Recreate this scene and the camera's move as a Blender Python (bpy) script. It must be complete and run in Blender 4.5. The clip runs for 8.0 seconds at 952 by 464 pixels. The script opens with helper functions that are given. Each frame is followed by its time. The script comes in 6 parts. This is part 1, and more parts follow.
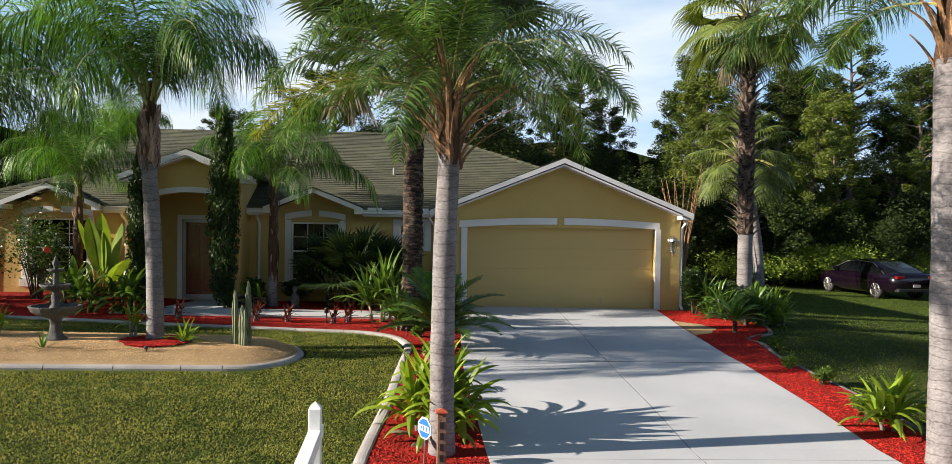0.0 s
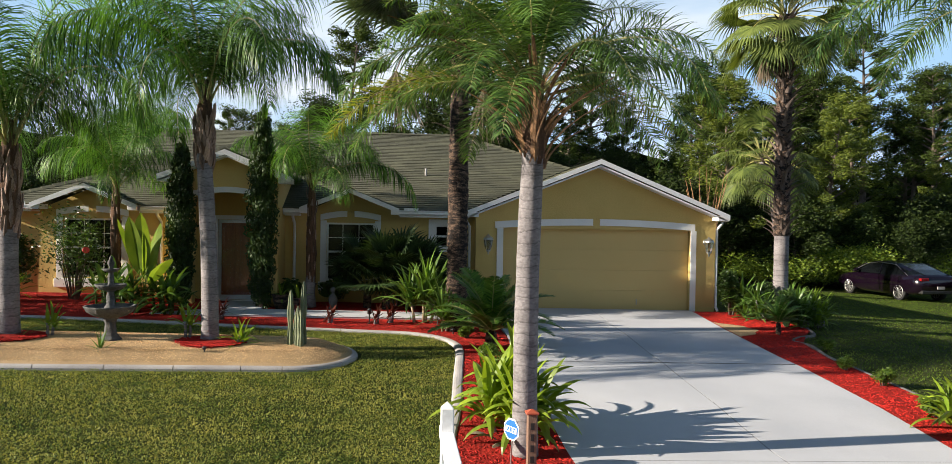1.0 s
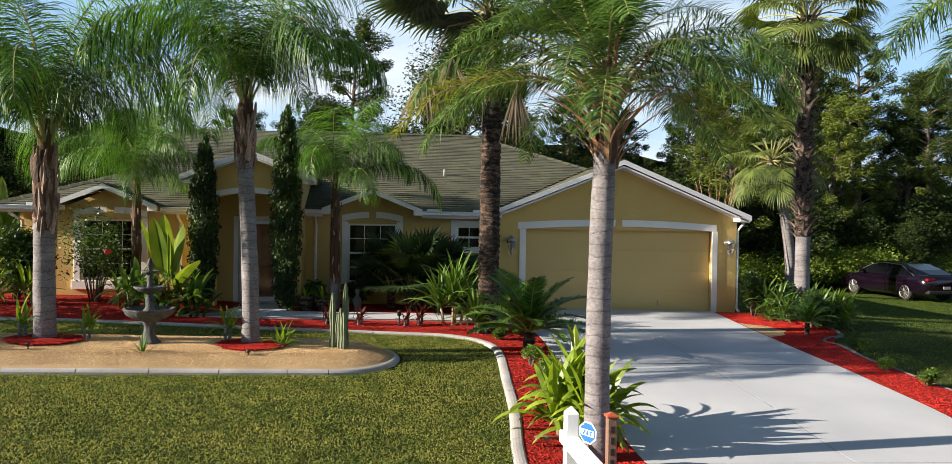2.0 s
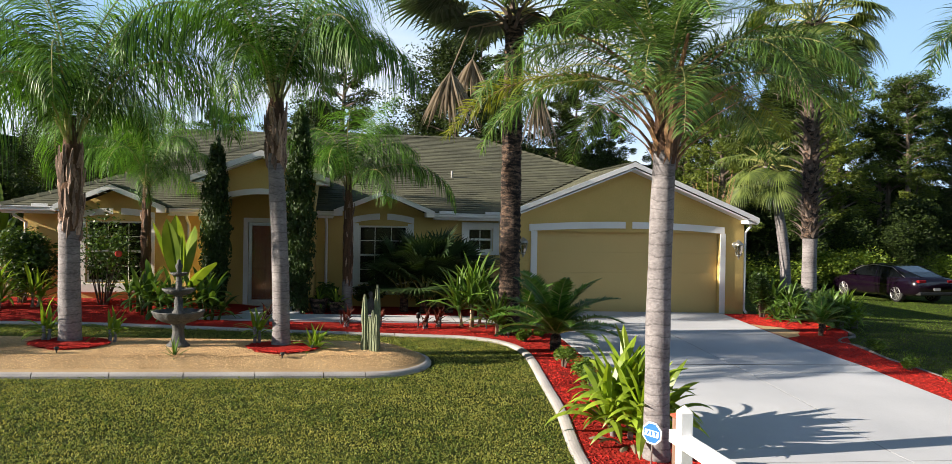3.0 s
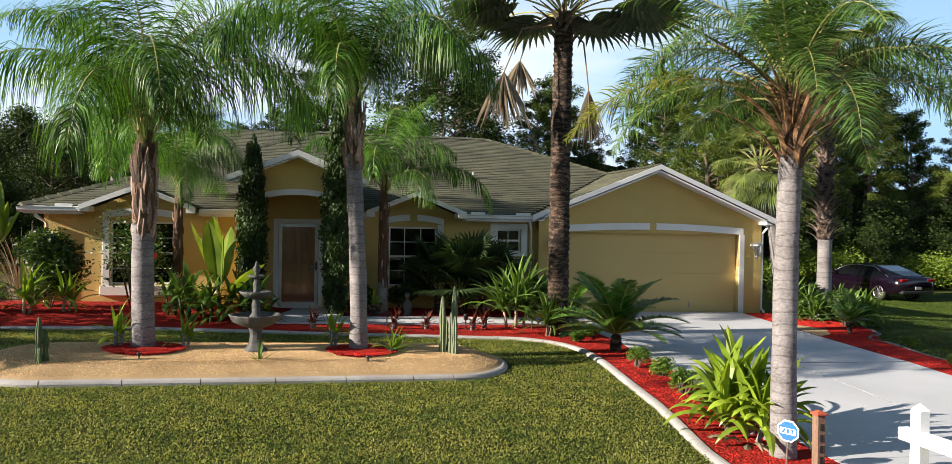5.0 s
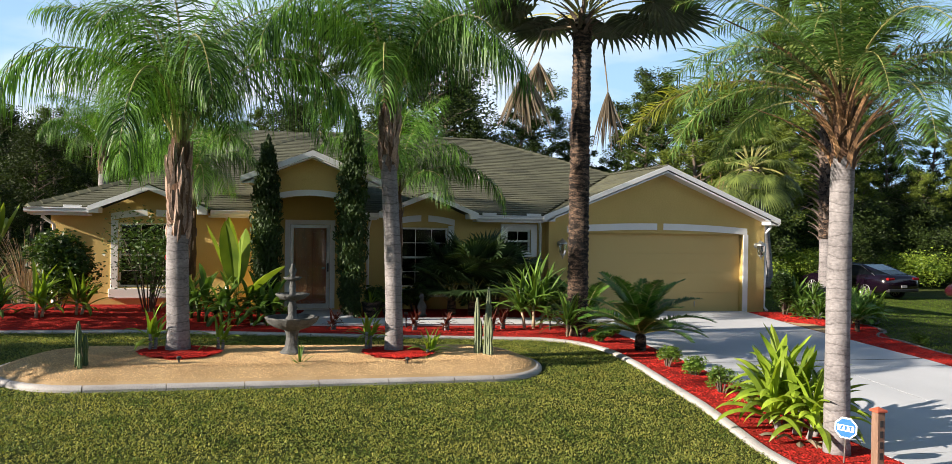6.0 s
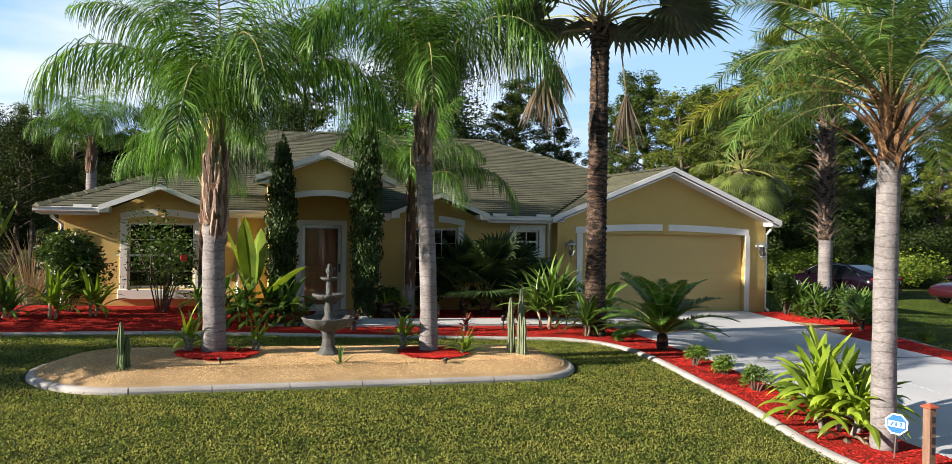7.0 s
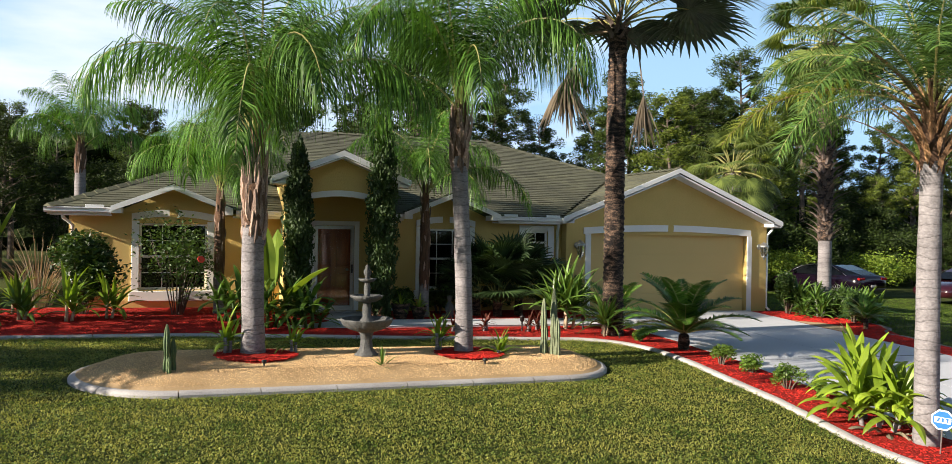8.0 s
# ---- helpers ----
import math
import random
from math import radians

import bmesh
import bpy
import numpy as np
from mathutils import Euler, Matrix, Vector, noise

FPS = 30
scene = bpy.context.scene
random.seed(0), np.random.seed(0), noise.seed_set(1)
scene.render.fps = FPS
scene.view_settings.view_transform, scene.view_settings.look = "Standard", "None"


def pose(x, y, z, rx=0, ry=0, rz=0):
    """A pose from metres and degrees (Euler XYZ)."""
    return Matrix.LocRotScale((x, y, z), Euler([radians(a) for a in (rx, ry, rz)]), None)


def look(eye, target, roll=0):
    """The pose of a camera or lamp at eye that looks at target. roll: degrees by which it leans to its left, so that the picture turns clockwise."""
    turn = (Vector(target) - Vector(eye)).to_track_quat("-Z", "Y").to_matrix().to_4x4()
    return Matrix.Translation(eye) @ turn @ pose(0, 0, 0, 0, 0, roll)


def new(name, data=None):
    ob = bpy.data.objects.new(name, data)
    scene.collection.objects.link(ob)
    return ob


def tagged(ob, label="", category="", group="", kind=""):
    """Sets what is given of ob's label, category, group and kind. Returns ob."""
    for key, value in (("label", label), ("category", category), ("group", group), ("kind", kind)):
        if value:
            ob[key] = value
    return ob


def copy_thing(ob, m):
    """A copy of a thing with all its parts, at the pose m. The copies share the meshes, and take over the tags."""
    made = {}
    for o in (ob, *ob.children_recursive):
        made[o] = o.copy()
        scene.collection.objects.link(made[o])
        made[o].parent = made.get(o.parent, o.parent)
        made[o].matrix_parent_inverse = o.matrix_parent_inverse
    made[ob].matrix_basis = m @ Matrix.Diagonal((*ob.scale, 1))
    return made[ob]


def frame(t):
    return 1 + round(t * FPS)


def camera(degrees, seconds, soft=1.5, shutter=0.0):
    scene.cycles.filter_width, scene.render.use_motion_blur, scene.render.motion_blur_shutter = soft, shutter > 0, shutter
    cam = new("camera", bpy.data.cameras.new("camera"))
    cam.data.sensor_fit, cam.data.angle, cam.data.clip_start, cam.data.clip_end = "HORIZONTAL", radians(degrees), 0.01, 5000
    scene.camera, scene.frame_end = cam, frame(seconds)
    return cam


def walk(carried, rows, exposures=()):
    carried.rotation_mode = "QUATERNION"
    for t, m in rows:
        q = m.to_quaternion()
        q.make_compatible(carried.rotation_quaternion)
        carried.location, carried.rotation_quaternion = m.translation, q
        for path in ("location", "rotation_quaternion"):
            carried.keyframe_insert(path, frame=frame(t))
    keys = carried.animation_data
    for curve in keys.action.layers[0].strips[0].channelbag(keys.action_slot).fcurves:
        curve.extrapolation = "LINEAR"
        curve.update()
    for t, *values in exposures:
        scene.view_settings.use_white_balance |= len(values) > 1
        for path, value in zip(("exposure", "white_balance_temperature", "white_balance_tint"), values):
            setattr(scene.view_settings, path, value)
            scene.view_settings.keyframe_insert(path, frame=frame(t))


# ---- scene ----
cam = camera(62.6, 8.0, soft=0.6)
PATH = [
    (0, (-0.736, -0.54, 2.288), (-0.544, 1.45, 2.256), 0.8),
    (0.5, (-1.219, -0.452, 2.263), (-1.024, 1.538, 2.233), 0.8),
    (1, (-1.698, -0.375, 2.245), (-1.499, 1.615, 2.218), 0.9),
    (1.5, (-2.188, -0.266, 2.245), (-1.975, 1.722, 2.218), 0.9),
    (3, (-3.609, 0.046, 2.176), (-3.299, 2.021, 2.162), 0.9),
    (3.5, (-4.118, 0.14, 2.173), (-3.779, 2.111, 2.161), 0.9),
    (4, (-4.639, 0.242, 2.177), (-4.268, 2.207, 2.164), 0.8),
    (4.5, (-5.163, 0.335, 2.168), (-4.754, 2.292, 2.156), 0.9),
    (6, (-6.674, 0.692, 2.157), (-6.149, 2.622, 2.148), 0.8),
    (6.5, (-7.165, 0.817, 2.144), (-6.603, 2.736, 2.137), 0.8),
    (7, (-7.664, 0.949, 2.13), (-7.062, 2.856, 2.125), 0.9),
    (7.5, (-8.156, 1.091, 2.128), (-7.516, 2.986, 2.124), 0.9),
    (8, (-8.641, 1.232, 2.126), (-7.965, 3.114, 2.123), 0.9),
]
walk(cam, [(t, look(eye, target, roll)) for t, eye, target, roll in PATH], exposures=((0.0, 1.22), (1.5, 1.27), (4.0, 1.38), (8.0, 1.36)))

# ---- light ----
SUN_AZ, SUN_EL = radians(263), radians(20.5)   # compass bearing of the sun (y is north) and its height
world = bpy.data.worlds.new("sky")
scene.world = world
world.use_nodes = True
wn, wl = world.node_tree.nodes, world.node_tree.links
sky = wn.new("ShaderNodeTexSky")
sky.sky_type, sky.sun_disc = "NISHITA", False
sky.sun_elevation, sky.sun_rotation = SUN_EL, SUN_AZ
sky.air_density, sky.dust_density, sky.ozone_density = 1.1, 0.8, 4.0
wn["Background"].inputs["Strength"].default_value = 0.036
# bright haze towards the horizon, with streaks of thin high cloud, under a deeper blue
way, cloud_tex, veil, over = wn.new("ShaderNodeTexCoord"), wn.new("ShaderNodeTexNoise"), wn.new("ShaderNodeMapRange"), wn.new("ShaderNodeMix")
stretch, split, haze, both = wn.new("ShaderNodeMapping"), wn.new("ShaderNodeSeparateXYZ"), wn.new("ShaderNodeMapRange"), wn.new("ShaderNodeMath")
stretch.inputs["Scale"].default_value = (1.0, 1.0, 4.0)
wl.new(way.outputs["Generated"], stretch.inputs["Vector"])
wl.new(way.outputs["Generated"], split.inputs["Vector"])
wl.new(stretch.outputs["Vector"], cloud_tex.inputs["Vector"])
cloud_tex.inputs["Scale"].default_value, cloud_tex.inputs["Detail"].default_value = 2.2, 7
veil.inputs["From Min"].default_value, veil.inputs["From Max"].default_value = 0.44, 0.62
veil.inputs["To Min"].default_value, veil.inputs["To Max"].default_value = 0.0, 0.95
wl.new(cloud_tex.outputs["Fac"], veil.inputs["Value"])
haze.inputs["From Min"].default_value, haze.inputs["From Max"].default_value = 0.60, 0.12
haze.inputs["To Min"].default_value, haze.inputs["To Max"].default_value = 0.05, 0.90
haze.interpolation_type = "SMOOTHSTEP"
wl.new(split.outputs["Z"], haze.inputs["Value"])
over.data_type = "RGBA"
wl.new(haze.outputs["Result"], over.inputs[0])
wl.new(sky.outputs["Color"], over.inputs[6])
over.inputs[7].default_value = (5.8, 9.2, 13.0, 1)
both.operation = "MULTIPLY"
wl.new(veil.outputs["Result"], both.inputs[0])
wl.new(haze.outputs["Result"], both.inputs[1])
white = wn.new("ShaderNodeMix")
white.data_type = "RGBA"
wl.new(both.outputs[0], white.inputs[0])
wl.new(over.outputs[2], white.inputs[6])
white.inputs[7].default_value = (11.8, 12.3, 12.8, 1)
wl.new(white.outputs[2], wn["Background"].inputs["Color"])
sun = new("sun", bpy.data.lights.new("sun", "SUN"))
sun.data.energy, sun.data.angle, sun.data.color = 5.0, radians(0.5), (1.0, 0.89, 0.74)
sun_from = Vector((math.sin(SUN_AZ) * math.cos(SUN_EL), math.cos(SUN_AZ) * math.cos(SUN_EL), math.sin(SUN_EL)))
sun.matrix_world = look(sun_from * 60, (0, 0, 0))


# ---- materials ----
def principled(name):
    m = bpy.data.materials.new(name)
    m.use_nodes = True
    n, l = m.node_tree.nodes, m.node_tree.links
    return m, n, l, n["Principled BSDF"]


def surface(name, dark, light, rough=0.7, scale=3.0, fine=40.0, bump=0.2, metal=0.0, vary=0.0, island=0.0, stretch=(1, 1, 1),
            spread=0.5, gloss=0.5, coat=0.0, dist=0.02, local=False):
    """A surface whose colour wanders from dark to light at two scales, with a fine relief."""
    m, n, l, p = principled(name)
    place = n.new("ShaderNodeTexCoord") if local else n.new("ShaderNodeNewGeometry")
    out = place.outputs["Object" if local else "Position"]
    mp = n.new("ShaderNodeMapping")
    mp.inputs["Scale"].default_value = stretch
    l.new(out, mp.inputs["Vector"])
    big, small = n.new("ShaderNodeTexNoise"), n.new("ShaderNodeTexNoise")
    for tex, sc, de in ((big, scale, 4), (small, fine, 5)):
        tex.inputs["Scale"].default_value, tex.inputs["Detail"].default_value = sc, de
        l.new(mp.outputs["Vector"], tex.inputs["Vector"])
    mix = n.new("ShaderNodeMix")
    mix.data_type = "FLOAT"
    mix.inputs[0].default_value = spread
    l.new(big.outputs["Fac"], mix.inputs[2])
    l.new(small.outputs["Fac"], mix.inputs[3])
    ramp = n.new("ShaderNodeValToRGB")
    ramp.color_ramp.elements[0].position, ramp.color_ramp.elements[1].position = 0.33, 0.67
    ramp.color_ramp.elements[0].color, ramp.color_ramp.elements[1].color = (*dark, 1), (*light, 1)
    l.new(mix.outputs[0], ramp.inputs["Fac"])
    colour = ramp.outputs["Color"]
    if vary or island:
        hsv = n.new("ShaderNodeHueSaturation")
        val = n.new("ShaderNodeMath")
        val.operation = "MULTIPLY_ADD"
        src = n.new("ShaderNodeNewGeometry").outputs["Random Per Island"] if island else n.new("ShaderNodeObjectInfo").outputs["Random"]
        l.new(src, val.inputs[0])
        val.inputs[1].default_value, val.inputs[2].default_value = 2 * (vary or island), 1 - (vary or island)
        l.new(val.outputs[0], hsv.inputs["Value"])
        l.new(colour, hsv.inputs["Color"])
        colour = hsv.outputs["Color"]
    l.new(colour, p.inputs["Base Color"])
    p.inputs["Roughness"].default_value, p.inputs["Metallic"].default_value = rough, metal
    p.inputs["Specular IOR Level"].default_value, p.inputs["Coat Weight"].default_value = gloss, coat
    if bump:
        b = n.new("ShaderNodeBump")
        b.inputs["Strength"].default_value, b.inputs["Distance"].default_value = bump, dist
        l.new(small.outputs["Fac"], b.inputs["Height"])
        l.new(b.outputs["Normal"], p.inputs["Normal"])
    return m


def leaf(name, dark, light, through_it=0.35, rough=0.5, vary=0.25, glow=(1.3, 1.25, 0.5), gloss=0.35):
    """Foliage: a glossy face that lets some light through."""
    m, n, l, p = principled(name)
    geo, info = n.new("ShaderNodeNewGeometry"), n.new("ShaderNodeObjectInfo")
    tex = n.new("ShaderNodeTexNoise")
    tex.inputs["Scale"].default_value = 2.5
    l.new(geo.outputs["Position"], tex.inputs["Vector"])
    add = n.new("ShaderNodeMath")
    add.operation = "MULTIPLY_ADD"
    l.new(geo.outputs["Random Per Island"], add.inputs[0])
    add.inputs[1].default_value = 0.5
    l.new(tex.outputs["Fac"], add.inputs[2])
    ramp = n.new("ShaderNodeValToRGB")
    ramp.color_ramp.elements[0].position, ramp.color_ramp.elements[1].position = 0.4, 1.05
    ramp.color_ramp.elements[0].color, ramp.color_ramp.elements[1].color = (*dark, 1), (*light, 1)
    l.new(add.outputs[0], ramp.inputs["Fac"])
    hsv = n.new("ShaderNodeHueSaturation")
    val = n.new("ShaderNodeMath")
    val.operation = "MULTIPLY_ADD"
    l.new(info.outputs["Random"], val.inputs[0])
    val.inputs[1].default_value, val.inputs[2].default_value = 2 * vary, 1 - vary
    l.new(val.outputs[0], hsv.inputs["Value"])
    l.new(ramp.outputs["Color"], hsv.inputs["Color"])
    l.new(hsv.outputs["Color"], p.inputs["Base Color"])
    p.inputs["Roughness"].default_value, p.inputs["Specular IOR Level"].default_value = rough, gloss
    tr, mul, mixs = n.new("ShaderNodeBsdfTranslucent"), n.new("ShaderNodeMix"), n.new("ShaderNodeMixShader")
    mul.data_type, mul.blend_type = "RGBA", "MULTIPLY"
    mul.inputs[0].default_value = 1
    l.new(hsv.outputs["Color"], mul.inputs[6])
    mul.inputs[7].default_value = (*glow, 1)
    l.new(mul.outputs[2], tr.inputs["Color"])
    mixs.inputs[0].default_value = through_it
    l.new(p.outputs[0], mixs.inputs[1])
    l.new(tr.outputs[0], mixs.inputs[2])
    l.new(mixs.outputs[0], n["Material Output"].inputs["Surface"])
    return m


STUCCO = surface("stucco_ochre", (0.53, 0.380, 0.125), (0.64, 0.46, 0.165), 0.9, 0.7, 42, 0.6, dist=0.015, spread=0.3)
TRIM = surface("trim_paint", (0.72, 0.71, 0.68), (0.82, 0.81, 0.78), 0.55, 1.5, 60, 0.08)
FASCIA = surface("fascia_paint", (0.70, 0.70, 0.71), (0.82, 0.82, 0.83), 0.45, 1.2, 30, 0.05)
GARAGE = surface("garage_paint", (0.55, 0.395, 0.145), (0.61, 0.44, 0.168), 0.6, 0.6, 120, 0.1, dist=0.005)
SHINGLE = surface("shingle", (0.043, 0.045, 0.028), (0.108, 0.108, 0.064), 0.95, 0.8, 60, 0.4, island=0.22)
DOORWOOD = surface("door_wood", (0.26, 0.055, 0.016), (0.48, 0.125, 0.036), 0.35, 2.0, 20, 0.1, stretch=(6, 6, 0.6))
CONCRETE = surface("concrete", (0.385, 0.40, 0.435), (0.545, 0.555, 0.585), 0.85, 0.55, 70, 0.15, dist=0.006, spread=0.4)
JOINT = surface("joint_filler", (0.02, 0.02, 0.018), (0.06, 0.055, 0.05), 0.95)
KERB = surface("kerb_concrete", (0.27, 0.25, 0.245), (0.46, 0.435, 0.425), 0.9, 1.6, 60, 0.35, spread=0.45)
KERB_DARK = surface("old_dark_kerb", (0.05, 0.045, 0.042), (0.24, 0.22, 0.205), 0.9, 2.5, 50, 0.4)
SOIL = surface("mulch_bed", (0.15, 0.009, 0.006), (0.42, 0.024, 0.015), 0.95, 2.0, 30, 0.8, dist=0.03, gloss=0.15)
CHIP = surface("mulch_chip", (0.15, 0.006, 0.005), (0.60, 0.028, 0.018), 0.85, 1.2, 60, 0.2, island=0.32, gloss=0.2)
SAND = surface("gravel_bed", (0.30, 0.19, 0.09), (0.50, 0.35, 0.19), 0.95, 2.0, 60, 0.6)
# darker copy of the lawn blades, the side lawn's shade put into the colour
BLADE_SHADED = leaf("shaded_grass_blade", (0.035, 0.080, 0.010), (0.14, 0.20, 0.032), 0.38, 0.7, 0.0, gloss=0.15)
PEBBLE = surface("pebble", (0.38, 0.235, 0.105), (0.70, 0.48, 0.245), 0.8, 1.0, 30, 0.0, island=0.35)
TURF = surface("turf", (0.016, 0.028, 0.006), (0.085, 0.098, 0.026), 0.95, 0.6, 26, 0.8, dist=0.04, gloss=0.1)
BLADE = leaf("grass_blade", (0.060, 0.115, 0.014), (0.37, 0.355, 0.090), 0.35, 0.6, 0.0, gloss=0.2)
WEED = leaf("lawn_weed_leaf", (0.040, 0.090, 0.012), (0.27, 0.31, 0.070), 0.3, 0.5, 0.0, gloss=0.35)
WOODS_SHADE = surface("woods_shade", (0.002, 0.004, 0.0015), (0.022, 0.034, 0.009), 1.0, 0.5, 3.0, 1.0, dist=0.5, gloss=0.05)
BARK_GREY = surface("palm_bark_grey", (0.105, 0.094, 0.098), (0.265, 0.245, 0.25), 0.9, 1.8, 16, 0.5, stretch=(1.4, 1.4, 2.6), dist=0.02)


def ringed(m, scale, distortion, depth, low):
    """Adds the dark leaf-scar rings of a palm trunk to a bark."""
    n, l = m.node_tree.nodes, m.node_tree.links
    wave, ramp, mix, geo = n.new("ShaderNodeTexWave"), n.new("ShaderNodeValToRGB"), n.new("ShaderNodeMix"), n.new("ShaderNodeNewGeometry")
    wave.wave_type, wave.bands_direction, wave.wave_profile = "BANDS", "Z", "SAW"
    wave.inputs["Scale"].default_value, wave.inputs["Distortion"].default_value = scale, distortion
    wave.inputs["Detail"].default_value, wave.inputs["Detail Scale"].default_value = 4, 1.3
    l.new(geo.outputs["Position"], wave.inputs["Vector"])
    ramp.color_ramp.elements[0].position, ramp.color_ramp.elements[1].position = 0.0, 0.16
    ramp.color_ramp.elements[0].color = (low, low * 0.92, low * 0.86, 1)
    l.new(wave.outputs["Fac"], ramp.inputs["Fac"])
    mix.data_type, mix.blend_type = "RGBA", "MULTIPLY"
    mix.inputs[0].default_value = depth
    base = n["Principled BSDF"].inputs["Base Color"]
    l.new(base.links[0].from_socket, mix.inputs[6])
    l.new(ramp.outputs["Color"], mix.inputs[7])
    l.new(mix.outputs[2], base)


ringed(BARK_GREY, 2.5, 4.5, 0.62, 0.16)
BARK_DARK = surface("palm_bark_dark", (0.010, 0.006, 0.005), (0.34, 0.215, 0.145), 0.95, 7.0, 38, 1.0, stretch=(1, 1, 2.6), dist=0.06)
BARK_DARK.node_tree.nodes["Color Ramp"].color_ramp.elements[0].position = 0.47
ringed(BARK_DARK, 2.3, 5.0, 1.0, 0.14)
BARK_TREE = surface("tree_bark", (0.06, 0.045, 0.035), (0.17, 0.13, 0.10), 0.95, 3.0, 25, 0.8, stretch=(2, 2, 0.5), dist=0.04)
BOOT = surface("leaf_base", (0.04, 0.022, 0.014), (0.50, 0.27, 0.125), 0.85, 4.0, 40, 0.5, vary=0.5, stretch=(3, 3, 0.6))
BOOT_GREY = surface("leaf_base_grey", (0.05, 0.026, 0.018), (0.46, 0.32, 0.25), 0.9, 4.0, 40, 0.6, vary=0.5, stretch=(3, 3, 0.6))
BOOT_DARK = surface("leaf_base_dark", (0.05, 0.036, 0.03), (0.20, 0.15, 0.125), 0.9, 4.0, 40, 0.5, vary=0.35, stretch=(3, 3, 0.6))
FIBRE = surface("palm_fibre", (0.035, 0.018, 0.011), (0.19, 0.10, 0.055), 0.95, 5.0, 60, 0.9, stretch=(4, 4, 0.7), dist=0.03)
PETIOLE = surface("petiole", (0.05, 0.04, 0.018), (0.30, 0.19, 0.085), 0.6, 3.0, 30, 0.1, vary=0.3)
RACHIS = surface("rachis", (0.22, 0.22, 0.06), (0.36, 0.33, 0.12), 0.55, 5.0, 30, 0.1, vary=0.2)
FROND = leaf("queen_frond", (0.005, 0.026, 0.004), (0.135, 0.28, 0.045), 0.32, 0.42, glow=(1.2, 1.25, 0.45), gloss=0.25)
FROND_DARK = leaf("dark_frond", (0.009, 0.034, 0.008), (0.130, 0.235, 0.052), 0.30, 0.32)
# brighter copy of the pine needles, sunlight put into the colour
PINE_SUNLIT = leaf("sunlit_pine_needles", (0.018, 0.04, 0.006), (0.16, 0.20, 0.028), 0.35, 0.55)
FROND_DRY = leaf("dry_frond", (0.06, 0.045, 0.03), (0.34, 0.27, 0.19), 0.2, 0.8, glow=(1, 0.9, 0.7))
FROND_YELLOW = leaf("yellowing_frond", (0.11, 0.15, 0.02), (0.32, 0.34, 0.06), 0.45, 0.45)
FAN = leaf("fan_leaf", (0.03, 0.055, 0.014), (0.17, 0.215, 0.055), 0.35, 0.45)
FAN_DARK = leaf("fan_leaf_dark", (0.006, 0.016, 0.006), (0.058, 0.098, 0.034), 0.15, 0.40)
FAN_GREY = leaf("fan_leaf_grey", (0.016, 0.034, 0.018), (0.085, 0.12, 0.075), 0.2, 0.4)
STRAP = leaf("strap_leaf", (0.045, 0.10, 0.012), (0.21, 0.31, 0.035), 0.4, 0.38)
STRAP_DARK = leaf("strap_leaf_dark", (0.018, 0.052, 0.010), (0.120, 0.21, 0.038), 0.3, 0.36, 0.35)
YUCCA = leaf("yucca_leaf", (0.014, 0.05, 0.009), (0.145, 0.245, 0.042), 0.3, 0.34, 0.35)
CROTON = leaf("variegated_leaf", (0.015, 0.075, 0.006), (0.33, 0.44, 0.045), 0.4, 0.35, 0.4)
BANANA = leaf("paddle_leaf", (0.06, 0.13, 0.015), (0.22, 0.30, 0.045), 0.45, 0.35)
CYCAD = leaf("cycad_leaf", (0.022, 0.080, 0.010), (0.150, 0.29, 0.045), 0.28, 0.38)
CYPRESS = leaf("cypress_leaf", (0.015, 0.035, 0.010), (0.05, 0.09, 0.022), 0.2, 0.6)
BUSH = leaf("bush_leaf", (0.014, 0.034, 0.008), (0.075, 0.135, 0.026), 0.3, 0.45)
BUSH_MID = leaf("bush_leaf_mid", (0.03, 0.075, 0.010), (0.16, 0.25, 0.038), 0.35, 0.45)
BUSH_LIME = leaf("bush_leaf_lime", (0.04, 0.10, 0.010), (0.27, 0.36, 0.045), 0.4, 0.5)
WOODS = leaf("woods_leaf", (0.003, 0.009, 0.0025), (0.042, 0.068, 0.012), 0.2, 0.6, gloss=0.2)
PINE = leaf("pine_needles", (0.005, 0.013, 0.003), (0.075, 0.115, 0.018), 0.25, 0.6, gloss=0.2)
REDLEAF = leaf("red_leaf", (0.03, 0.012, 0.010), (0.12, 0.035, 0.022), 0.3, 0.4, glow=(1.3, 0.8, 0.6))
PETAL = surface("petal", (0.65, 0.03, 0.02), (0.80, 0.06, 0.03), 0.6)
STONE = surface("cast_stone", (0.020, 0.022, 0.024), (0.120, 0.120, 0.116), 0.8, 7.0, 45, 0.7, dist=0.03)
CACTUS = surface("cactus_skin", (0.06, 0.085, 0.042), (0.23, 0.25, 0.15), 0.8, 6.0, 60, 0.3)
WHITE = surface("white_paint", (0.82, 0.82, 0.82), (0.88, 0.88, 0.88), 0.4, 2.0, 50, 0.03)
POST = surface("stained_post", (0.13, 0.075, 0.05), (0.26, 0.155, 0.105), 0.75, 3.0, 40, 0.3, stretch=(5, 5, 0.6))
COPPER = surface("copper_cap", (0.33, 0.065, 0.035), (0.42, 0.10, 0.05), 0.5, 6, 50, 0.05)
SIGNBLUE = surface("sign_blue", (0.015, 0.12, 0.42), (0.02, 0.14, 0.46), 0.4)
STEEL = surface("brushed_metal", (0.35, 0.35, 0.34), (0.5, 0.5, 0.48), 0.35, metal=0.9)
BLACK = surface("black_plastic", (0.012, 0.012, 0.012), (0.025, 0.025, 0.025), 0.5)
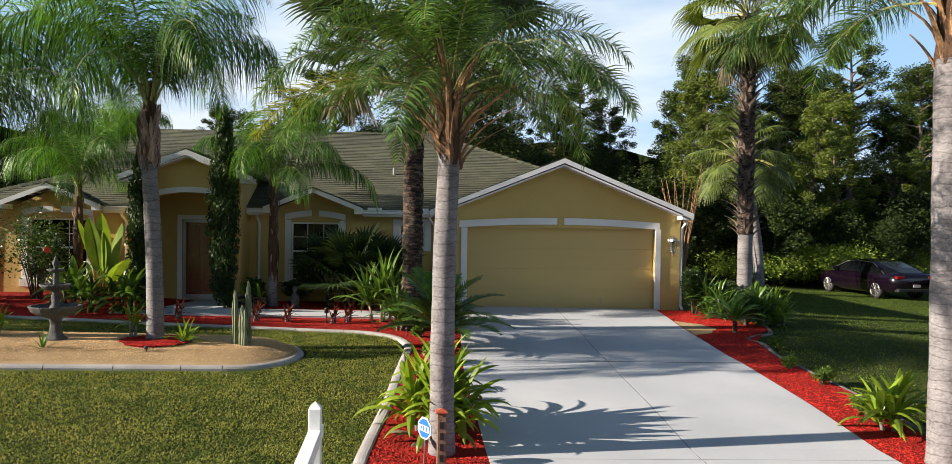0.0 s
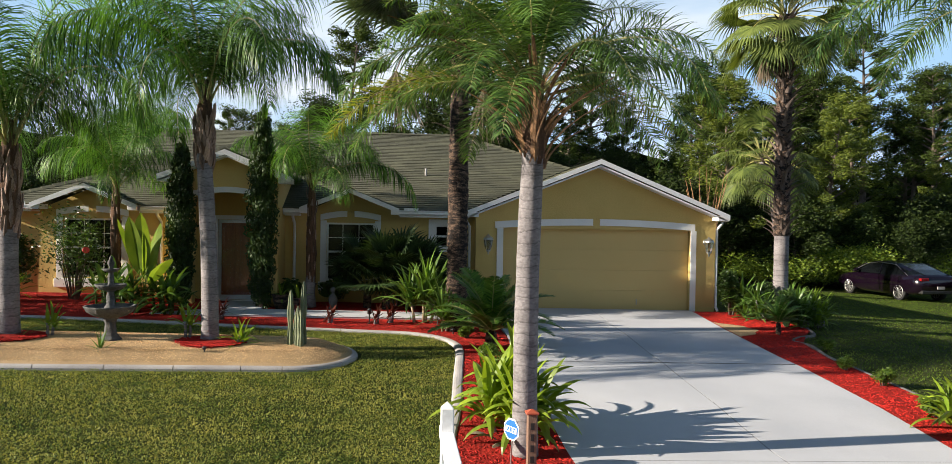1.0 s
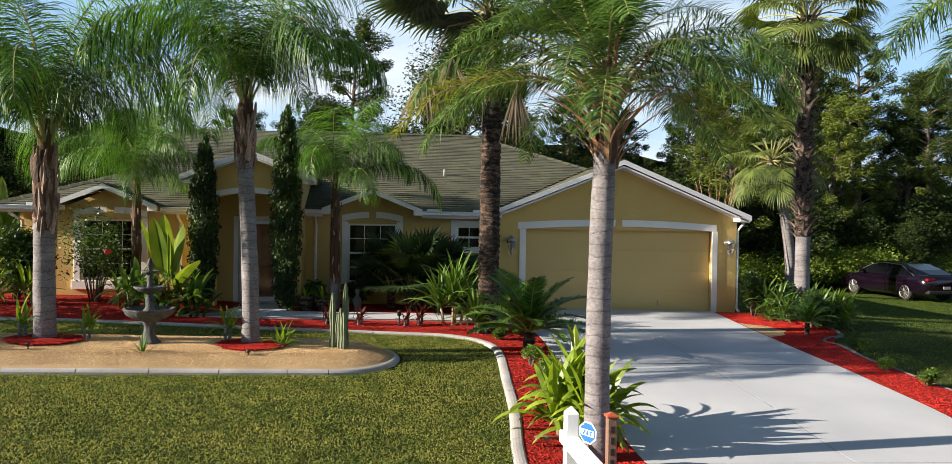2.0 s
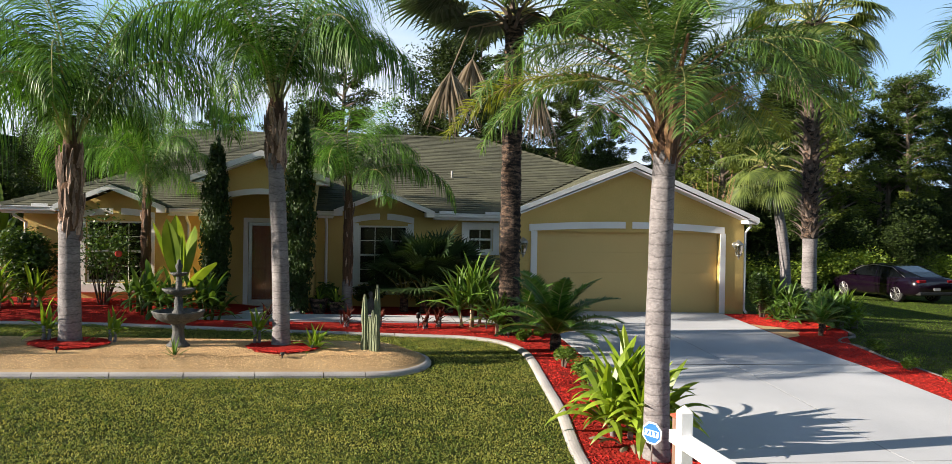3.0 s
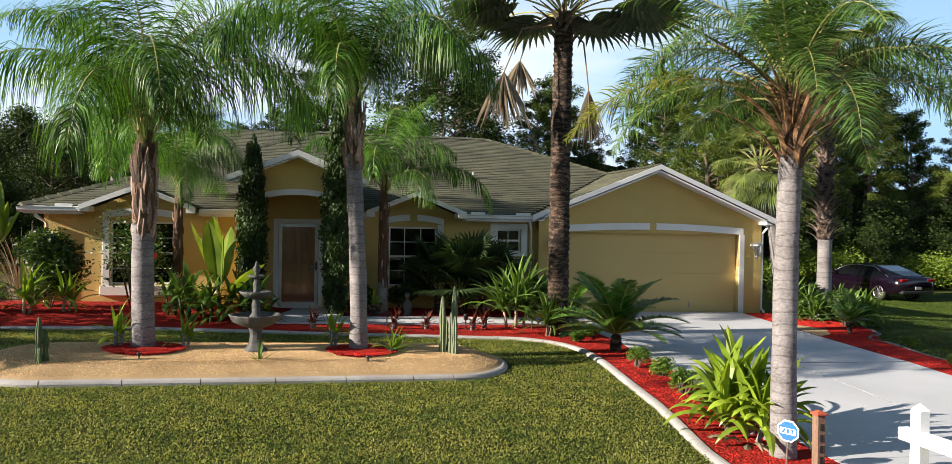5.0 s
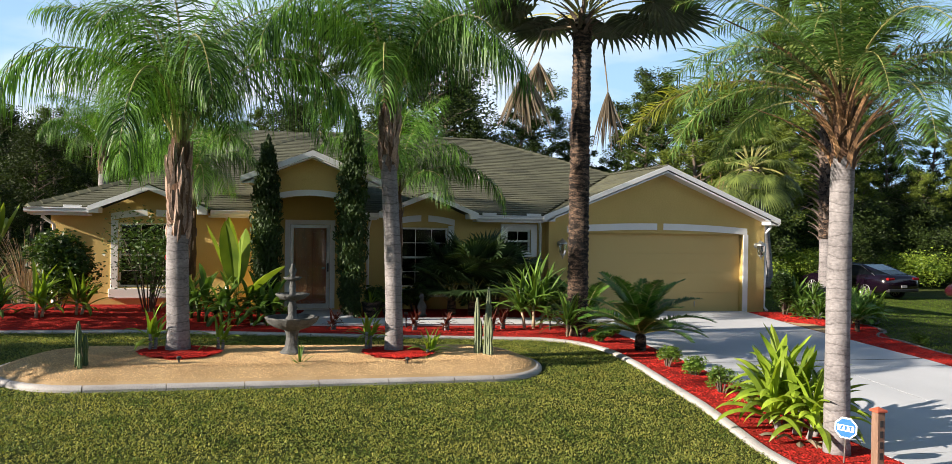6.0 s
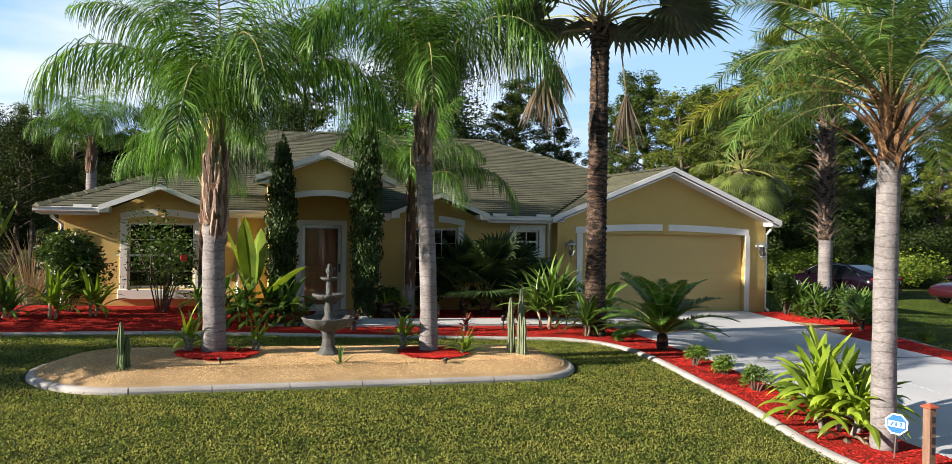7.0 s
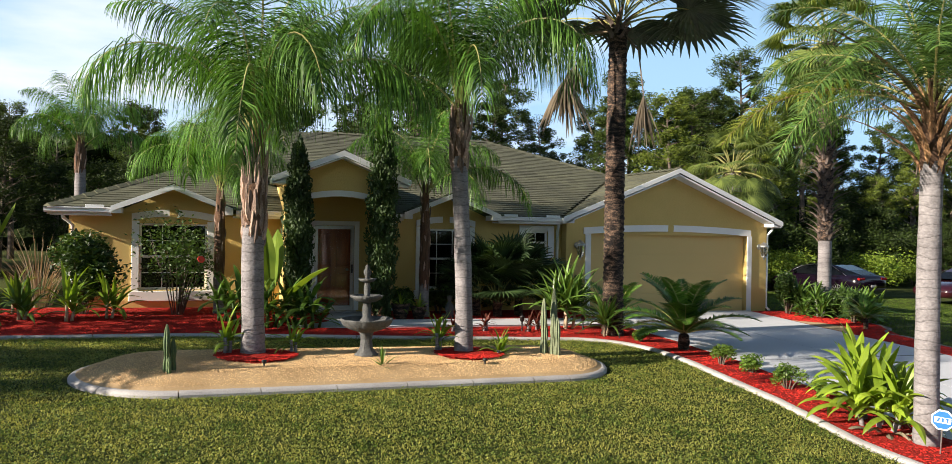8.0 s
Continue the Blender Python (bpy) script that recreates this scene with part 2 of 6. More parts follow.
INTERIOR = surface("room_darkness", (0.012, 0.011, 0.010), (0.02, 0.018, 0.016), 0.9)
PAINT = surface("car_paint", (0.0035, 0.0016, 0.0045), (0.006, 0.0022, 0.007), 0.16, coat=0.4, bump=0, gloss=0.4)
PAINT_RED = surface("car_paint_red", (0.022, 0.003, 0.006), (0.028, 0.004, 0.008), 0.25, coat=1.0, bump=0)
TYRE = surface("tyre", (0.012, 0.012, 0.012), (0.025, 0.025, 0.025), 0.85)
TAIL = surface("tail_lens", (0.16, 0.006, 0.008), (0.24, 0.01, 0.01), 0.15)


def glass(name, tint=(0.02, 0.025, 0.03), rough=0.03):
    m, n, l, p = principled(name)
    p.inputs["Base Color"].default_value = (*tint, 1)
    p.inputs["Roughness"].default_value = rough
    p.inputs["Transmission Weight"].default_value = 1.0
    p.inputs["IOR"].default_value = 1.5
    return m


GLASS = glass("window_glass", (0.55, 0.58, 0.60))
GLASS_CLEAR = glass("clear_glass", (0.97, 0.98, 0.98))
CARGLASS = surface("car_glass", (0.003, 0.004, 0.005), (0.005, 0.006, 0.007), 0.18, bump=0, gloss=0.2)
LAMPGLASS = glass("lamp_glass", (0.35, 0.36, 0.36), 0.2)


# ---- mesh helpers ----
class Mesh:
    def __init__(self):
        self.v, self.f, self.m = [], [], []

    def add(self, verts, faces, slot=0):
        o = len(self.v)
        self.v.extend(tuple(p) for p in verts)
        self.f.extend(tuple(i + o for i in f) for f in faces)
        self.m.extend([slot] * len(faces))
        return self

    def box(self, x0, x1, y0, y1, z0, z1, bevel=0.0, slot=0):
        if bevel <= 0:
            c = [(x, y, z) for z in (z0, z1) for y in (y0, y1) for x in (x0, x1)]
            return self.add(c, [(0, 2, 3, 1), (4, 5, 7, 6), (0, 1, 5, 4), (2, 6, 7, 3), (0, 4, 6, 2), (1, 3, 7, 5)], slot)
        b = bevel
        v, ring = [], []
        for z, k in ((z0, b), (z0 + b, 0), (z1 - b, 0), (z1, b)):
            o = len(v)
            if k:
                v += [(x0 + b, y0 + b, z), (x1 - b, y0 + b, z), (x1 - b, y1 - b, z), (x0 + b, y1 - b, z)]
            else:
                v += [(x0 + b, y0, z), (x1 - b, y0, z), (x1, y0 + b, z), (x1, y1 - b, z),
                      (x1 - b, y1, z), (x0 + b, y1, z), (x0, y1 - b, z), (x0, y0 + b, z)]
            ring.append(o)
        a, p, q, d = ring
        f = [(a + 3, a + 2, a + 1, a), (d, d + 1, d + 2, d + 3)]
        f += [(p + i, p + (i + 1) % 8, q + (i + 1) % 8, q + i) for i in range(8)]
        for i in range(4):
            e, e2, c0, c1 = 2 * i, 2 * i + 1, i, (i + 1) % 4
            f += [(a + c0, a + c1, p + e2, p + e), (q + e, q + e2, d + c1, d + c0)]
            f += [(a + c1, p + (e2 + 1) % 8, p + e2), (d + c1, q + e2, q + (e2 + 1) % 8)]
        return self.add(v, f, slot)

    def tube(self, pts, radii, n=10, slot=0, cap=True, wob=None):
        pts = [Vector(p) for p in pts]
        rings, side = [], None
        for i, p in enumerate(pts):
            d = (pts[min(i + 1, len(pts) - 1)] - pts[max(i - 1, 0)])
            d = d.normalized() if d.length > 1e-9 else Vector((0, 0, 1))
            if side is None:
                side = d.cross(Vector((0.3, 1, 0.1)) if abs(d.y) < 0.9 else Vector((1, 0, 0.1))).normalized()
            side = (side - d * side.dot(d)).normalized()
            up = d.cross(side)
            r = radii[i] if hasattr(radii, "__len__") else radii
            ring = []
            for k in range(n):
                a = 2 * math.pi * k / n
                rr = r * (wob(i, k) if wob else 1)
                ring.append(p + side * math.cos(a) * rr + up * math.sin(a) * rr)
            rings.append(ring)
        v = [q for r in rings for q in r]
        f = [(i * n + k, i * n + (k + 1) % n, (i + 1) * n + (k + 1) % n, (i + 1) * n + k) for i in range(len(pts) - 1) for k in range(n)]
        if cap:
            f += [tuple(range(n - 1, -1, -1)), tuple((len(pts) - 1) * n + k for k in range(n))]
        return self.add(v, f, slot)

    def lathe(self, profile, n=24, at=(0, 0, 0), slot=0, flute=None):
        v = []
        for r, z in profile:
            for k in range(n):
                a = 2 * math.pi * k / n
                rr = r * (flute(z, a) if flute else 1)
                v.append((at[0] + rr * math.cos(a), at[1] + rr * math.sin(a), at[2] + z))
        m = len(profile)
        f = [(i * n + k, i * n + (k + 1) % n, (i + 1) * n + (k + 1) % n, (i + 1) * n + k) for i in range(m - 1) for k in range(n)]
        f += [tuple(range(n - 1, -1, -1)), tuple((m - 1) * n + k for k in range(n))]
        return self.add(v, f, slot)

    def strip(self, pts, widths, side, slot=0, fold=0.0):
        """A blade along pts; fold lifts its two edges above the midrib."""
        side = Vector(side).normalized()
        v, f = [], []
        for i, (p, w) in enumerate(zip(pts, widths)):
            p = Vector(p)
            d = Vector(pts[min(i + 1, len(pts) - 1)]) - Vector(pts[max(i - 1, 0)])
            s = side - d.normalized() * side.dot(d.normalized()) if d.length > 1e-9 else side
            s.normalize()
            up = s.cross(d).normalized() if d.length > 1e-9 else Vector((0, 0, 1))
            if fold:
                v += [p - s * w + up * w * fold, p, p + s * w + up * w * fold]
            else:
                v += [p - s * w, p + s * w]
        k = 3 if fold else 2
        for i in range(len(pts) - 1):
            for j in range(k - 1):
                f.append((i * k + j, i * k + j + 1, (i + 1) * k + j + 1, (i + 1) * k + j))
        return self.add(v, f, slot)

    def prism(self, outline, y0, y1, slot=0):
        """An outline in (x, z), given counter-clockwise from the front, drawn out from y0 to y1."""
        n = len(outline)
        v = [(x, y0, z) for x, z in outline] + [(x, y1, z) for x, z in outline]
        f = [tuple(range(n)), tuple(range(2 * n - 1, n - 1, -1))]
        f += [(i, i + n, (i + 1) % n + n, (i + 1) % n) for i in range(n)]
        return self.add(v, f, slot)

    def data(self, name, *mats, smooth=False):
        me = bpy.data.meshes.new(name)
        me.from_pydata(self.v, [], self.f)
        for m in mats:
            me.materials.append(m)
        if len(mats) > 1:
            me.polygons.foreach_set("material_index", self.m)
        if smooth:
            me.polygons.foreach_set("use_smooth", [True] * len(me.polygons))
        me.update()
        return me


def part(name, mesh, material, parent, label="", smooth=False, m=None, kind=""):
    """ONE mesh object under a thing or part. mesh: a Mesh or ready mesh data."""
    mats = material if isinstance(material, tuple) else (material,)
    me = mesh.data(name, *mats, smooth=smooth) if isinstance(mesh, Mesh) else mesh
    ob = new(name, me)
    ob.parent = parent
    if m is not None:
        ob.matrix_basis = m
    return tagged(ob, label, kind=kind)


def thing(name, label, category, at=(0, 0, 0), rz=0.0, group="", kind=""):
    ob = new(name)
    ob.empty_display_size = 0.2
    ob.matrix_basis = pose(*at, 0, 0, rz)
    return tagged(ob, label, category, group, kind)


def fixed(name, mesh, material, label, category, smooth=False):
    """A piece of the setting."""
    mats = material if isinstance(material, tuple) else (material,)
    me = mesh.data(name, *mats, smooth=smooth) if isinstance(mesh, Mesh) else mesh
    return tagged(new(name, me), label, category, kind="structure")


def lerp(x, xs, ys):
    return float(np.interp(x, xs, ys))


# ---- the ground ----
def base_height(x, y):
    near = -0.30 - 0.045 * (max(-12, min(x, 0)) + 2.4) - 0.02 * max(0, min(x, 10))
    far = -0.013 * (max(-12, min(12, x)) - 5.8)
    s = lerp(y, (8.5, 10.2, 12.5, 19), (0, 0.34, 0.65, 1))
    return near + (far - near) * s - 0.03 * max(0, min(8.5 - y, 6.5)) - 0.05 * max(0, min(x - 9, 8))


ISL_A, ISL_B = Vector((-8.85, 12.50)), Vector((-3.45, 12.72))   # ends of the island's middle line


def island_r(u):
    return 1.28 - 0.18 * u


def island_d(x, y):
    """How far inside the island's edge a place lies (negative outside)."""
    p = Vector((x, y))
    ab = ISL_B - ISL_A
    u = max(0, min(1, (p - ISL_A).dot(ab) / ab.length_squared))
    return island_r(u) - (p - (ISL_A + ab * u)).length


BED = [(-19.0, 17.0), (-14.0, 16.35), (-11.6, 16.15), (-8.8, 16.2), (-5.1, 15.6), (-2.6, 15.25), (-1.5, 15.1), (-0.95, 14.75), (-0.66, 14.2), (-0.58, 13.4),
       (-0.76, 11.4), (-0.90, 9.9), (-1.08, 8.6), (-1.16, 7.6), (-1.2, 5.6)]   # the front bed's kerb
DRIVE_L = [(0.45, 19.2), (0.50, 15.2), (0.40, 13.8), (0.28, 11.6), (0.28, 8.0), (0.28, 2.0)]
DRIVE_R = [(5.86, 19.2), (5.50, 16.2), (5.22, 13.1), (5.18, 10.8), (5.14, 8.1), (5.12, 2.0)]
BED_R = [(7.1, 19.0), (7.55, 17.6), (7.55, 16.3), (7.05, 15.6), (6.45, 14.6), (6.12, 13.0), (6.18, 11.0), (6.12, 9.0), (6.1, 5.6)]
DY = [p[1] for p in DRIVE_L][::-1]


def drive_left(y):
    return lerp(y, DY, [p[0] for p in DRIVE_L][::-1])


def drive_right(y):
    return lerp(y, [p[1] for p in DRIVE_R][::-1], [p[0] for p in DRIVE_R][::-1])


def bed_right(y):
    return lerp(y, [p[1] for p in BED_R][::-1], [p[0] for p in BED_R][::-1])


def ground_height(x, y):
    z = base_height(x, y)
    d = island_d(x, y)
    if d > 0:
        z += min(0.17, 0.35 * d) + 0.02
    return z


def bed_height(x, y):
    """The mulch swells a little towards the house on the left."""
    return base_height(x, y) + 0.03 + 0.13 * lerp(y, (16.4, 17.6), (0, 1)) * lerp(x, (-8, -5.5), (1, 0.15))


def sheet(xs, ys, height, keep=lambda x, y: True):
    me, idx = Mesh(), {}
    for j, y in enumerate(ys):
        for i, x in enumerate(xs):
            idx[i, j] = len(me.v)
            me.v.append((x, y, height(x, y)))
    for j in range(len(ys) - 1):
        for i in range(len(xs) - 1):
            if keep((xs[i] + xs[i + 1]) / 2, (ys[j] + ys[j + 1]) / 2):
                me.f.append((idx[i, j], idx[i + 1, j], idx[i + 1, j + 1], idx[i, j + 1]))
                me.m.append(0)
    return me


def steps(a, b, n):
    return [a + (b - a) * i / n for i in range(n + 1)]


xs = [-2000, -400, -100, -45, -28] + steps(-20, 20, 100) + [28, 45, 100, 400, 2000]
ys = [-2000, -400, -90, -30, -14] + steps(-6, 32, 95) + [40, 60, 110, 400, 3000]
fixed("ground", sheet(xs, ys, lambda x, y: base_height(x, y) - 0.012), TURF, "green and tan lawn of coarse grass reaching the woods", "lawn", smooth=True)


def ribbon(left, right, height, ny=60, nx=14, y0=None, y1=None):
    me = Mesh()
    for j in range(ny + 1):
        y = y0 + (y1 - y0) * j / ny
        a, b = left(y), right(y)
        for i in range(nx + 1):
            x = a + (b - a) * i / nx
            me.v.append((x, y, height(x, y)))
    for j in range(ny):
        for i in range(nx):
            k = j * (nx + 1) + i
            me.f.append((k, k + 1, k + nx + 2, k + nx + 1))
            me.m.append(0)
    return me


def smooth_line(pts, n=8):
    """A rounded line through the points."""
    out = []
    p = [Vector(q) for q in pts]
    for i in range(len(p) - 1):
        a, b, c, d = p[max(i - 1, 0)], p[i], p[i + 1], p[min(i + 2, len(p) - 1)]
        for k in range(n):
            t = k / n
            out.append(0.5 * (2 * b + (c - a) * t + (2 * a - 5 * b + 4 * c - d) * t * t + (3 * b - a - 3 * c + d) * t ** 3))
    return out + [p[-1]]


def kerb(name, line, label, height, width=0.15, tall=0.045, gap=0.9, mat=KERB):
    """Cast concrete edging: rounded pieces with open joints, one part each."""
    owner = tagged(new(name), label, "kerb", kind="structure")
    acc, piece, pieces = 0.0, [line[0]], []
    for a, b in zip(line, line[1:]):
        acc += (b - a).length
        piece.append(b)
        if acc > gap:
            pieces.append(piece)
            piece, acc = [b], 0.0
    if len(piece) > 1:
        pieces.append(piece)
    sec = [(-0.5, -0.6), (-0.5, 0.55), (-0.36, 0.92), (-0.1, 1.0), (0.15, 0.94), (0.36, 0.72), (0.5, 0.3), (0.5, -0.6)]
    for pc in pieces:
        me = Mesh()
        n = len(sec)
        for i, p in enumerate(pc):
            d = (pc[min(i + 1, len(pc) - 1)] - pc[max(i - 1, 0)]).normalized()
            s = Vector((d.y, -d.x))
            q = p + d * (0.006 if i == 0 else -0.006 if i == len(pc) - 1 else 0)
            for u, w in sec:
                x, y = q.x + s.x * u * width, q.y + s.y * u * width
                me.v.append((x, y, height(q.x, q.y) + w * tall))
        for i in range(len(pc) - 1):
            for k in range(n):
                me.f.append((i * n + k, i * n + (k + 1) % n, (i + 1) * n + (k + 1) % n, (i + 1) * n + k))
        me.f += [tuple(range(n - 1, -1, -1)), tuple((len(pc) - 1) * n + k for k in range(n))]
        me.m = [0] * len(me.f)
        part("kerb_stone", me, mat, owner)
    return owner

# ---- paving ----
def paving(name, label, lines_x, lines_y, left, right, lift, thick=0.12):
    """Concrete slabs between the joint lines, one part each."""
    owner = tagged(new(name), label, "driveway", kind="structure")
    under = ribbon(lambda y: left(y) + 0.02, lambda y: right(y) - 0.02, lambda x, y: base_height(x, y) + lift - 0.0025, 80, 8, lines_y[0], lines_y[-1])
    part("joint_bed", under, JOINT, owner, "dark joint filler")
    for y0, y1 in zip(lines_y, lines_y[1:]):
        for k in range(len(lines_x) - 1):
            me, ny = Mesh(), 10
            for j in range(ny + 1):
                y = y0 + 0.006 + (y1 - y0 - 0.012) * j / ny
                a, b = left(y), right(y)
                xa = a + (b - a) * lines_x[k] + (0.006 if k else 0)
                xb = a + (b - a) * lines_x[k + 1] - (0.006 if k < len(lines_x) - 2 else 0)
                za, zb = base_height(xa, y) + lift, base_height(xb, y) + lift
                me.v += [(xa, y, za - thick), (xa, y, za - 0.001), (xa + 0.0005, y, za), (xb - 0.0005, y, zb), (xb, y, zb - 0.001), (xb, y, zb - thick)]
            for j in range(ny):
                for i in range(5):
                    a = j * 6 + i
                    me.f.append((a, a + 1, a + 7, a + 6))
            me.f += [(5, 4, 3, 2, 1, 0), tuple(ny * 6 + i for i in range(6))]
            me.m = [0] * len(me.f)
            part("slab", me, CONCRETE, owner)
    return owner


paving("driveway", "pale broom-finished concrete driveway with sawn joints", (0, 0.51, 1), (2.0, 4.6, 8.15, 12.0, 15.85, 19.19), drive_left, drive_right, 0.03)
walk_left, walk_right = lambda y: -6.9, lambda y: 0.44
paving("front_path", "narrow concrete path from driveway to porch", (0, 0.25, 0.5, 0.75, 1), (16.75, 17.75), walk_left, walk_right, 0.07)
stoop = Mesh().box(-6.55, -4.75, 17.78, 19.28, -0.1, 0.21, 0.015)
fixed("porch_step", stoop, CONCRETE, "low concrete porch step before the front door", "step")

# mulch and gravel beds, and their kerbs


def bed_edge(y):
    """x of the kerb at y on its straight run along the driveway."""
    pts = [p for p in BED if p[1] <= 14.2][::-1]
    return lerp(y, [p[1] for p in pts], [p[0] for p in pts])


front = [p for p in BED if p[1] >= 14.2]


def bed_front(x):
    return lerp(x, [p[0] for p in front], [p[1] for p in front])


strip_bed = ribbon(bed_edge, drive_left, lambda x, y: base_height(x, y) + 0.028, 60, 8, 5.6, 14.2)
main_bed = Mesh()
nx, ny = 120, 16
for i in range(nx + 1):
    x = -19 + (0.46 + 19) * i / nx
    a = bed_front(x) if x < -0.66 else 14.2
    for j in range(ny + 1):
        y = a + (19.6 - a) * j / ny
        main_bed.v.append((x, y, bed_height(x, y)))
for i in range(nx):
    for j in range(ny):
        k = i * (ny + 1) + j
        main_bed.f.append((k, k + ny + 1, k + ny + 2, k + 1))
main_bed.m = [0] * len(main_bed.f)
strip_bed.add(main_bed.v, main_bed.f)
fixed("mulch_bed", strip_bed, SOIL, "bed of dyed red wood mulch before the house", "flower bed", smooth=True)
right_bed = ribbon(drive_right, bed_right, lambda x, y: base_height(x, y) + 0.028, 60, 10, 5.6, 19.0)
fixed("mulch_bed", right_bed, SOIL, "strip of dyed red wood mulch beside the driveway", "flower bed", smooth=True)
kerb("bed_kerb", smooth_line(BED, 10), "cast concrete kerb round the front bed", base_height)
def sand_width(y):
    """How far the bare sand reaches into the side bed."""
    return 0.04 + 0.66 * max(0, 1 - ((y - 16.2) / 0.95) ** 2) + 0.05 * math.sin(11 * y)


sand = ribbon(lambda y: drive_right(y) + 0.02, lambda y: drive_right(y) + max(0.03, sand_width(y)), lambda x, y: base_height(x, y) + 0.036, 40, 8, 15.2, 17.2)
fixed("sand_patch", sand, SAND, "bare strip of tan sand in the side bed", "sand", smooth=True)
kerb("side_kerb", smooth_line([(7.6, 16.6), (7.3, 15.75), (6.75, 15.35), (6.4, 14.9), (6.5, 14.4), (6.2, 13.2), (6.16, 12.0), (6.2, 10.6), (6.14, 9.0)], 10), "dark low kerb beside the lawn",
     lambda x, y: base_height(x, y) - 0.02, width=0.1, tall=0.06, mat=KERB_DARK)


def island_ring(off, n=96):
    """The island's outline, off metres inside its edge."""
    out, ab = [], ISL_B - ISL_A
    d = ab.normalized()
    s = Vector((d.y, -d.x))
    for c, r, a0 in ((ISL_B, island_r(1) - off, -90), (ISL_A, island_r(0) - off, 90)):
        for k in range(n // 2 + 1):
            a = radians(a0 + 180 * k / (n // 2))
            out.append(c + d * math.cos(a) * r - s * math.sin(a) * r)
    # fill the straight sides
    full = []
    for a, b in zip(out, out[1:] + out[:1]):
        m = max(1, int((b - a).length / 0.12))
        full += [a + (b - a) * k / m for k in range(m)]
    return full


ring = island_ring(0.06)
kerb("island_kerb", ring + [ring[0]], "cast concrete kerb round the gravel island", base_height, width=0.16, tall=0.065)
isl = Mesh()
rings = [island_ring(o) for o in (0.04, 0.2, 0.4, 0.6, 0.8, 1.0)]
m = 160
for r in rings:
    for k in range(m):
        p = r[int(k * len(r) / m)]
        isl.v.append((p.x, p.y, ground_height(p.x, p.y) + 0.02))
for i in range(len(rings) - 1):
    for k in range(m):
        isl.f.append((i * m + k, i * m + (k + 1) % m, (i + 1) * m + (k + 1) % m, (i + 1) * m + k))
isl.f.append(tuple((len(rings) - 1) * m + k for k in range(m)))
isl.m = [0] * len(isl.f)
fixed("gravel_island", isl, SAND, "island of tan gravel set in the lawn", "gravel bed", smooth=True)

# ---- the house ----
WALL_Y, GAR_Y, TOP = 19.5, 19.2, 2.42
EAVE_Z, PITCH = 2.50, 0.40
EX0, EX1, EY0, EY1 = -11.45, 6.68, 19.0, 31.7
RY, RZ = 25.35, 2.50 + 0.40 * 6.35
GX, PX = 3.34, -5.65     # middle of the garage gable and of the porch gable
W2X, WLX = -2.87, -9.07  # middle of the two tall windows

house = thing("house", "single-storey ochre stucco house with white trim and grey-green shingle roof", "house", (-2.5, 25.0, 0))
house_inv = house.matrix_basis.inverted()


def hp(name, mesh, material, label="", parent=None, smooth=False, kind=""):
    """A part of the house, given in the place's own metres."""
    ob = part(name, mesh, material, parent or house, label, smooth, kind=kind)
    if parent is None:
        ob.matrix_basis = house_inv.copy()
    return ob


def wall_with(openings, x0, x1, z0, z1, y0, y1, me=None):
    """A wall between y0 (outside) and y1, with openings (x0, x1, z0, z1) that go through it."""
    me = me or Mesh()
    gx = sorted({x0, x1, *[o[0] for o in openings], *[o[1] for o in openings]})
    gz = sorted({z0, z1, *[min(max(o[2], z0), z1) for o in openings], *[min(max(o[3], z0), z1) for o in openings]})

    def solid(i, j):
        if not (0 <= i < len(gx) - 1 and 0 <= j < len(gz) - 1):
            return False
        cx, cz = (gx[i] + gx[i + 1]) / 2, (gz[j] + gz[j + 1]) / 2
        return not any(o[0] < cx < o[1] and o[2] < cz < o[3] for o in openings)
    for i in range(len(gx) - 1):
        for j in range(len(gz) - 1):
            if not solid(i, j):
                continue
            a, b, c, d = gx[i], gx[i + 1], gz[j], gz[j + 1]
            me.add([(a, y0, c), (b, y0, c), (b, y0, d), (a, y0, d)], [(0, 1, 2, 3)])
            me.add([(a, y1, c), (b, y1, c), (b, y1, d), (a, y1, d)], [(3, 2, 1, 0)])
            if not solid(i - 1, j):
                me.add([(a, y0, c), (a, y0, d), (a, y1, d), (a, y1, c)], [(0, 1, 2, 3)])
            if not solid(i + 1, j):
                me.add([(b, y0, c), (b, y0, d), (b, y1, d), (b, y1, c)], [(3, 2, 1, 0)])
            if not solid(i, j - 1):
                me.add([(a, y0, c), (b, y0, c), (b, y1, c), (a, y1, c)], [(3, 2, 1, 0)])
            if not solid(i, j + 1):
                me.add([(a, y0, d), (b, y0, d), (b, y1, d), (a, y1, d)], [(0, 1, 2, 3)])
    return me


W2 = (-3.47, -2.27, 0.70, 2.16)
WL = (-9.76, -8.38, 0.74, 2.18)
SW = (-0.76, -0.12, 1.56, 2.14)
GD = (0.95, 5.83, -0.1, 2.09)
PD = (-6.81, -4.49)            # the porch's flanks
walls = [
    ("front_wall", wall_with([WL], -11.12, PD[0], -0.3, TOP, WALL_Y, WALL_Y + 0.2)),
    ("front_wall", wall_with([W2, SW], PD[1], 0.30, -0.3, TOP, WALL_Y, WALL_Y + 0.2)),
    ("side_wall", Mesh().box(-11.12, -10.92, WALL_Y + 0.2, 31.0, -0.3, TOP)),
    ("side_wall", Mesh().box(6.30, 6.50, GAR_Y + 0.25, 31.0, -0.4, TOP)),
    ("back_wall", Mesh().box(-10.92, 6.30, 30.8, 31.0, -0.3, TOP)),
    ("garage_return", Mesh().box(0.26, 0.50, GAR_Y + 0.25, 24.0, -0.4, TOP)),
]
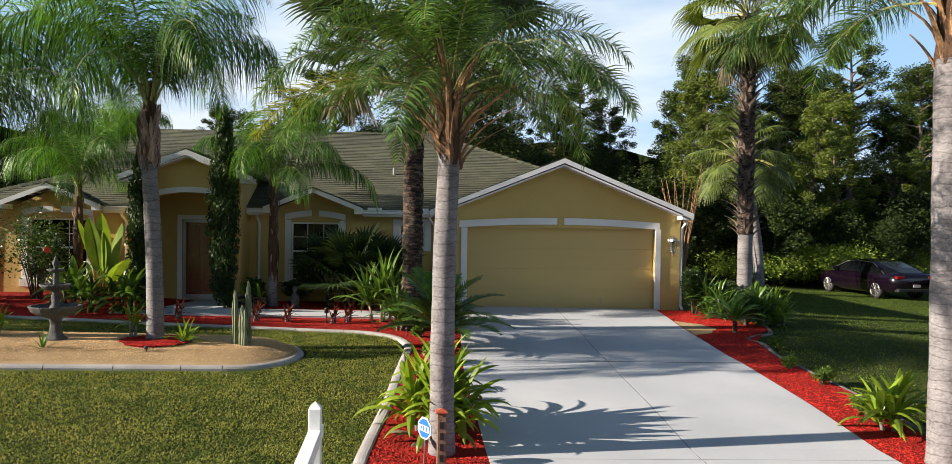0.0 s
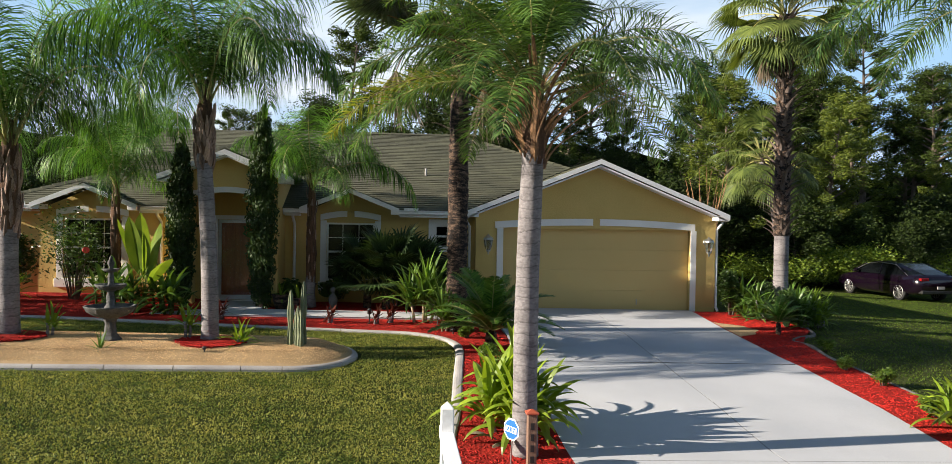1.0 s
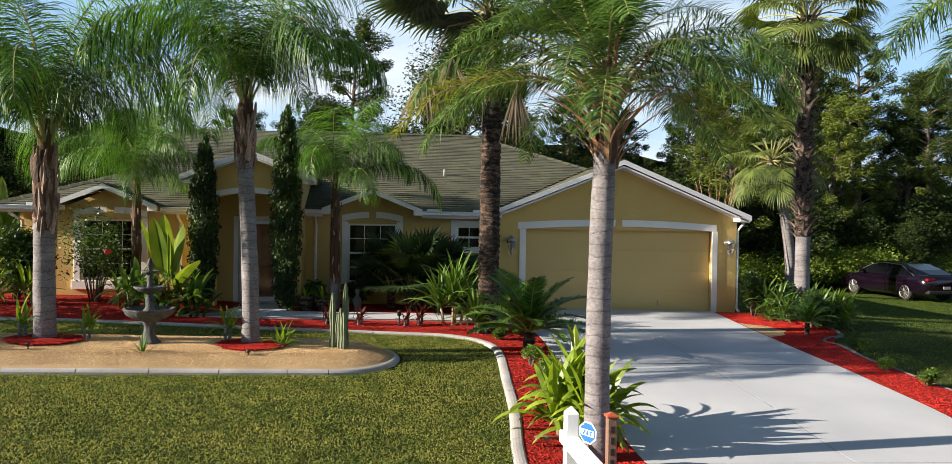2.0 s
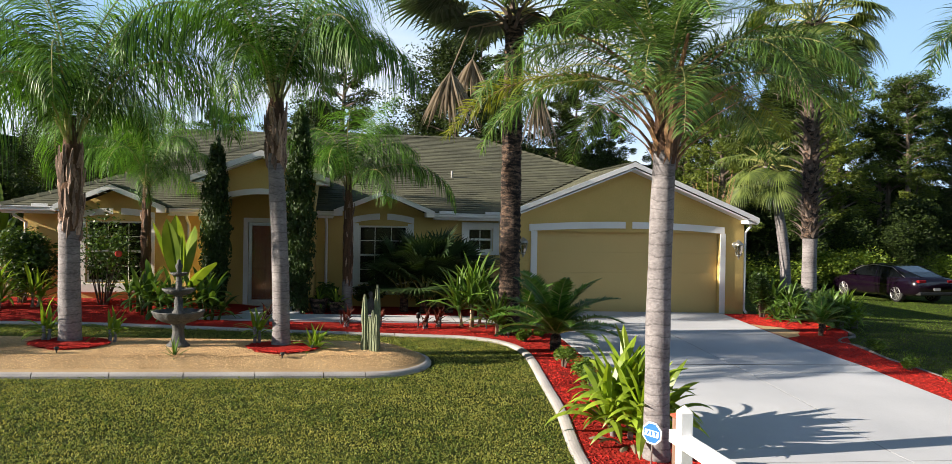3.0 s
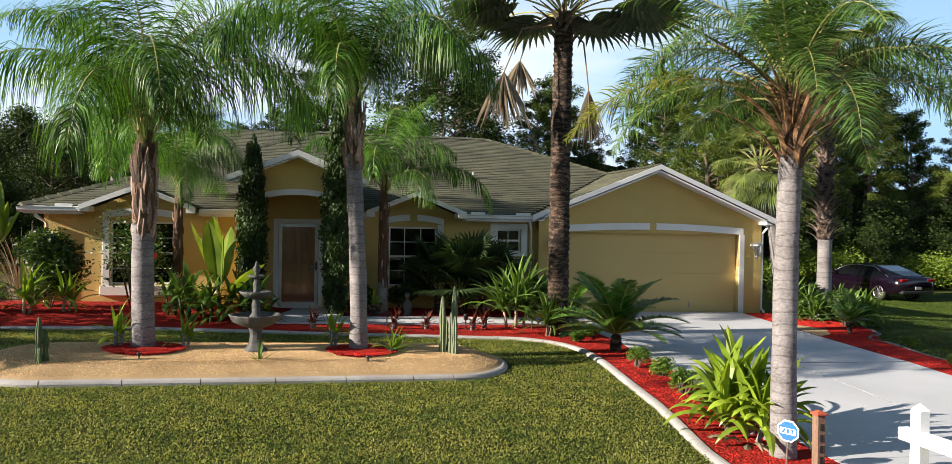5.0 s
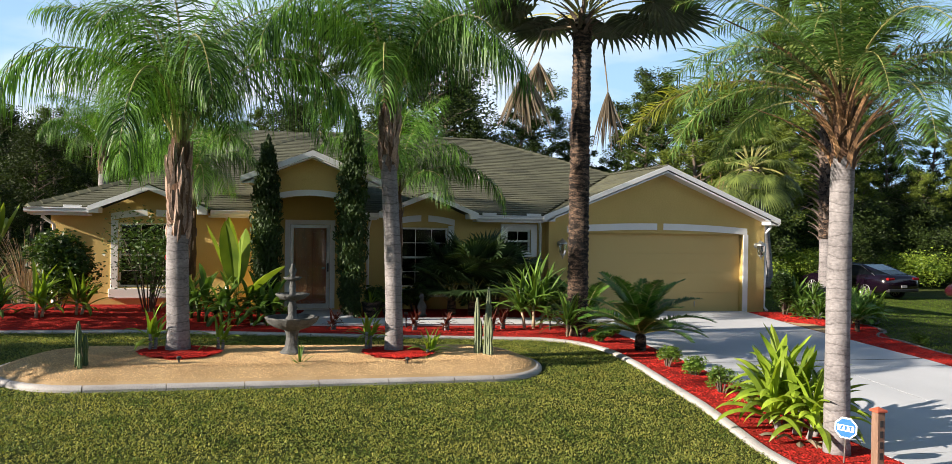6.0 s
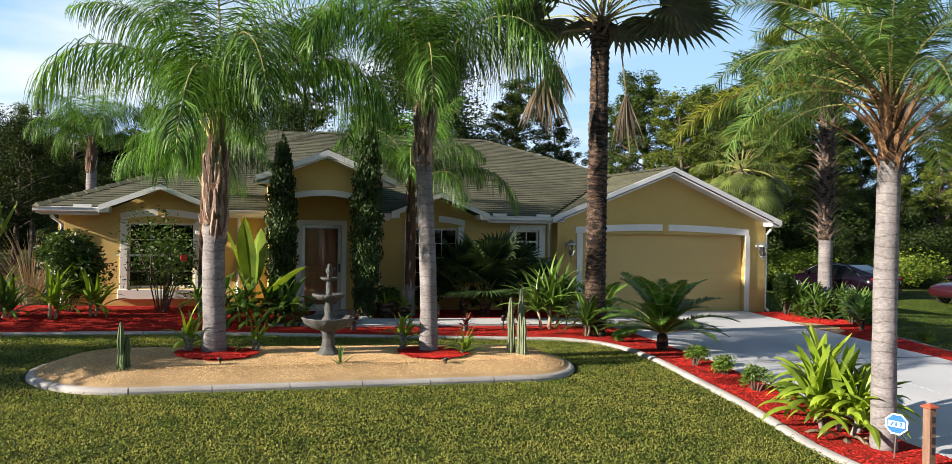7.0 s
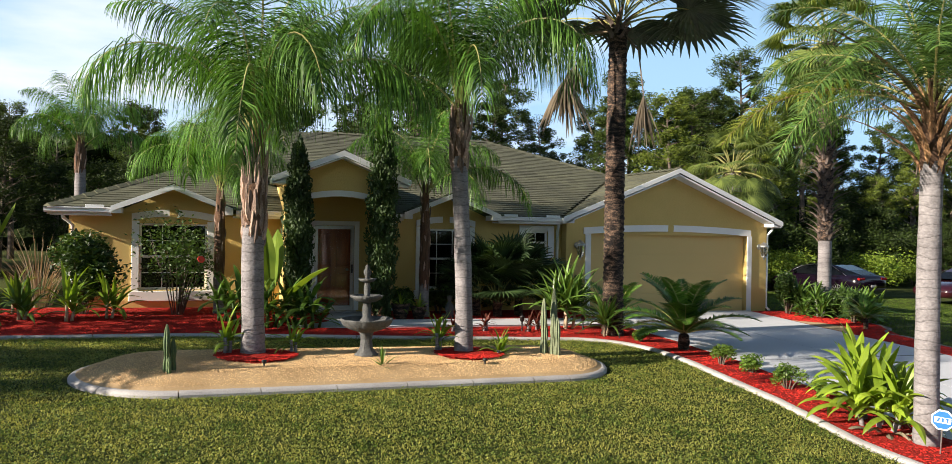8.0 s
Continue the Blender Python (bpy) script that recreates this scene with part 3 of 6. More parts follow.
for n, me in walls:
    hp(n, me, STUCCO)
gar = wall_with([GD], 0.26, 6.50, -0.4, TOP, GAR_Y, GAR_Y + 0.25)
gar.prism([(0.26, TOP), (6.50, TOP), (GX, TOP + PITCH * 3.12)], GAR_Y, GAR_Y + 0.2)
hp("garage_wall", gar, STUCCO, "ochre stucco gable wall over the garage door")
for c, half in ((W2X, 1.15), (WLX, 1.15)):
    g = Mesh().prism([(c - half, TOP + 0.002), (c + half, TOP + 0.002), (c, TOP + 0.05 + PITCH * half)], WALL_Y, WALL_Y + 0.18)
    hp("gable_wall", g, STUCCO)

# garage door: four rows of long raised panels in a recess
door = hp("garage_door", Mesh().box(0.95, 5.83, GAR_Y + 0.17, GAR_Y + 0.20, -0.05, 2.09), GARAGE, "wide ochre sectional garage door, closed")
for r in range(4):
    z0, z1 = 0.005 + r * 0.521, 0.005 + (r + 1) * 0.521 - 0.0015
    part("door_panel", Mesh().box(0.965, 5.815, GAR_Y + 0.135, GAR_Y + 0.172, z0, z1, 0.0015), GARAGE, door)
part("seal", Mesh().box(0.96, 5.82, GAR_Y + 0.125, GAR_Y + 0.168, -0.03, 0.004), BLACK, door, "black rubber sill seal")
part("handle", Mesh().box(4.45, 4.47, GAR_Y + 0.10, GAR_Y + 0.134, 0.16, 0.30, 0.006), STEEL, door, "small metal pull handle")


def arch_band(c, half, z_end, rise, width, gap, y0, y1, n=12):
    """Two curved trim bands that meet at a gap over the middle."""
    out = []
    for sgn in (-1, 1):
        me = Mesh()
        for k in range(n + 1):
            u = gap / half + (1 - gap / half) * k / n
            x, z = c + sgn * half * u, z_end + rise * (1 - u * u)
            me.v += [(x, y0, z), (x, y0, z + width), (x, y1, z + width), (x, y1, z)]
        for k in range(n):
            for q in range(4):
                a, b = k * 4 + q, k * 4 + (q + 1) % 4
                me.f.append((a, b, b + 4, a + 4) if sgn < 0 else (b, a, a + 4, b + 4))
        me.f += [(0, 1, 2, 3), tuple(n * 4 + i for i in (3, 2, 1, 0))]
        me.m = [0] * len(me.f)
        out.append(me)
    return out


for me in arch_band(GX, 2.60, 2.085, 0.10, 0.17, 0.09, GAR_Y - 0.035, GAR_Y - 0.002):
    hp("trim_band", me, TRIM, "white curved trim over the garage door")
hp("lintel", Mesh().prism([(0.95, 2.09), (5.83, 2.09), (5.0, 2.13), (GX, 2.16), (1.8, 2.13)], GAR_Y - 0.012, GAR_Y - 0.003), STUCCO)
for a, b in ((0.79, 0.95), (5.83, 5.98)):
    hp("trim_jamb", Mesh().box(a, b, GAR_Y - 0.035, GAR_Y - 0.003, 0.0, 2.088, 0.006), TRIM)
hp("keystone", Mesh().prism([(GX - 0.075, 2.14), (GX + 0.075, 2.14), (GX + 0.10, 2.34), (GX - 0.10, 2.34)], GAR_Y - 0.03, GAR_Y - 0.003), STUCCO)


def window(o, y, cols, rows, label, split=0.5):
    """A sash window in opening o: frame, meeting rail, two panes and glazing bars."""
    x0, x1, z0, z1 = o
    w = hp("window", Mesh().box(x0, x0 + 0.045, y + 0.06, y + 0.12, z0, z1).box(x1 - 0.045, x1, y + 0.06, y + 0.12, z0, z1)
           .box(x0 + 0.045, x1 - 0.045, y + 0.06, y + 0.12, z0, z0 + 0.05).box(x0 + 0.045, x1 - 0.045, y + 0.06, y + 0.12, z1 - 0.045, z1), TRIM, label)
    zm = z0 + (z1 - z0) * split
    part("meeting_rail", Mesh().box(x0 + 0.045, x1 - 0.045, y + 0.055, y + 0.115, zm - 0.025, zm + 0.025, 0.005), TRIM, w)
    for a, b in ((z0 + 0.05, zm - 0.025), (zm + 0.025, z1 - 0.045)):
        pane = part("pane", Mesh().box(x0 + 0.045, x1 - 0.045, y + 0.085, y + 0.091, a, b), GLASS, w, "dark reflecting pane")
        pane.visible_shadow = False
        for i in range(1, cols):
            x = x0 + (x1 - x0) * i / cols
            part("glazing_bar", Mesh().box(x - 0.008, x + 0.008, y + 0.075, y + 0.084, a, b), TRIM, w)
        for j in range(1, rows):
            z = a + (b - a) * j / rows
            part("glazing_bar", Mesh().box(x0 + 0.045, x1 - 0.045, y + 0.070, y + 0.0745, z - 0.008, z + 0.008), TRIM, w)
    return w


window(W2, WALL_Y, 3, 2, "tall white-framed sash window with glazing bars")
window(WL, WALL_Y, 3, 2, "tall white-framed sash window with glazing bars")
window(SW, WALL_Y, 2, 1, "small white-framed sash window", 0.5)
for o in (W2, WL):
    x0, x1, z0, z1 = o
    for a, b in ((x0 - 0.15, x0), (x1, x1 + 0.15)):
        hp("window_trim", Mesh().box(a, b, WALL_Y - 0.035, WALL_Y - 0.003, z0 - 0.02, z1 + 0.05, 0.006), TRIM)
    hp("window_sill", Mesh().box(x0 - 0.19, x1 + 0.19, WALL_Y - 0.07, WALL_Y - 0.003, z0 - 0.24, z0 - 0.021, 0.01), TRIM)
    c = (x0 + x1) / 2
    for me in arch_band(c, (x1 - x0) / 2 + 0.15, z1 + 0.051, 0.10, 0.15, 0.09, WALL_Y - 0.062, WALL_Y - 0.064 + 0.03):
        hp("trim_band", me, TRIM)
x0, x1, z0, z1 = SW
for bx in ((x0 - 0.16, x0, z0 - 0.1, z1 + 0.14), (x1, x1 + 0.16, z0 - 0.1, z1 + 0.14), (x0, x1, z1, z1 + 0.14), (x0, x1, z0 - 0.1, z0)):
    hp("window_trim", Mesh().box(bx[0], bx[1], WALL_Y - 0.03, WALL_Y - 0.003, bx[2], bx[3], 0.004), TRIM)
# boxes for rooms behind the panes, indoor darkness put into their near-black colour
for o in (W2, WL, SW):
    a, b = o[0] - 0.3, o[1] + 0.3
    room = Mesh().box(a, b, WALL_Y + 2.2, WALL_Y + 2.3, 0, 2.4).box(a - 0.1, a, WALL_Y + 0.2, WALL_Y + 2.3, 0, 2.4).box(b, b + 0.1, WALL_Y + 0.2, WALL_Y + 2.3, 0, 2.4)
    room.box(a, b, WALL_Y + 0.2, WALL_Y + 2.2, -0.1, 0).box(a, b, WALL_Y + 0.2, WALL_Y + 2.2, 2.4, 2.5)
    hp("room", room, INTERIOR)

# porch: raised gable with an arched opening, door in the recess
PY = 18.32
OP = (-6.42, -4.88)
porch = Mesh().box(PD[0], OP[0], PY, PY + 0.25, -0.2, 3.18).box(OP[1], PD[1], PY, PY + 0.25, -0.2, 3.18)
c, h = (OP[0] + OP[1]) / 2, (OP[1] - OP[0]) / 2
arch = [(OP[0] + 2 * h * k / 14, 2.70 + 0.13 * (1 - ((k - 7) / 7) ** 2)) for k in range(15)]
porch.prism(arch + [(OP[1], 3.18), (OP[0], 3.18)], PY, PY + 0.25)
porch.prism([(PD[0], 3.182), (PD[1], 3.182), (PX, 3.182 + PITCH * 1.16)], PY, PY + 0.22)
hp("porch_wall", porch, STUCCO, "ochre stucco entry gable with an arched opening")
for a, b in ((PD[0], PD[0] + 0.2), (PD[1] - 0.2, PD[1])):
    hp("porch_flank", Mesh().box(a, b, PY + 0.25, 21.2, -0.2, 3.18), STUCCO)
band = Mesh()
for k in range(15):
    x, z = arch[k]
    x = c + (x - c) * 1.12
    band.v += [(x, PY - 0.035, z), (x, PY - 0.035, z + 0.13), (x, PY - 0.003, z + 0.13), (x, PY - 0.003, z)]
for k in range(14):
    band.f += [(k * 4 + q, k * 4 + (q + 1) % 4, k * 4 + 4 + (q + 1) % 4, k * 4 + 4 + q) for q in range(4)]
band.f += [(3, 2, 1, 0), (56, 57, 58, 59)]
band.m = [0] * len(band.f)
hp("arch_trim", band, TRIM, "white curved trim over the porch opening")
DOOR = (-6.07, -5.15, 0.24, 2.20)
EY = 19.30    # face of the entry wall
hp("entry_wall", wall_with([DOOR], PD[0] + 0.2, PD[1] - 0.2, -0.2, 3.0, EY, EY + 0.2), STUCCO)
hp("porch_ceiling", Mesh().box(PD[0] + 0.2, PD[1] - 0.2, PY + 0.25, EY, 2.92, 3.0), STUCCO)
fd = hp("front_door", Mesh().box(DOOR[0] + 0.04, DOOR[1] - 0.04, EY + 0.10, EY + 0.145, DOOR[2], DOOR[3] - 0.04), DOORWOOD, "reddish-brown wooden front door behind a glazed storm door, closed")
for a, b, z0, z1 in ((0.13, 0.40, 0.25, 0.85), (0.52, 0.79, 0.25, 0.85), (0.13, 0.40, 1.0, 1.78), (0.52, 0.79, 1.0, 1.78)):
    part("door_panel", Mesh().box(DOOR[0] + a, DOOR[0] + b, EY + 0.08, EY + 0.102, DOOR[2] + z0, DOOR[2] + z1, 0.012), DOORWOOD, fd)
part("handle", Mesh().lathe([(0.0, 0), (0.035, 0.01), (0.035, 0.05), (0.0, 0.06)], 12, (DOOR[1] - 0.15, EY + 0.06, 1.15)), STEEL, fd, "round metal knob")
storm = Mesh()
for a, b, z0, z1 in ((DOOR[0] + 0.005, DOOR[0] + 0.085, DOOR[2], DOOR[3] - 0.005), (DOOR[1] - 0.085, DOOR[1] - 0.005, DOOR[2], DOOR[3] - 0.005),
                     (DOOR[0] + 0.085, DOOR[1] - 0.085, DOOR[3] - 0.085, DOOR[3] - 0.005), (DOOR[0] + 0.085, DOOR[1] - 0.085, DOOR[2], DOOR[2] + 0.11)):
    storm.box(a, b, EY + 0.012, EY + 0.05, z0, z1, 0.004)
sd = hp("storm_door", storm, STEEL, "grey metal frame of the glazed storm door")
pane = part("pane", Mesh().box(DOOR[0] + 0.085, DOOR[1] - 0.085, EY + 0.028, EY + 0.034, DOOR[2] + 0.11, DOOR[3] - 0.085), GLASS_CLEAR, sd, "clear storm door glass")
pane.visible_shadow = False
part("handle", Mesh().box(DOOR[1] - 0.07, DOOR[1] - 0.03, EY - 0.03, EY + 0.012, 1.10, 1.30, 0.008), BLACK, sd, "dark latch handle")
frame_me = Mesh().box(DOOR[0] - 0.11, DOOR[0], EY - 0.03, EY - 0.002, DOOR[2], DOOR[3]).box(DOOR[1], DOOR[1] + 0.11, EY - 0.03, EY - 0.002, DOOR[2], DOOR[3])
frame_me.box(DOOR[0] - 0.11, DOOR[1] + 0.11, EY - 0.03, EY - 0.002, DOOR[3], DOOR[3] + 0.10)
hp("door_frame", frame_me, TRIM, "white painted door frame")
hp("threshold", Mesh().box(DOOR[0] - 0.05, DOOR[1] + 0.05, EY - 0.10, EY + 0.1, 0.212, 0.238, 0.004), STEEL, "metal door threshold")

# ---- roof ----
def courses(to3d, v0, v1, span, expose=0.15, lift=0.013, rnd=random.Random(5)):
    """Overlapping shingle courses on one plane: v climbs the slope, span(v) gives the stretch along the eave."""
    me = Mesh()
    v = v0
    while v < v1 - 0.02:
        w = min(v + expose, v1)
        lower, upper = span(v), span(w)
        if isinstance(lower, tuple):
            lower, upper = [lower], [upper]
        for (a0, b0), (a1, b1) in zip(lower, upper):
            if b0 - a0 > 0.02:
                course(me, to3d, v, w, a0, b0, a1, b1, lift, rnd)
        v = w
    return me


def course(me, to3d, v, w, a0, b0, a1, b1, lift, rnd):
    """One run of shingle tabs."""
    u, cuts = a0, [a0]
    while u < b0 - 0.25:
        u += rnd.uniform(0.22, 0.5)
        cuts.append(min(u, b0))
    if cuts[-1] < b0:
        cuts.append(b0)
    for p, q in zip(cuts, cuts[1:]):
        p1, q1 = min(max(p, a1), b1), max(min(q, b1), a1)
        up = lift * rnd.uniform(0.7, 1.25)
        dv = rnd.uniform(-0.006, 0.006)
        me.add([to3d(p, v + dv, 0), to3d(q, v + dv, 0), to3d(q, v + dv, up), to3d(p, v + dv, up), to3d(q1, w, 0.002), to3d(p1, w, 0.002)],
               [(0, 1, 2, 3), (3, 2, 4, 5)])


S = math.sqrt(1 + PITCH * PITCH)


def on_front(eave_y, eave_z):
    return lambda u, v, h: (u, eave_y + v / S - h * PITCH / S, eave_z + v * PITCH / S + h / S)


def on_side(eave_x, eave_z, sgn):
    return lambda u, v, h: (eave_x + sgn * (v / S - h * PITCH / S), u, eave_z + v * PITCH / S + h / S)


def front_span(v):
    y = v / S
    right = 0.04 + y if y < 3.34 else EX1 - y
    cuts = [EX0 + y]
    for c, half in ((WLX, max(0, 1.18 - y)), (PX, 1.16 if y < 1.75 else max(0, 1.48 - (y - 1.75))), (W2X, max(0, 1.18 - y))):
        cuts += [c - half, c + half]
    cuts.append(max(right, EX0 + y + 0.01))
    return [(a, max(a, b)) for a, b in zip(cuts[0::2], cuts[1::2])]


def right_span(v):
    d = v / S
    lo = 18.78 if d < 3.34 else EY0 + d
    return lo, max(EY1 - d, lo + 0.01)


slope_len = (RY - EY0) * S
roof = hp("roof", courses(on_front(EY0, EAVE_Z), 0, slope_len, front_span), SHINGLE, "hipped roof of weathered grey-green shingles", kind="stuff")
part("roof_slope", courses(on_side(EX1, EAVE_Z, -1), 0, slope_len, right_span), SHINGLE, roof, kind="stuff")
part("roof_slope", courses(on_side(EX0, EAVE_Z, 1), 0, slope_len, lambda v: (EY0 + v / S, max(EY1 - v / S, EY0 + v / S + 0.01))), SHINGLE, roof, kind="stuff")
part("roof_slope", courses(lambda u, v, h: (u, EY1 - v / S, EAVE_Z + v * PITCH / S + h), 0, slope_len, lambda v: (EX0 + v / S, EX1 - v / S)), SHINGLE, roof, kind="stuff")
part("garage_slope", courses(on_side(0.04, EAVE_Z, 1), 0, 3.34 * S, lambda v: (18.78, max(EY0 + v / S, 18.8))), SHINGLE, roof, kind="stuff")


def small_gable(c, half, y_front, z_eave):
    """Two little slopes of a gable that dies into the main roof."""
    back = EY0 + (z_eave - EAVE_Z) / PITCH
    for sgn in (-1, 1):
        part("gable_slope", courses(on_side(c + sgn * half, z_eave, -sgn), 0, half * S, lambda v: (y_front, back + v / S)), SHINGLE, roof, kind="stuff")


small_gable(W2X, 1.18, 18.86, EAVE_Z + 0.02)
small_gable(WLX, 1.18, 18.86, EAVE_Z + 0.02)
small_gable(PX, 1.48, 17.98, 3.20)
# caps along ridge and hips
def cap_run(a, b, name="ridge_cap"):
    a, b = Vector(a), Vector(b)
    n = max(2, int((b - a).length / 0.28))
    d = (b - a).normalized()
    s = d.cross(Vector((0, 0, 1))).normalized()
    me = Mesh()
    for k in range(n):
        p, q = a + (b - a) * k / n, a + (b - a) * (k + 1) / n
        up = Vector((0, 0, 0.035))
        me.add([p - s * 0.13 - up * 0.9, p + up * 1.1, p + s * 0.13 - up * 0.9, q - s * 0.13 - up * 1.3, q + up * 0.6, q + s * 0.13 - up * 1.3], [(0, 1, 4, 3), (1, 2, 5, 4), (0, 2, 1)])
    part(name, me, SHINGLE, roof, kind="stuff")


cap_run((EX0 + 6.35, RY, RZ + 0.02), (EX1 - 6.35, RY, RZ + 0.02))
cap_run((GX, 18.78, 3.845), (GX, 22.34, 3.845))
cap_run((GX, 22.34, 3.845), (EX1 - 6.35, RY, RZ + 0.02))
cap_run((EX0, EY0, EAVE_Z + 0.02), (EX0 + 6.35, RY, RZ + 0.02))
cap_run((PX, 17.98, 3.81), (PX, 22.25, 3.81))
for c in (W2X, WLX):
    cap_run((c, 18.86, 3.0), (c, 20.2, 3.0))


def rake(c, half, y, z_eave, tall=0.15, thick=0.03, tail=0.3):
    """Sloping fascia boards of a gable, with boxed ends."""
    for sgn in (-1, 1):
        o = [(c + sgn * half, z_eave - tall), (c + sgn * half, z_eave + 0.005), (c, z_eave + 0.005 + PITCH * half), (c, z_eave - tall + PITCH * half)]
        hp("fascia", Mesh().prism(o if sgn < 0 else o[::-1], y - thick, y), FASCIA, "white gable fascia")
        # returned end under the eave
        x = c + sgn * half
        hp("fascia_return", Mesh().box(min(x, x - sgn * tail), max(x, x - sgn * tail), y + 0.002, y + 0.5, z_eave - tall - 0.03, z_eave - tall + 0.09, 0.004), FASCIA)


rake(GX, 3.36, 18.80, EAVE_Z, 0.115)
rake(W2X, 1.20, 18.88, EAVE_Z + 0.02, 0.11, tail=0.2)
rake(WLX, 1.20, 18.88, EAVE_Z + 0.02, 0.11, tail=0.2)
rake(PX, 1.50, 18.0, 3.20, 0.12, tail=0.30)
# soffits and eave boards
for x0, x1 in ((-11.4, -10.30), (-7.85, -6.86), (-4.44, -4.10), (-1.65, 0.05)):
    hp("soffit", Mesh().box(x0, x1, 19.032, WALL_Y - 0.002, 2.32, 2.36), FASCIA)
for me in ([(GX - 3.3, EAVE_Z - 0.16), (GX, EAVE_Z - 0.16 + PITCH * 3.3), (GX, EAVE_Z - 0.12 + PITCH * 3.3), (GX - 3.3, EAVE_Z - 0.12)],
           [(GX, EAVE_Z - 0.16 + PITCH * 3.3), (GX + 3.3, EAVE_Z - 0.16), (GX + 3.3, EAVE_Z - 0.12), (GX, EAVE_Z - 0.12 + PITCH * 3.3)]):
    hp("soffit", Mesh().prism(me, 18.802, GAR_Y - 0.002), FASCIA)
for me in ([(PX - 1.46, 3.06), (PX, 3.06 + PITCH * 1.46), (PX, 3.09 + PITCH * 1.46), (PX - 1.46, 3.09)],
           [(PX, 3.06 + PITCH * 1.46), (PX + 1.46, 3.06), (PX + 1.46, 3.09), (PX, 3.09 + PITCH * 1.46)]):
    hp("soffit", Mesh().prism(me, 18.002, PY - 0.002), FASCIA)
hp("eave_board", Mesh().box(EX1 - 0.03, EX1, 18.82, 31.6, 2.33, 2.49), FASCIA)


def gutter(x0, x1, y, z):
    sec = [(0.0, 0.10), (0.0, 0.0), (-0.05, -0.0), (-0.085, 0.03), (-0.085, 0.075), (-0.105, 0.10), (-0.095, 0.10), (-0.075, 0.07), (-0.072, 0.035), (-0.045, 0.012), (-0.012, 0.012), (-0.012, 0.10)]
    me = Mesh()
    n = len(sec)
    me.v = [(x, y + a, z + b) for x in (x0, x1) for a, b in sec]
    me.f = [(k, (k + 1) % n, (k + 1) % n + n, k + n) for k in range(n)] + [tuple(range(n - 1, -1, -1)), tuple(range(n, 2 * n))]
    me.m = [0] * len(me.f)
    hp("gutter", me, FASCIA, "white metal gutter along the eave")


gutter(-1.68, 0.06, 19.0, 2.37)
gutter(-4.47, -4.06, 19.0, 2.37)
gutter(-7.8, -6.83, 19.0, 2.37)
gutter(-11.5, -10.28, 19.0, 2.37)
for x0, x1 in ((-11.45, -10.28), (-7.8, -6.83), (-4.47, -4.06), (-1.68, 0.06)):
    hp("eave_board", Mesh().box(x0, x1, 19.002, 19.03, 2.34, 2.49), FASCIA)
for x0, x1 in ((-1.55, -1.2), (-0.42, -0.05), (-10.75, -10.4)):
    hp("gutter_guard", Mesh().box(x0, x1, 18.93, 18.96, 2.46, 2.54, 0.004), FASCIA, "white splash guard on the gutter")


def downspout(x, y_wall, z0, out=0.40, dx=0.14, face=1):
    pts = [(x - dx, y_wall - out, 2.38), (x - dx, y_wall - out, 2.28), (x, y_wall - 0.06, 2.12), (x, y_wall - 0.05, z0 + 0.12), (x, y_wall - 0.2, z0 + 0.03)]
    hp("downspout", Mesh().tube(pts, 0.036, 8), FASCIA, "white downspout", smooth=True)


downspout(0.12, WALL_Y, 0.05)
downspout(-4.25, WALL_Y, 0.2, dx=0.0)
downspout(-7.45, WALL_Y, 0.3, dx=0.0)
downspout(-11.04, WALL_Y, 0.3)
downspout(6.55, GAR_Y + 0.1, 0.0, out=0.15, dx=-0.1)
hp("vent_pipe", Mesh().lathe([(0.027, -0.1), (0.027, 0.20), (0.02, 0.20), (0.02, 0.0)], 12, (-0.94, 21.5, 2.5 + 0.4 * 2.5)), KERB, "thin white roof vent pipe", smooth=True)


def wall_lantern(x, y, z):
    t = thing("wall_lantern", "silver carriage lantern on the garage wall", "wall lamp", (x, y, z), group="garage lanterns")
    part("backplate", Mesh().lathe([(0.0, 0), (0.06, 0.005), (0.06, 0.02), (0.03, 0.035)], 16), STEEL, t, m=pose(0, 0, 0.0, 90, 0, 0), smooth=True)
    part("arm", Mesh().tube([(0, -0.02, 0), (0, -0.08, 0.06), (0, -0.15, 0.10), (0, -0.17, 0.07)], 0.012, 8), STEEL, t, smooth=True)
    part("cap", Mesh().lathe([(0.0, 0.10), (0.02, 0.09), (0.09, 0.03), (0.10, 0.0), (0.085, 0.0)], 12, (0, -0.17, 0.0)), STEEL, t)
    part("glass", Mesh().lathe([(0.085, -0.005), (0.075, -0.12), (0.045, -0.2)], 8, (0, -0.17, 0)), LAMPGLASS, t, "frosted glass")
    cage = Mesh()
    for k in range(4):
        a = radians(45 + 90 * k)
        cage.tube([(0.09 * math.cos(a), -0.17 + 0.09 * math.sin(a), 0), (0.05 * math.cos(a), -0.17 + 0.05 * math.sin(a), -0.21)], 0.006, 6)
    part("cage", cage, STEEL, t)
    part("finial", Mesh().lathe([(0.05, -0.2), (0.03, -0.23), (0.012, -0.25), (0.018, -0.27), (0.0, -0.29)], 12, (0, -0.17, 0)), STEEL, t, smooth=True)
    return t


lan = wall_lantern(6.24, GAR_Y - 0.002, 1.80)
lan.scale = (1.3, 1.3, 1.3)
copy_thing(lan, pose(0.55, GAR_Y - 0.002, 1.80))

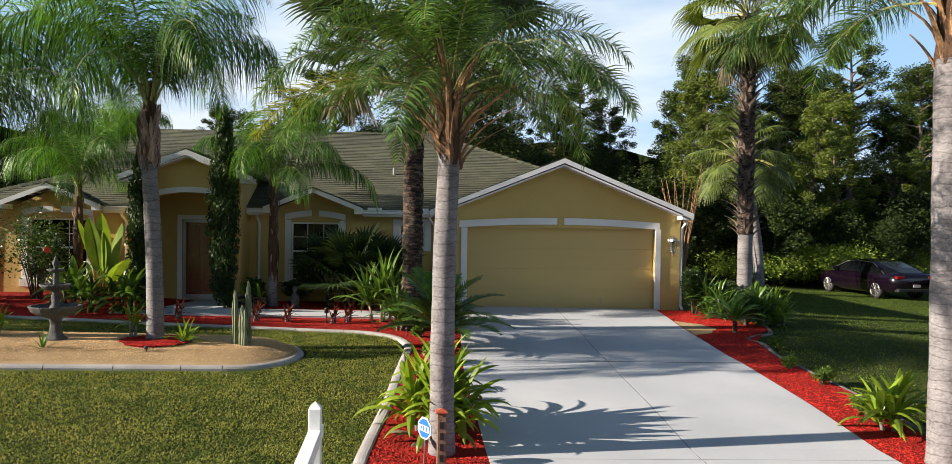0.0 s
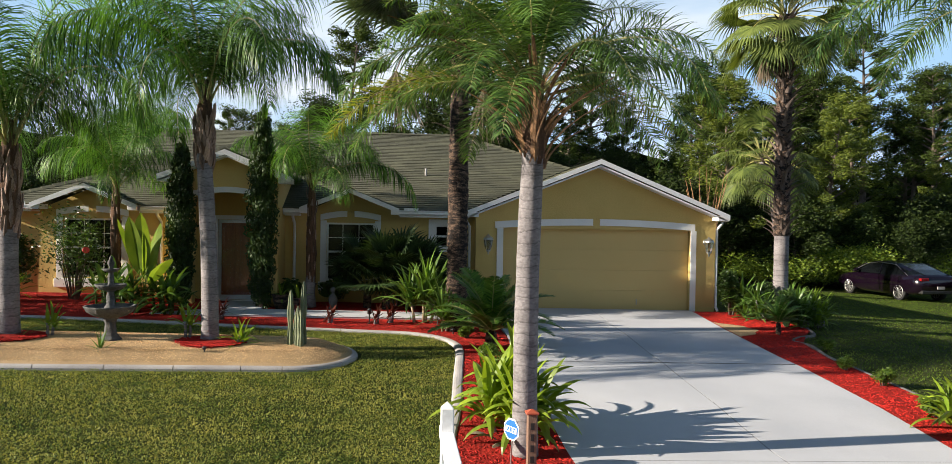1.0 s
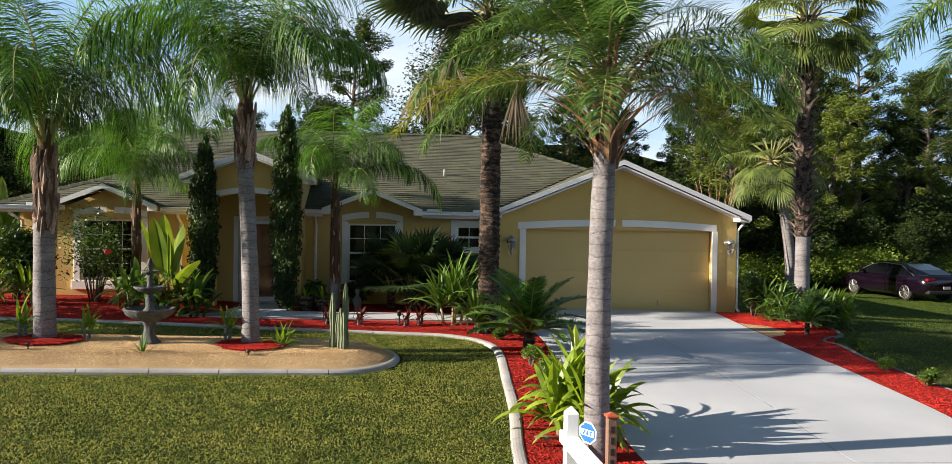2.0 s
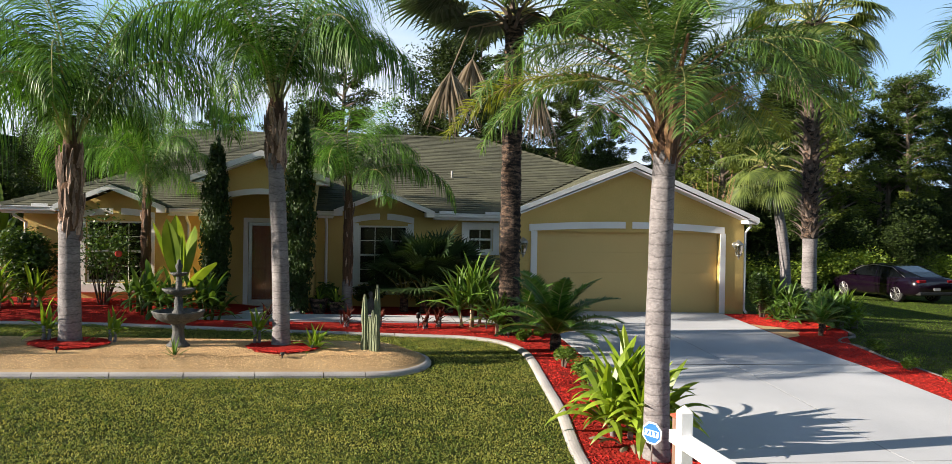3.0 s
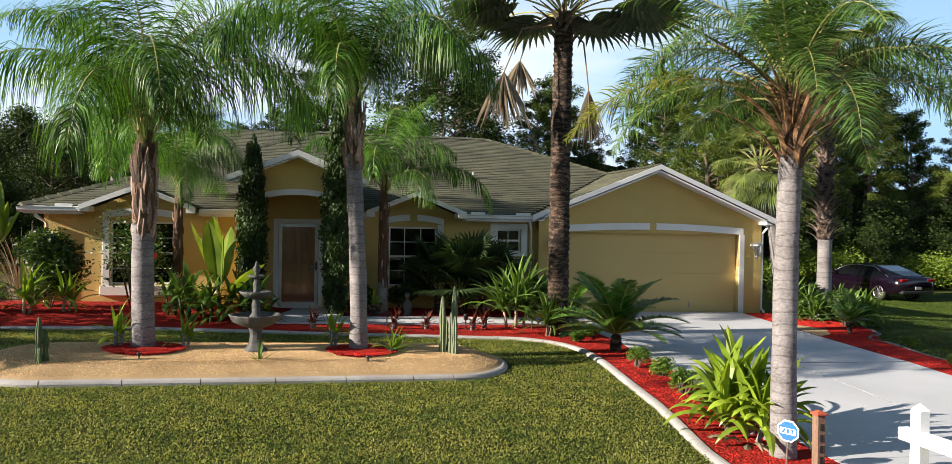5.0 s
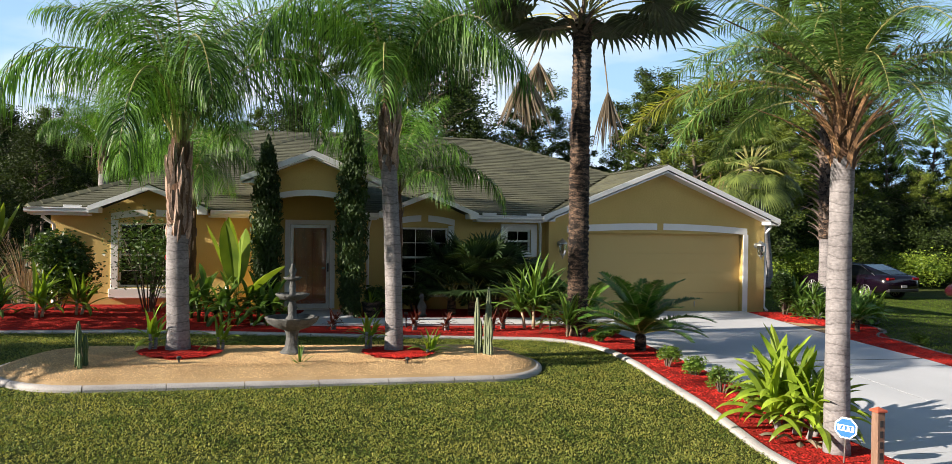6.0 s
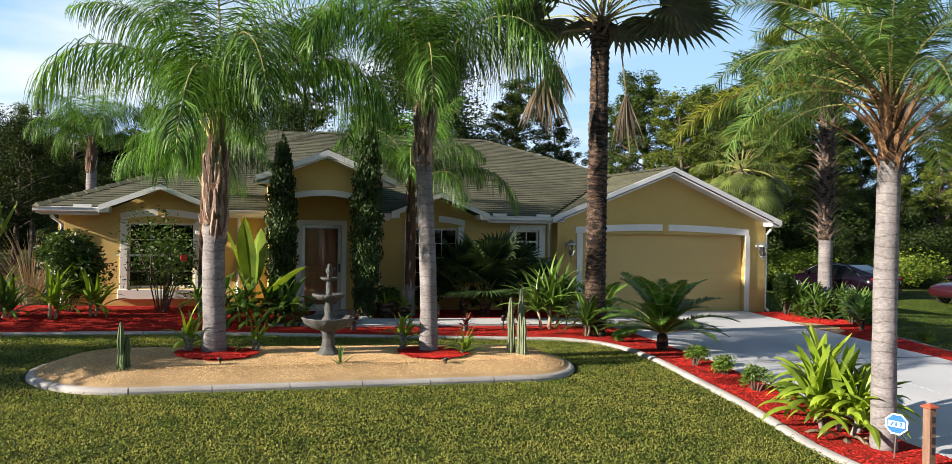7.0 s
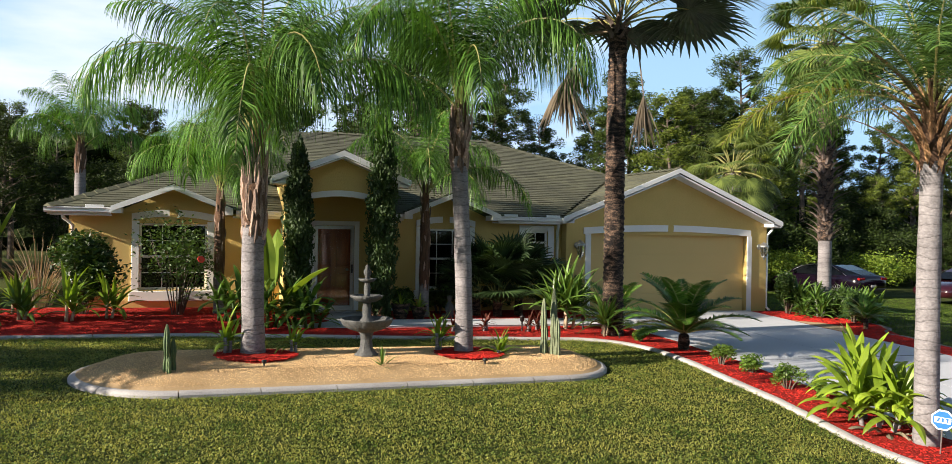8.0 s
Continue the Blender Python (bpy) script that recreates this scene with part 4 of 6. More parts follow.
# ---- plant builders ----
def arch_curve(length, elev, droop, n, bend=1.4, sway=0.0):
    """Points of a stalk that leaves at elev degrees and bows over by droop degrees."""
    pts, p = [Vector((0, 0, 0))], Vector((0, 0, 0))
    for i in range(n):
        s = (i + 0.5) / n
        a = radians(elev - droop * s ** bend)
        p = p + Vector((math.cos(a), sway * s, math.sin(a))) * (length / n)
        pts.append(p.copy())
    return pts


def feather(name, seed, length, elev, droop, leaflet, pairs, hang, width=0.016, bare=0.13, mats=None, ranks=2, bend=1.4, stalk=0.022):
    """A feather-leaf: a bowed stalk with leaflets on both sides that hang by their weight. Heads along +x, z is up."""
    rnd = random.Random(seed)
    me = Mesh()
    n = 14
    pts = arch_curve(length, elev, droop, n, bend, rnd.uniform(-0.12, 0.12))
    me.tube(pts, [stalk * (1 - 0.85 * i / n) for i in range(n + 1)], 5, slot=1, cap=False)
    for k in range(pairs):
        s = bare + (1 - bare) * min(pairs - 0.2, k // 3 * 3 + 1 + (k % 3 - 1) * 0.45 + rnd.uniform(-0.2, 0.5)) / pairs
        i = min(int(s * n), n - 1)
        p = pts[i].lerp(pts[i + 1], s * n - i)
        along = (pts[i + 1] - pts[i]).normalized()
        for sgn in (-1, 1):
            env = min(1, 0.45 + 2.4 * (s - bare)) * min(1, 0.25 + 2.6 * (1 - s))
            ln = leaflet * env * rnd.uniform(0.8, 1.15)
            lift = rnd.uniform(-0.5, 0.75) if ranks > 1 else rnd.uniform(0.1, 0.3)
            up = along.cross(Vector((0, 1, 0)))
            up = -up if up.z < 0 else up
            d = (Vector((0, sgn, 0)) * 0.85 + along * rnd.uniform(0.35, 0.75) + up * lift).normalized()
            q, line, m = p.copy(), [p.copy()], 4
            for j in range(m):
                d = (d + Vector((0, 0, -hang * (0.4 + 0.5 * j) * rnd.uniform(0.8, 1.2)))).normalized()
                q = q + d * ln / m
                line.append(q.copy())
            w = width * rnd.uniform(0.8, 1.2)
            me.strip(line, [w * 0.55, w, w * 0.9, w * 0.55, 0.001], along, 0)
    return me.data(name, *(mats or (FROND, RACHIS)))


# queen palm leaves by the angle at which they leave the crown
QUEEN = [(e, [feather("frond", 11 * i + j, 3.0, e, dr, 1.02, 126, hg, 0.0068, bend=1.5) for j in range(2)])
         for i, (e, dr, hg) in enumerate(((89, 66, 0.40), (85, 108, 0.55), (79, 136, 0.70), (68, 156, 0.9), (50, 152, 1.0)))]
# stiffer, shorter-leafletted leaves of the palm by the driveway
STIFF = [(e, [feather("frond", 211 + 11 * i + j, 3.0, e, dr, 0.60, 129, hg, 0.0080, 0.14, (FROND_DARK, RACHIS), bend=1.4, stalk=0.019) for j in range(2)])
         for i, (e, dr, hg) in enumerate(((82, 60, 0.08), (68, 92, 0.12), (54, 108, 0.16), (38, 108, 0.20), (20, 92, 0.22)))]
CYC_LEAF = [feather("leaf", 300 + i, 1.15, e, dr, 0.20, 84, 0.03, 0.011, 0.08, (CYCAD, RACHIS), 1, stalk=0.012) for i, (e, dr) in enumerate(((74, 52), (54, 58), (37, 56), (20, 48)))]


def ringed_trunk(h, r0, r1, rings, lean=(0, 0), seed=0, n=18, rough=0.005, swell=0.12):
    rnd = random.Random(seed)
    pts, rad = [], []
    m = max(8, int(h * rings))
    for i in range(m + 1):
        s = i / m
        for e in (0, 0.6):
            z = h * min(1, s + e / m)
            u = z / h
            pts.append((lean[0] * u * u + 0.015 * math.sin(3 * u + seed), lean[1] * u * u, z))
            base = r0 + (r1 - r0) * u + r0 * swell * math.exp(-z / 0.22)
            rad.append(base * (1 + (rough if e else -rough) + rnd.uniform(-rough, rough)))
    return Mesh().tube(pts, rad, n, wob=lambda i, k: 1 + 0.025 * math.sin(k * 2.1 + i * 0.37))


def palm_crown(t, top, fronds, length, seed, spread=None, r=0.12, tilt=(0, 0), leaves=QUEEN):
    """Feather leaves round a crown, oldest lowest."""
    rnd = random.Random(seed)
    kinds = spread or ([0, 1, 1, 1, 2, 2, 2, 3, 3, 3, 4, 4] if leaves is QUEEN else [0, 0, 1, 1, 2, 2, 3, 3, 3, 4, 4])
    for k in range(fronds):
        e, variants = leaves[kinds[int(k * len(kinds) / fronds)]]
        az = k * 137.508 + rnd.uniform(-14, 14)
        s = length / 3.0 * rnd.uniform(0.88, 1.1)
        a = radians(az)
        z = top - 0.05 * kinds[int(k * len(kinds) / fronds)] + rnd.uniform(-0.04, 0.04)
        m = pose(tilt[0] + r * 0.5 * math.cos(a), tilt[1] + r * 0.5 * math.sin(a), z, rnd.uniform(-6, 6), 0, az) @ Matrix.Diagonal((s, s, s, 1))
        part("frond", rnd.choice(variants), None, t, m=m)


def boot_mesh(name, length, width, mat, curl=0.5, seed=0):
    """The split woody base of an old leaf."""
    rnd = random.Random(seed)
    me = Mesh()
    n = 6
    pts = [Vector((0.10 * s + curl * length * s ** 2.2, 0, length * s)) for s in [i / n for i in range(n + 1)]]
    v = []
    for i, p in enumerate(pts):
        w = width * (1 - 0.75 * (i / n) ** 0.8) * rnd.uniform(0.9, 1.1)
        th = 0.028 * (1 - 0.6 * i / n)
        v += [p + Vector((-0.3 * w, -w, 0)), p + Vector((th, 0, 0)), p + Vector((-0.3 * w, w, 0)), p + Vector((-0.3 * w - th * 0.5, 0, 0))]
    f = [(i * 4 + q, i * 4 + (q + 1) % 4, i * 4 + 4 + (q + 1) % 4, i * 4 + 4 + q) for i in range(n) for q in range(4)]
    me.add(v, f + [(3, 2, 1, 0), (n * 4, n * 4 + 1, n * 4 + 2, n * 4 + 3)])
    return me.data(name, mat)


BOOTS = [boot_mesh("leaf_base", 0.55 + 0.16 * i, 0.052, BOOT, 0.25 + 0.30 * i, i) for i in range(4)]
STUBS = [boot_mesh("leaf_stub", 0.45 + 0.14 * i, 0.022, BOOT, 0.9 + 0.5 * i, 60 + i) for i in range(3)]
BOOTS_GREY = [boot_mesh("leaf_base", 0.24 + 0.08 * i, 0.060, BOOT_GREY, -0.36 + 0.09 * i, 20 + i) for i in range(3)]
BOOTS_SMALL = [boot_mesh("leaf_base", 0.26 + 0.06 * i, 0.075, BOOT_DARK, 0.75 + 0.35 * i, 30 + i) for i in range(2)]


def boots(t, kinds, z0, z1, r, count, seed, lean=None, scale=1.0):
    rnd = random.Random(seed)
    for k in range(count):
        az = k * 137.508 + rnd.uniform(-10, 10)
        a = radians(az)
        z = z0 + (z1 - z0) * k / count
        lx, ly = lean(z) if lean else (0, 0)
        s = scale * rnd.uniform(0.8, 1.2)
        part("leaf_base", rnd.choice(kinds), None, t, m=pose(lx + r * math.cos(a), ly + r * math.sin(a), z, rnd.uniform(-8, 8), rnd.uniform(-4, 8), az) @ Matrix.Diagonal((s, s, s, 1)))


def queen_palm(label, at, grey, crown, r0, r1, fronds, length, seed, lean=(0, 0), kinds=None, n_boots=16, shag=None, big=True, spread=None, leaves=QUEEN):
    """grey: height of the smooth ringed trunk; crown: height at which the leaves leave."""
    t = thing("queen_palm", label, "palm tree", at, group="queen palms")
    part("trunk", ringed_trunk(grey + 0.25, r0, r1, 7, lean, seed), BARK_GREY, t, "ringed grey trunk", smooth=True)
    neck = [(lean[0] + 0.0, lean[1], grey + 0.1 + (crown + 0.15 - grey) * i / 8) for i in range(9)]
    rr = [r1 * k for k in ((1.0, 1.05, 1.05, 1.0, 0.95, 0.9, 0.8, 0.6, 0.4) if not shag else (1.0, 1.05, 1.06, 1.04, 1.0, 0.92, 0.8, 0.62, 0.42))]
    part("crownshaft", Mesh().tube(neck, rr, 14, wob=lambda i, k: 1 + 0.10 * math.sin(k * 2.9 + i * 1.7)), FIBRE, t, "brown fibrous neck", smooth=True)
    boots(t, kinds or BOOTS, grey - 0.05 if shag else grey + 0.05, crown - (0.45 if shag and big else 0.3), r1 * (0.86 if shag else 0.8), n_boots, seed + 1, lambda z: lean, 1.0 if big else 0.6)
    palm_crown(t, crown, fronds, length, seed + 2, spread, r1, lean, leaves)
    return t


def fan_mesh(name, seed, blade, stalk_len, elev, droop, segs, mats, open_deg=250, sag=0.35, split=0.55):
    """A fan leaf: stalk, then pleated rays joined near the middle and free and hanging at their tips."""
    rnd = random.Random(seed)
    me = Mesh()
    pts = arch_curve(stalk_len, elev, droop, 8)
    me.tube(pts, [0.018 - 0.001 * i for i in range(9)], 5, slot=1, cap=False)
    hub, fwd = pts[-1], (pts[-1] - pts[-2]).normalized()
    side = Vector((0, 1, 0))
    up = fwd.cross(side) * -1
    if up.z < 0:
        up = -up
    for k in range(segs):
        a = radians(-open_deg / 2 + open_deg * (k + 0.5) / segs)
        d0 = (fwd * math.cos(a) + side * math.sin(a) + up * 0.10).normalized()
        ln = blade * (0.72 + 0.28 * math.cos(a / 2)) * rnd.uniform(0.92, 1.05)
        tang = (-fwd * math.sin(a) + side * math.cos(a))
        q, d, line = hub.copy(), d0.copy(), [hub.copy()]
        for j in range(5):
            d = (d + Vector((0, 0, -sag * (0.05 if j < 2 else 0.5 * (j - 1) * rnd.uniform(0.6, 1.3))))).normalized()
            q = q + d * ln / 5
            line.append(q.copy())
        wmax = math.pi * open_deg / 360 * blade * split / segs * 1.15
        me.strip(line, [0.004, wmax * 0.5, wmax, wmax * 0.8, wmax * 0.4, 0.002], tang, 0, fold=0.35)
    return me.data(name, *mats)


FANS = [(e, [fan_mesh("fan_leaf", 50 + 7 * i + j, 0.82, 1.0, e, dr, 30, (FAN, RACHIS), 230, 0.6, 0.36) for j in range(2)]) for i, (e, dr) in enumerate(((75, 25), (50, 35), (25, 40), (0, 45), (-25, 35)))]
FANS_GREY = [(e, [fan_mesh("fan_leaf", 150 + 7 * i + j, 1.05, 1.1, e, dr, 34, (FAN_GREY, RACHIS), 280, 0.22, 0.7) for j in range(2)]) for i, (e, dr) in enumerate(((75, 25), (50, 35), (25, 40), (0, 45), (-25, 35)))]
FANS_DARK = [(e, [fan_mesh("fan_leaf", 180 + 7 * i + j, 1.05, 1.1, e, dr, 34, (FAN_DARK, RACHIS), 280, 0.22, 0.7) for j in range(2)]) for i, (e, dr) in enumerate(((80, 20), (60, 30), (38, 40), (15, 45)))]


def fan_crown(t, kinds, top, count, scale, seed, lean=(0, 0), r=0.12):
    rnd = random.Random(seed)
    for k in range(count):
        e, variants = kinds[min(len(kinds) - 1, int(len(kinds) * (k / count) ** 0.9))]
        az = k * 137.508 + rnd.uniform(-15, 15)
        a, s = radians(az), scale * rnd.uniform(0.88, 1.12)
        part("fan_leaf", rnd.choice(variants), None, t, m=pose(lean[0] + r * math.cos(a), lean[1] + r * math.sin(a), top - 0.35 * k / count, rnd.uniform(-15, 15), 0, az) @ Matrix.Diagonal((s, s, s, 1)))


def blade_mesh(name, seed, length, width, elev, droop, mat, fold=0.25, n=7, shape="strap", stalk=0.0):
    """A single leaf that heads along +x."""
    rnd = random.Random(seed)
    pts = arch_curve(length, elev, droop, n, 1.5, rnd.uniform(-0.1, 0.1))
    ws = []
    for i in range(n + 1):
        s = i / n
        if shape == "strap":
            w = min(1, 0.5 + 1.6 * s) * (1 - s ** 3) ** 0.8
        elif shape == "paddle":
            w = 0.06 if s < stalk else math.sin(math.pi * min(1, (s - stalk) / (1 - stalk) * 0.93 + 0.07)) ** 0.6
        else:
            w = (1 - s) ** 0.7 * min(1, 0.6 + 2 * s)
        ws.append(max(0.002, width * w))
    ws[-1] = 0.002
    return Mesh().strip(pts, ws, (0, 1, 0), 0, fold).data(name, mat)


def leaf_set(seed, length, width, mat, fold=0.25, shape="strap", elevs=((80, 35), (62, 60), (42, 75), (20, 70)), n=7, stalk=0.0):
    return [blade_mesh("leaf", seed + i, length, width, e, d, mat, fold, n, shape, stalk) for i, (e, d) in enumerate(elevs)]


STRAP_L = leaf_set(400, 0.75, 0.045, STRAP, 0.35)
YUCCA_L = leaf_set(420, 0.95, 0.046, YUCCA, 0.35, "strap", ((82, 30), (66, 50), (48, 66), (24, 70)))
STEM_PALE = surface("pale_stem", (0.22, 0.16, 0.10), (0.46, 0.36, 0.25), 0.85, 6.0, 40, 0.4, stretch=(1, 1, 3))
CROT_L = leaf_set(430, 0.70, 0.050, CROTON, 0.4, "paddle", ((84, 45), (70, 80), (56, 105), (36, 105)), 9, 0.10)
DARK_L = leaf_set(440, 0.7, 0.052, STRAP_DARK, 0.35)
AGAVE_L = leaf_set(450, 0.30, 0.022, STRAP_DARK, 0.5, "spike", ((80, 10), (60, 20), (38, 25), (18, 25)))
RED_L = leaf_set(460, 0.30, 0.032, REDLEAF, 0.25)
SMALL_L = leaf_set(470, 0.46, 0.036, STRAP, 0.35)
GINGER_L = leaf_set(480, 0.62, 0.06, STRAP_DARK, 0.25, "paddle", ((78, 40), (58, 65), (38, 80), (15, 75)), 8, 0.1)
DRY_BLADES = [blade_mesh("blade", 495 + i, 1.0, 0.008, 84 - 7 * i, 35 + 15 * i, FROND_DRY, 0.3, 6, "spike") for i in range(3)]
PADDLE_L = leaf_set(490, 1.6, 0.15, BANANA, 0.3, "paddle", ((87, 4), (82, 12), (74, 22), (60, 45)), 12, 0.36)


def rosette(t, leaves, count, top, seed, scale=1.0, at=(0, 0), lean=8):
    rnd = random.Random(seed)
    for k in range(count):
        i = min(len(leaves) - 1, int(len(leaves) * (k + 0.5) / count))
        az = k * 137.508 + rnd.uniform(-18, 18)
        s = scale * rnd.uniform(0.78, 1.15)
        part("leaf", leaves[i], None, t, m=pose(at[0], at[1], top - 0.10 * scale * k / count, rnd.uniform(-lean, lean), rnd.uniform(-lean, lean), az) @ Matrix.Diagonal((s, s, s, 1)))


def cane_plant(name, label, category, at, canes, leaves, per, scale, seed, stem_mat=BARK_GREY, group=""):
    """Short stems, each with a head of leaves. canes: rows of (x, y, height)."""
    t = thing(name, label, category, at, group=group)
    for i, (x, y, h) in enumerate(canes):
        rnd = random.Random(seed + i)
        lx, ly = x * 1.5, y * 1.5
        part("stem", Mesh().tube([(x, y, -0.05), ((x + lx) / 2 + 0.01, (y + ly) / 2, h * 0.5), (lx, ly, h)], (0.030 * scale + 0.006, 0.022 * scale + 0.005, 0.02 * scale + 0.004), 8), stem_mat, t, smooth=True)
        rosette(t, leaves, per, h, seed + 31 * i, scale, (lx, ly))
    return t


def cloud(rnd, n, centres, size, flat=0.5, thin=0.42):
    """Small leaves scattered through clumps, thickest near their outsides. centres: rows of (x, y, z, rx, rz)."""
    g = np.random.default_rng(rnd.randrange(1 << 30))
    unit = lambda v: v / np.maximum(np.linalg.norm(v, axis=1), 1e-9)[:, None]
    c = np.array(centres)[g.integers(0, len(centres), n)]
    p = unit(g.normal(size=(n, 3))) * (g.uniform(0.02, 1, n) ** 0.45)[:, None] * c[:, (3, 3, 4)] + c[:, :3]
    d1 = unit(g.normal(size=(n, 3)) * (1, 1, flat))
    d2 = unit(np.cross(d1, g.normal(size=(n, 3))))
    s = (size * g.uniform(0.6, 1.3, n))[:, None]
    me = Mesh()
    me.v = np.stack((p - d1 * s, p + d2 * s * thin, p + d1 * s, p - d2 * s * thin), 1).reshape(-1, 3).tolist()
    me.f = np.arange(4 * n).reshape(-1, 4).tolist()
    me.m = [0] * n
    return me


def bush(name, label, at, rx, rz, leaf_mat, n, size, seed, clumps=9, stem=True, lift=0.0, category="shrub", group=""):
    rnd = random.Random(seed)
    t = thing(name, label, category, at, group=group)
    cs = []
    for k in range(clumps):
        a, u = rnd.uniform(0, 6.28), rnd.uniform(0, 1) ** 0.6
        cs.append((rx * 0.6 * u * math.cos(a), rx * 0.6 * u * math.sin(a), lift + rz * rnd.uniform(0.35, 0.75), rx * rnd.uniform(0.32, 0.5), rz * rnd.uniform(0.22, 0.34)))
    if stem:
        for k in range(min(22, clumps)):
            x, y, z = cs[k][:3]
            part("stem", Mesh().tube([(x * 0.15, y * 0.15, -0.05), (x * 0.5, y * 0.5, z * 0.5), (x, y, z)], (0.014, 0.011, 0.005), 6), BARK_TREE, t, smooth=True)
    part("foliage", cloud(rnd, n, cs, size).data("foliage", leaf_mat), None, t, kind="stuff")
    return t


def tree_parts(seed, h, crown_from, crown_r, n_leaf, size, leaf_mat, pine=False, limbs=14):
    """Trunk, limbs and crown meshes of a woodland tree."""
    rnd = random.Random(seed)
    bend = (rnd.uniform(-0.05, 0.05) * h, rnd.uniform(-0.05, 0.05) * h)

    def axis(z):
        u = z / h
        return Vector((bend[0] * u * u + 0.12 * math.sin(4 * u + seed), bend[1] * u * u, z))
    r = 0.018 * h
    trunk = Mesh().tube([axis(h * i / 12) - Vector((0, 0, 0.3 if i == 0 else 0)) for i in range(13)], [r * (1.25 - 1.15 * (i / 12) ** 0.9) for i in range(13)], 9)
    centres, limb = [], Mesh()
    for k in range(limbs):
        u = (k + rnd.random()) / limbs
        z = crown_from + (h - crown_from) * u
        env = math.sin(math.pi * min(1, 0.25 + 0.75 * u)) ** 0.7 if not pine else (1.0 - 0.55 * u)
        a, ln = k * 2.4 + rnd.uniform(-0.5, 0.5), crown_r * env * rnd.uniform(0.65, 1.05)
        p0 = axis(z)
        tip = p0 + Vector((math.cos(a) * ln, math.sin(a) * ln, ln * rnd.uniform(0.1, 0.5)))
        mid = p0.lerp(tip, 0.5) + Vector((0, 0, ln * 0.08))
        limb.tube([p0, mid, tip], (r * 0.35 * (1.2 - u), r * 0.2, 0.015), 5, cap=False)
        for q, sc in ((tip, 1.0), (p0.lerp(tip, 0.62), 0.8)):
            cr = crown_r * (0.21 if pine else 0.36) * sc * rnd.uniform(0.6, 1.3)
            centres.append((q.x, q.y, q.z + cr * 0.15, cr, cr * (0.8 if pine else 0.8)))
    top = axis(h)
    centres.append((top.x, top.y, top.z, crown_r * 0.3, crown_r * 0.3))
    return trunk.data("trunk", BARK_TREE, smooth=True), limb.data("limb", BARK_TREE), cloud(rnd, n_leaf, centres, size, 0.5, 0.24 if pine else 0.42).data("crown", leaf_mat)

# ---- palms ----
def gz(x, y, d=0.0):
    return ground_height(x, y) + d


near_palm = queen_palm("palm with ringed grey trunk and orange-brown leaf bases beside the driveway", (-0.24, 8.32, base_height(-0.24, 8.3)), 3.20, 4.25, 0.142, 0.125, 32, 2.3, 3, lean=(0.05, 0.02), n_boots=18, leaves=STIFF)
boots(near_palm, STUBS, 3.25, 4.1, 0.11, 11, 71, lambda z: (0.05, 0.02))
for az_, s_ in ((158, 0.95), (20, 0.7)):
    part("frond", feather("frond", 333 + az_, 3.0, 30, 85, 0.48, 110, 0.2, 0.009, 0.22, (FROND_YELLOW, PETIOLE), bend=1.2), None, near_palm, "yellowing old leaf", m=pose(0.05, 0.02, 4.0, 0, 0, az_) @ Matrix.Diagonal((s_, s_, s_, 1)))
queen_palm("queen palm with stout grey trunk, beside the driveway", (5.62, 8.0, base_height(5.6, 8.0)), 4.50, 5.6, 0.195, 0.165, 20, 2.8, 8, lean=(-0.02, 0), n_boots=18, leaves=STIFF)
queen_palm("slender queen palm with drooping fronds, in the gravel island", (-4.72, 12.67, gz(-4.72, 12.67)), 2.80, 4.0, 0.135, 0.120, 16, 3.15, 14, lean=(-0.10, 0.0), kinds=BOOTS_GREY, n_boots=44, shag=True)
queen_palm("stout queen palm with shaggy split leaf bases, in the gravel island", (-7.85, 12.75, gz(-7.85, 12.75)), 1.62, 3.20, 0.160, 0.150, 16, 3.2, 21, lean=(0.0, 0.0), kinds=BOOTS_GREY, n_boots=64, shag=True)
queen_palm("small queen palm close to the house wall", (-8.15, 18.35, bed_height(-8.15, 18.35)), 0.5, 2.75, 0.12, 0.10, 12, 2.3, 33, kinds=BOOTS_GREY, n_boots=24, shag=True, big=False)
window_palm = queen_palm("small queen palm with a long drooping frond, before the tall window", (-3.72, 18.35, bed_height(-3.72, 18.35)), 0.5, 2.95, 0.125, 0.11, 11, 2.4, 41, kinds=BOOTS_GREY, n_boots=26, shag=True, big=False)
part("frond", feather("frond", 901, 3.1, 40, 128, 0.58, 110, 0.8, 0.0076), None, window_palm, "long drooping leaf", m=pose(0.05, -0.1, 2.9, 0, 0, -6))
queen_palm("queen palm standing beside the house before the woods", (-12.8, 34.5, 0.1), 3.9, 5.2, 0.2, 0.19, 15, 3.0, 55, kinds=BOOTS_GREY, n_boots=16, shag=True)

fan = thing("fan_palm", "tall fan palm with rough dark trunk and hanging dead leaves", "palm tree", (-0.5, 15.5, bed_height(-0.5, 15.5) - 0.02))
part("trunk", ringed_trunk(6.3, 0.215, 0.185, 9, (0.06, 0), 77, 18, 0.045), BARK_DARK, fan, "rough dark trunk", smooth=True)
boots(fan, BOOTS_SMALL, 6.0, 6.5, 0.14, 16, 78, scale=1.1)
fan_crown(fan, FANS_GREY[:3], 6.75, 24, 1.3, 79, (0.06, 0))


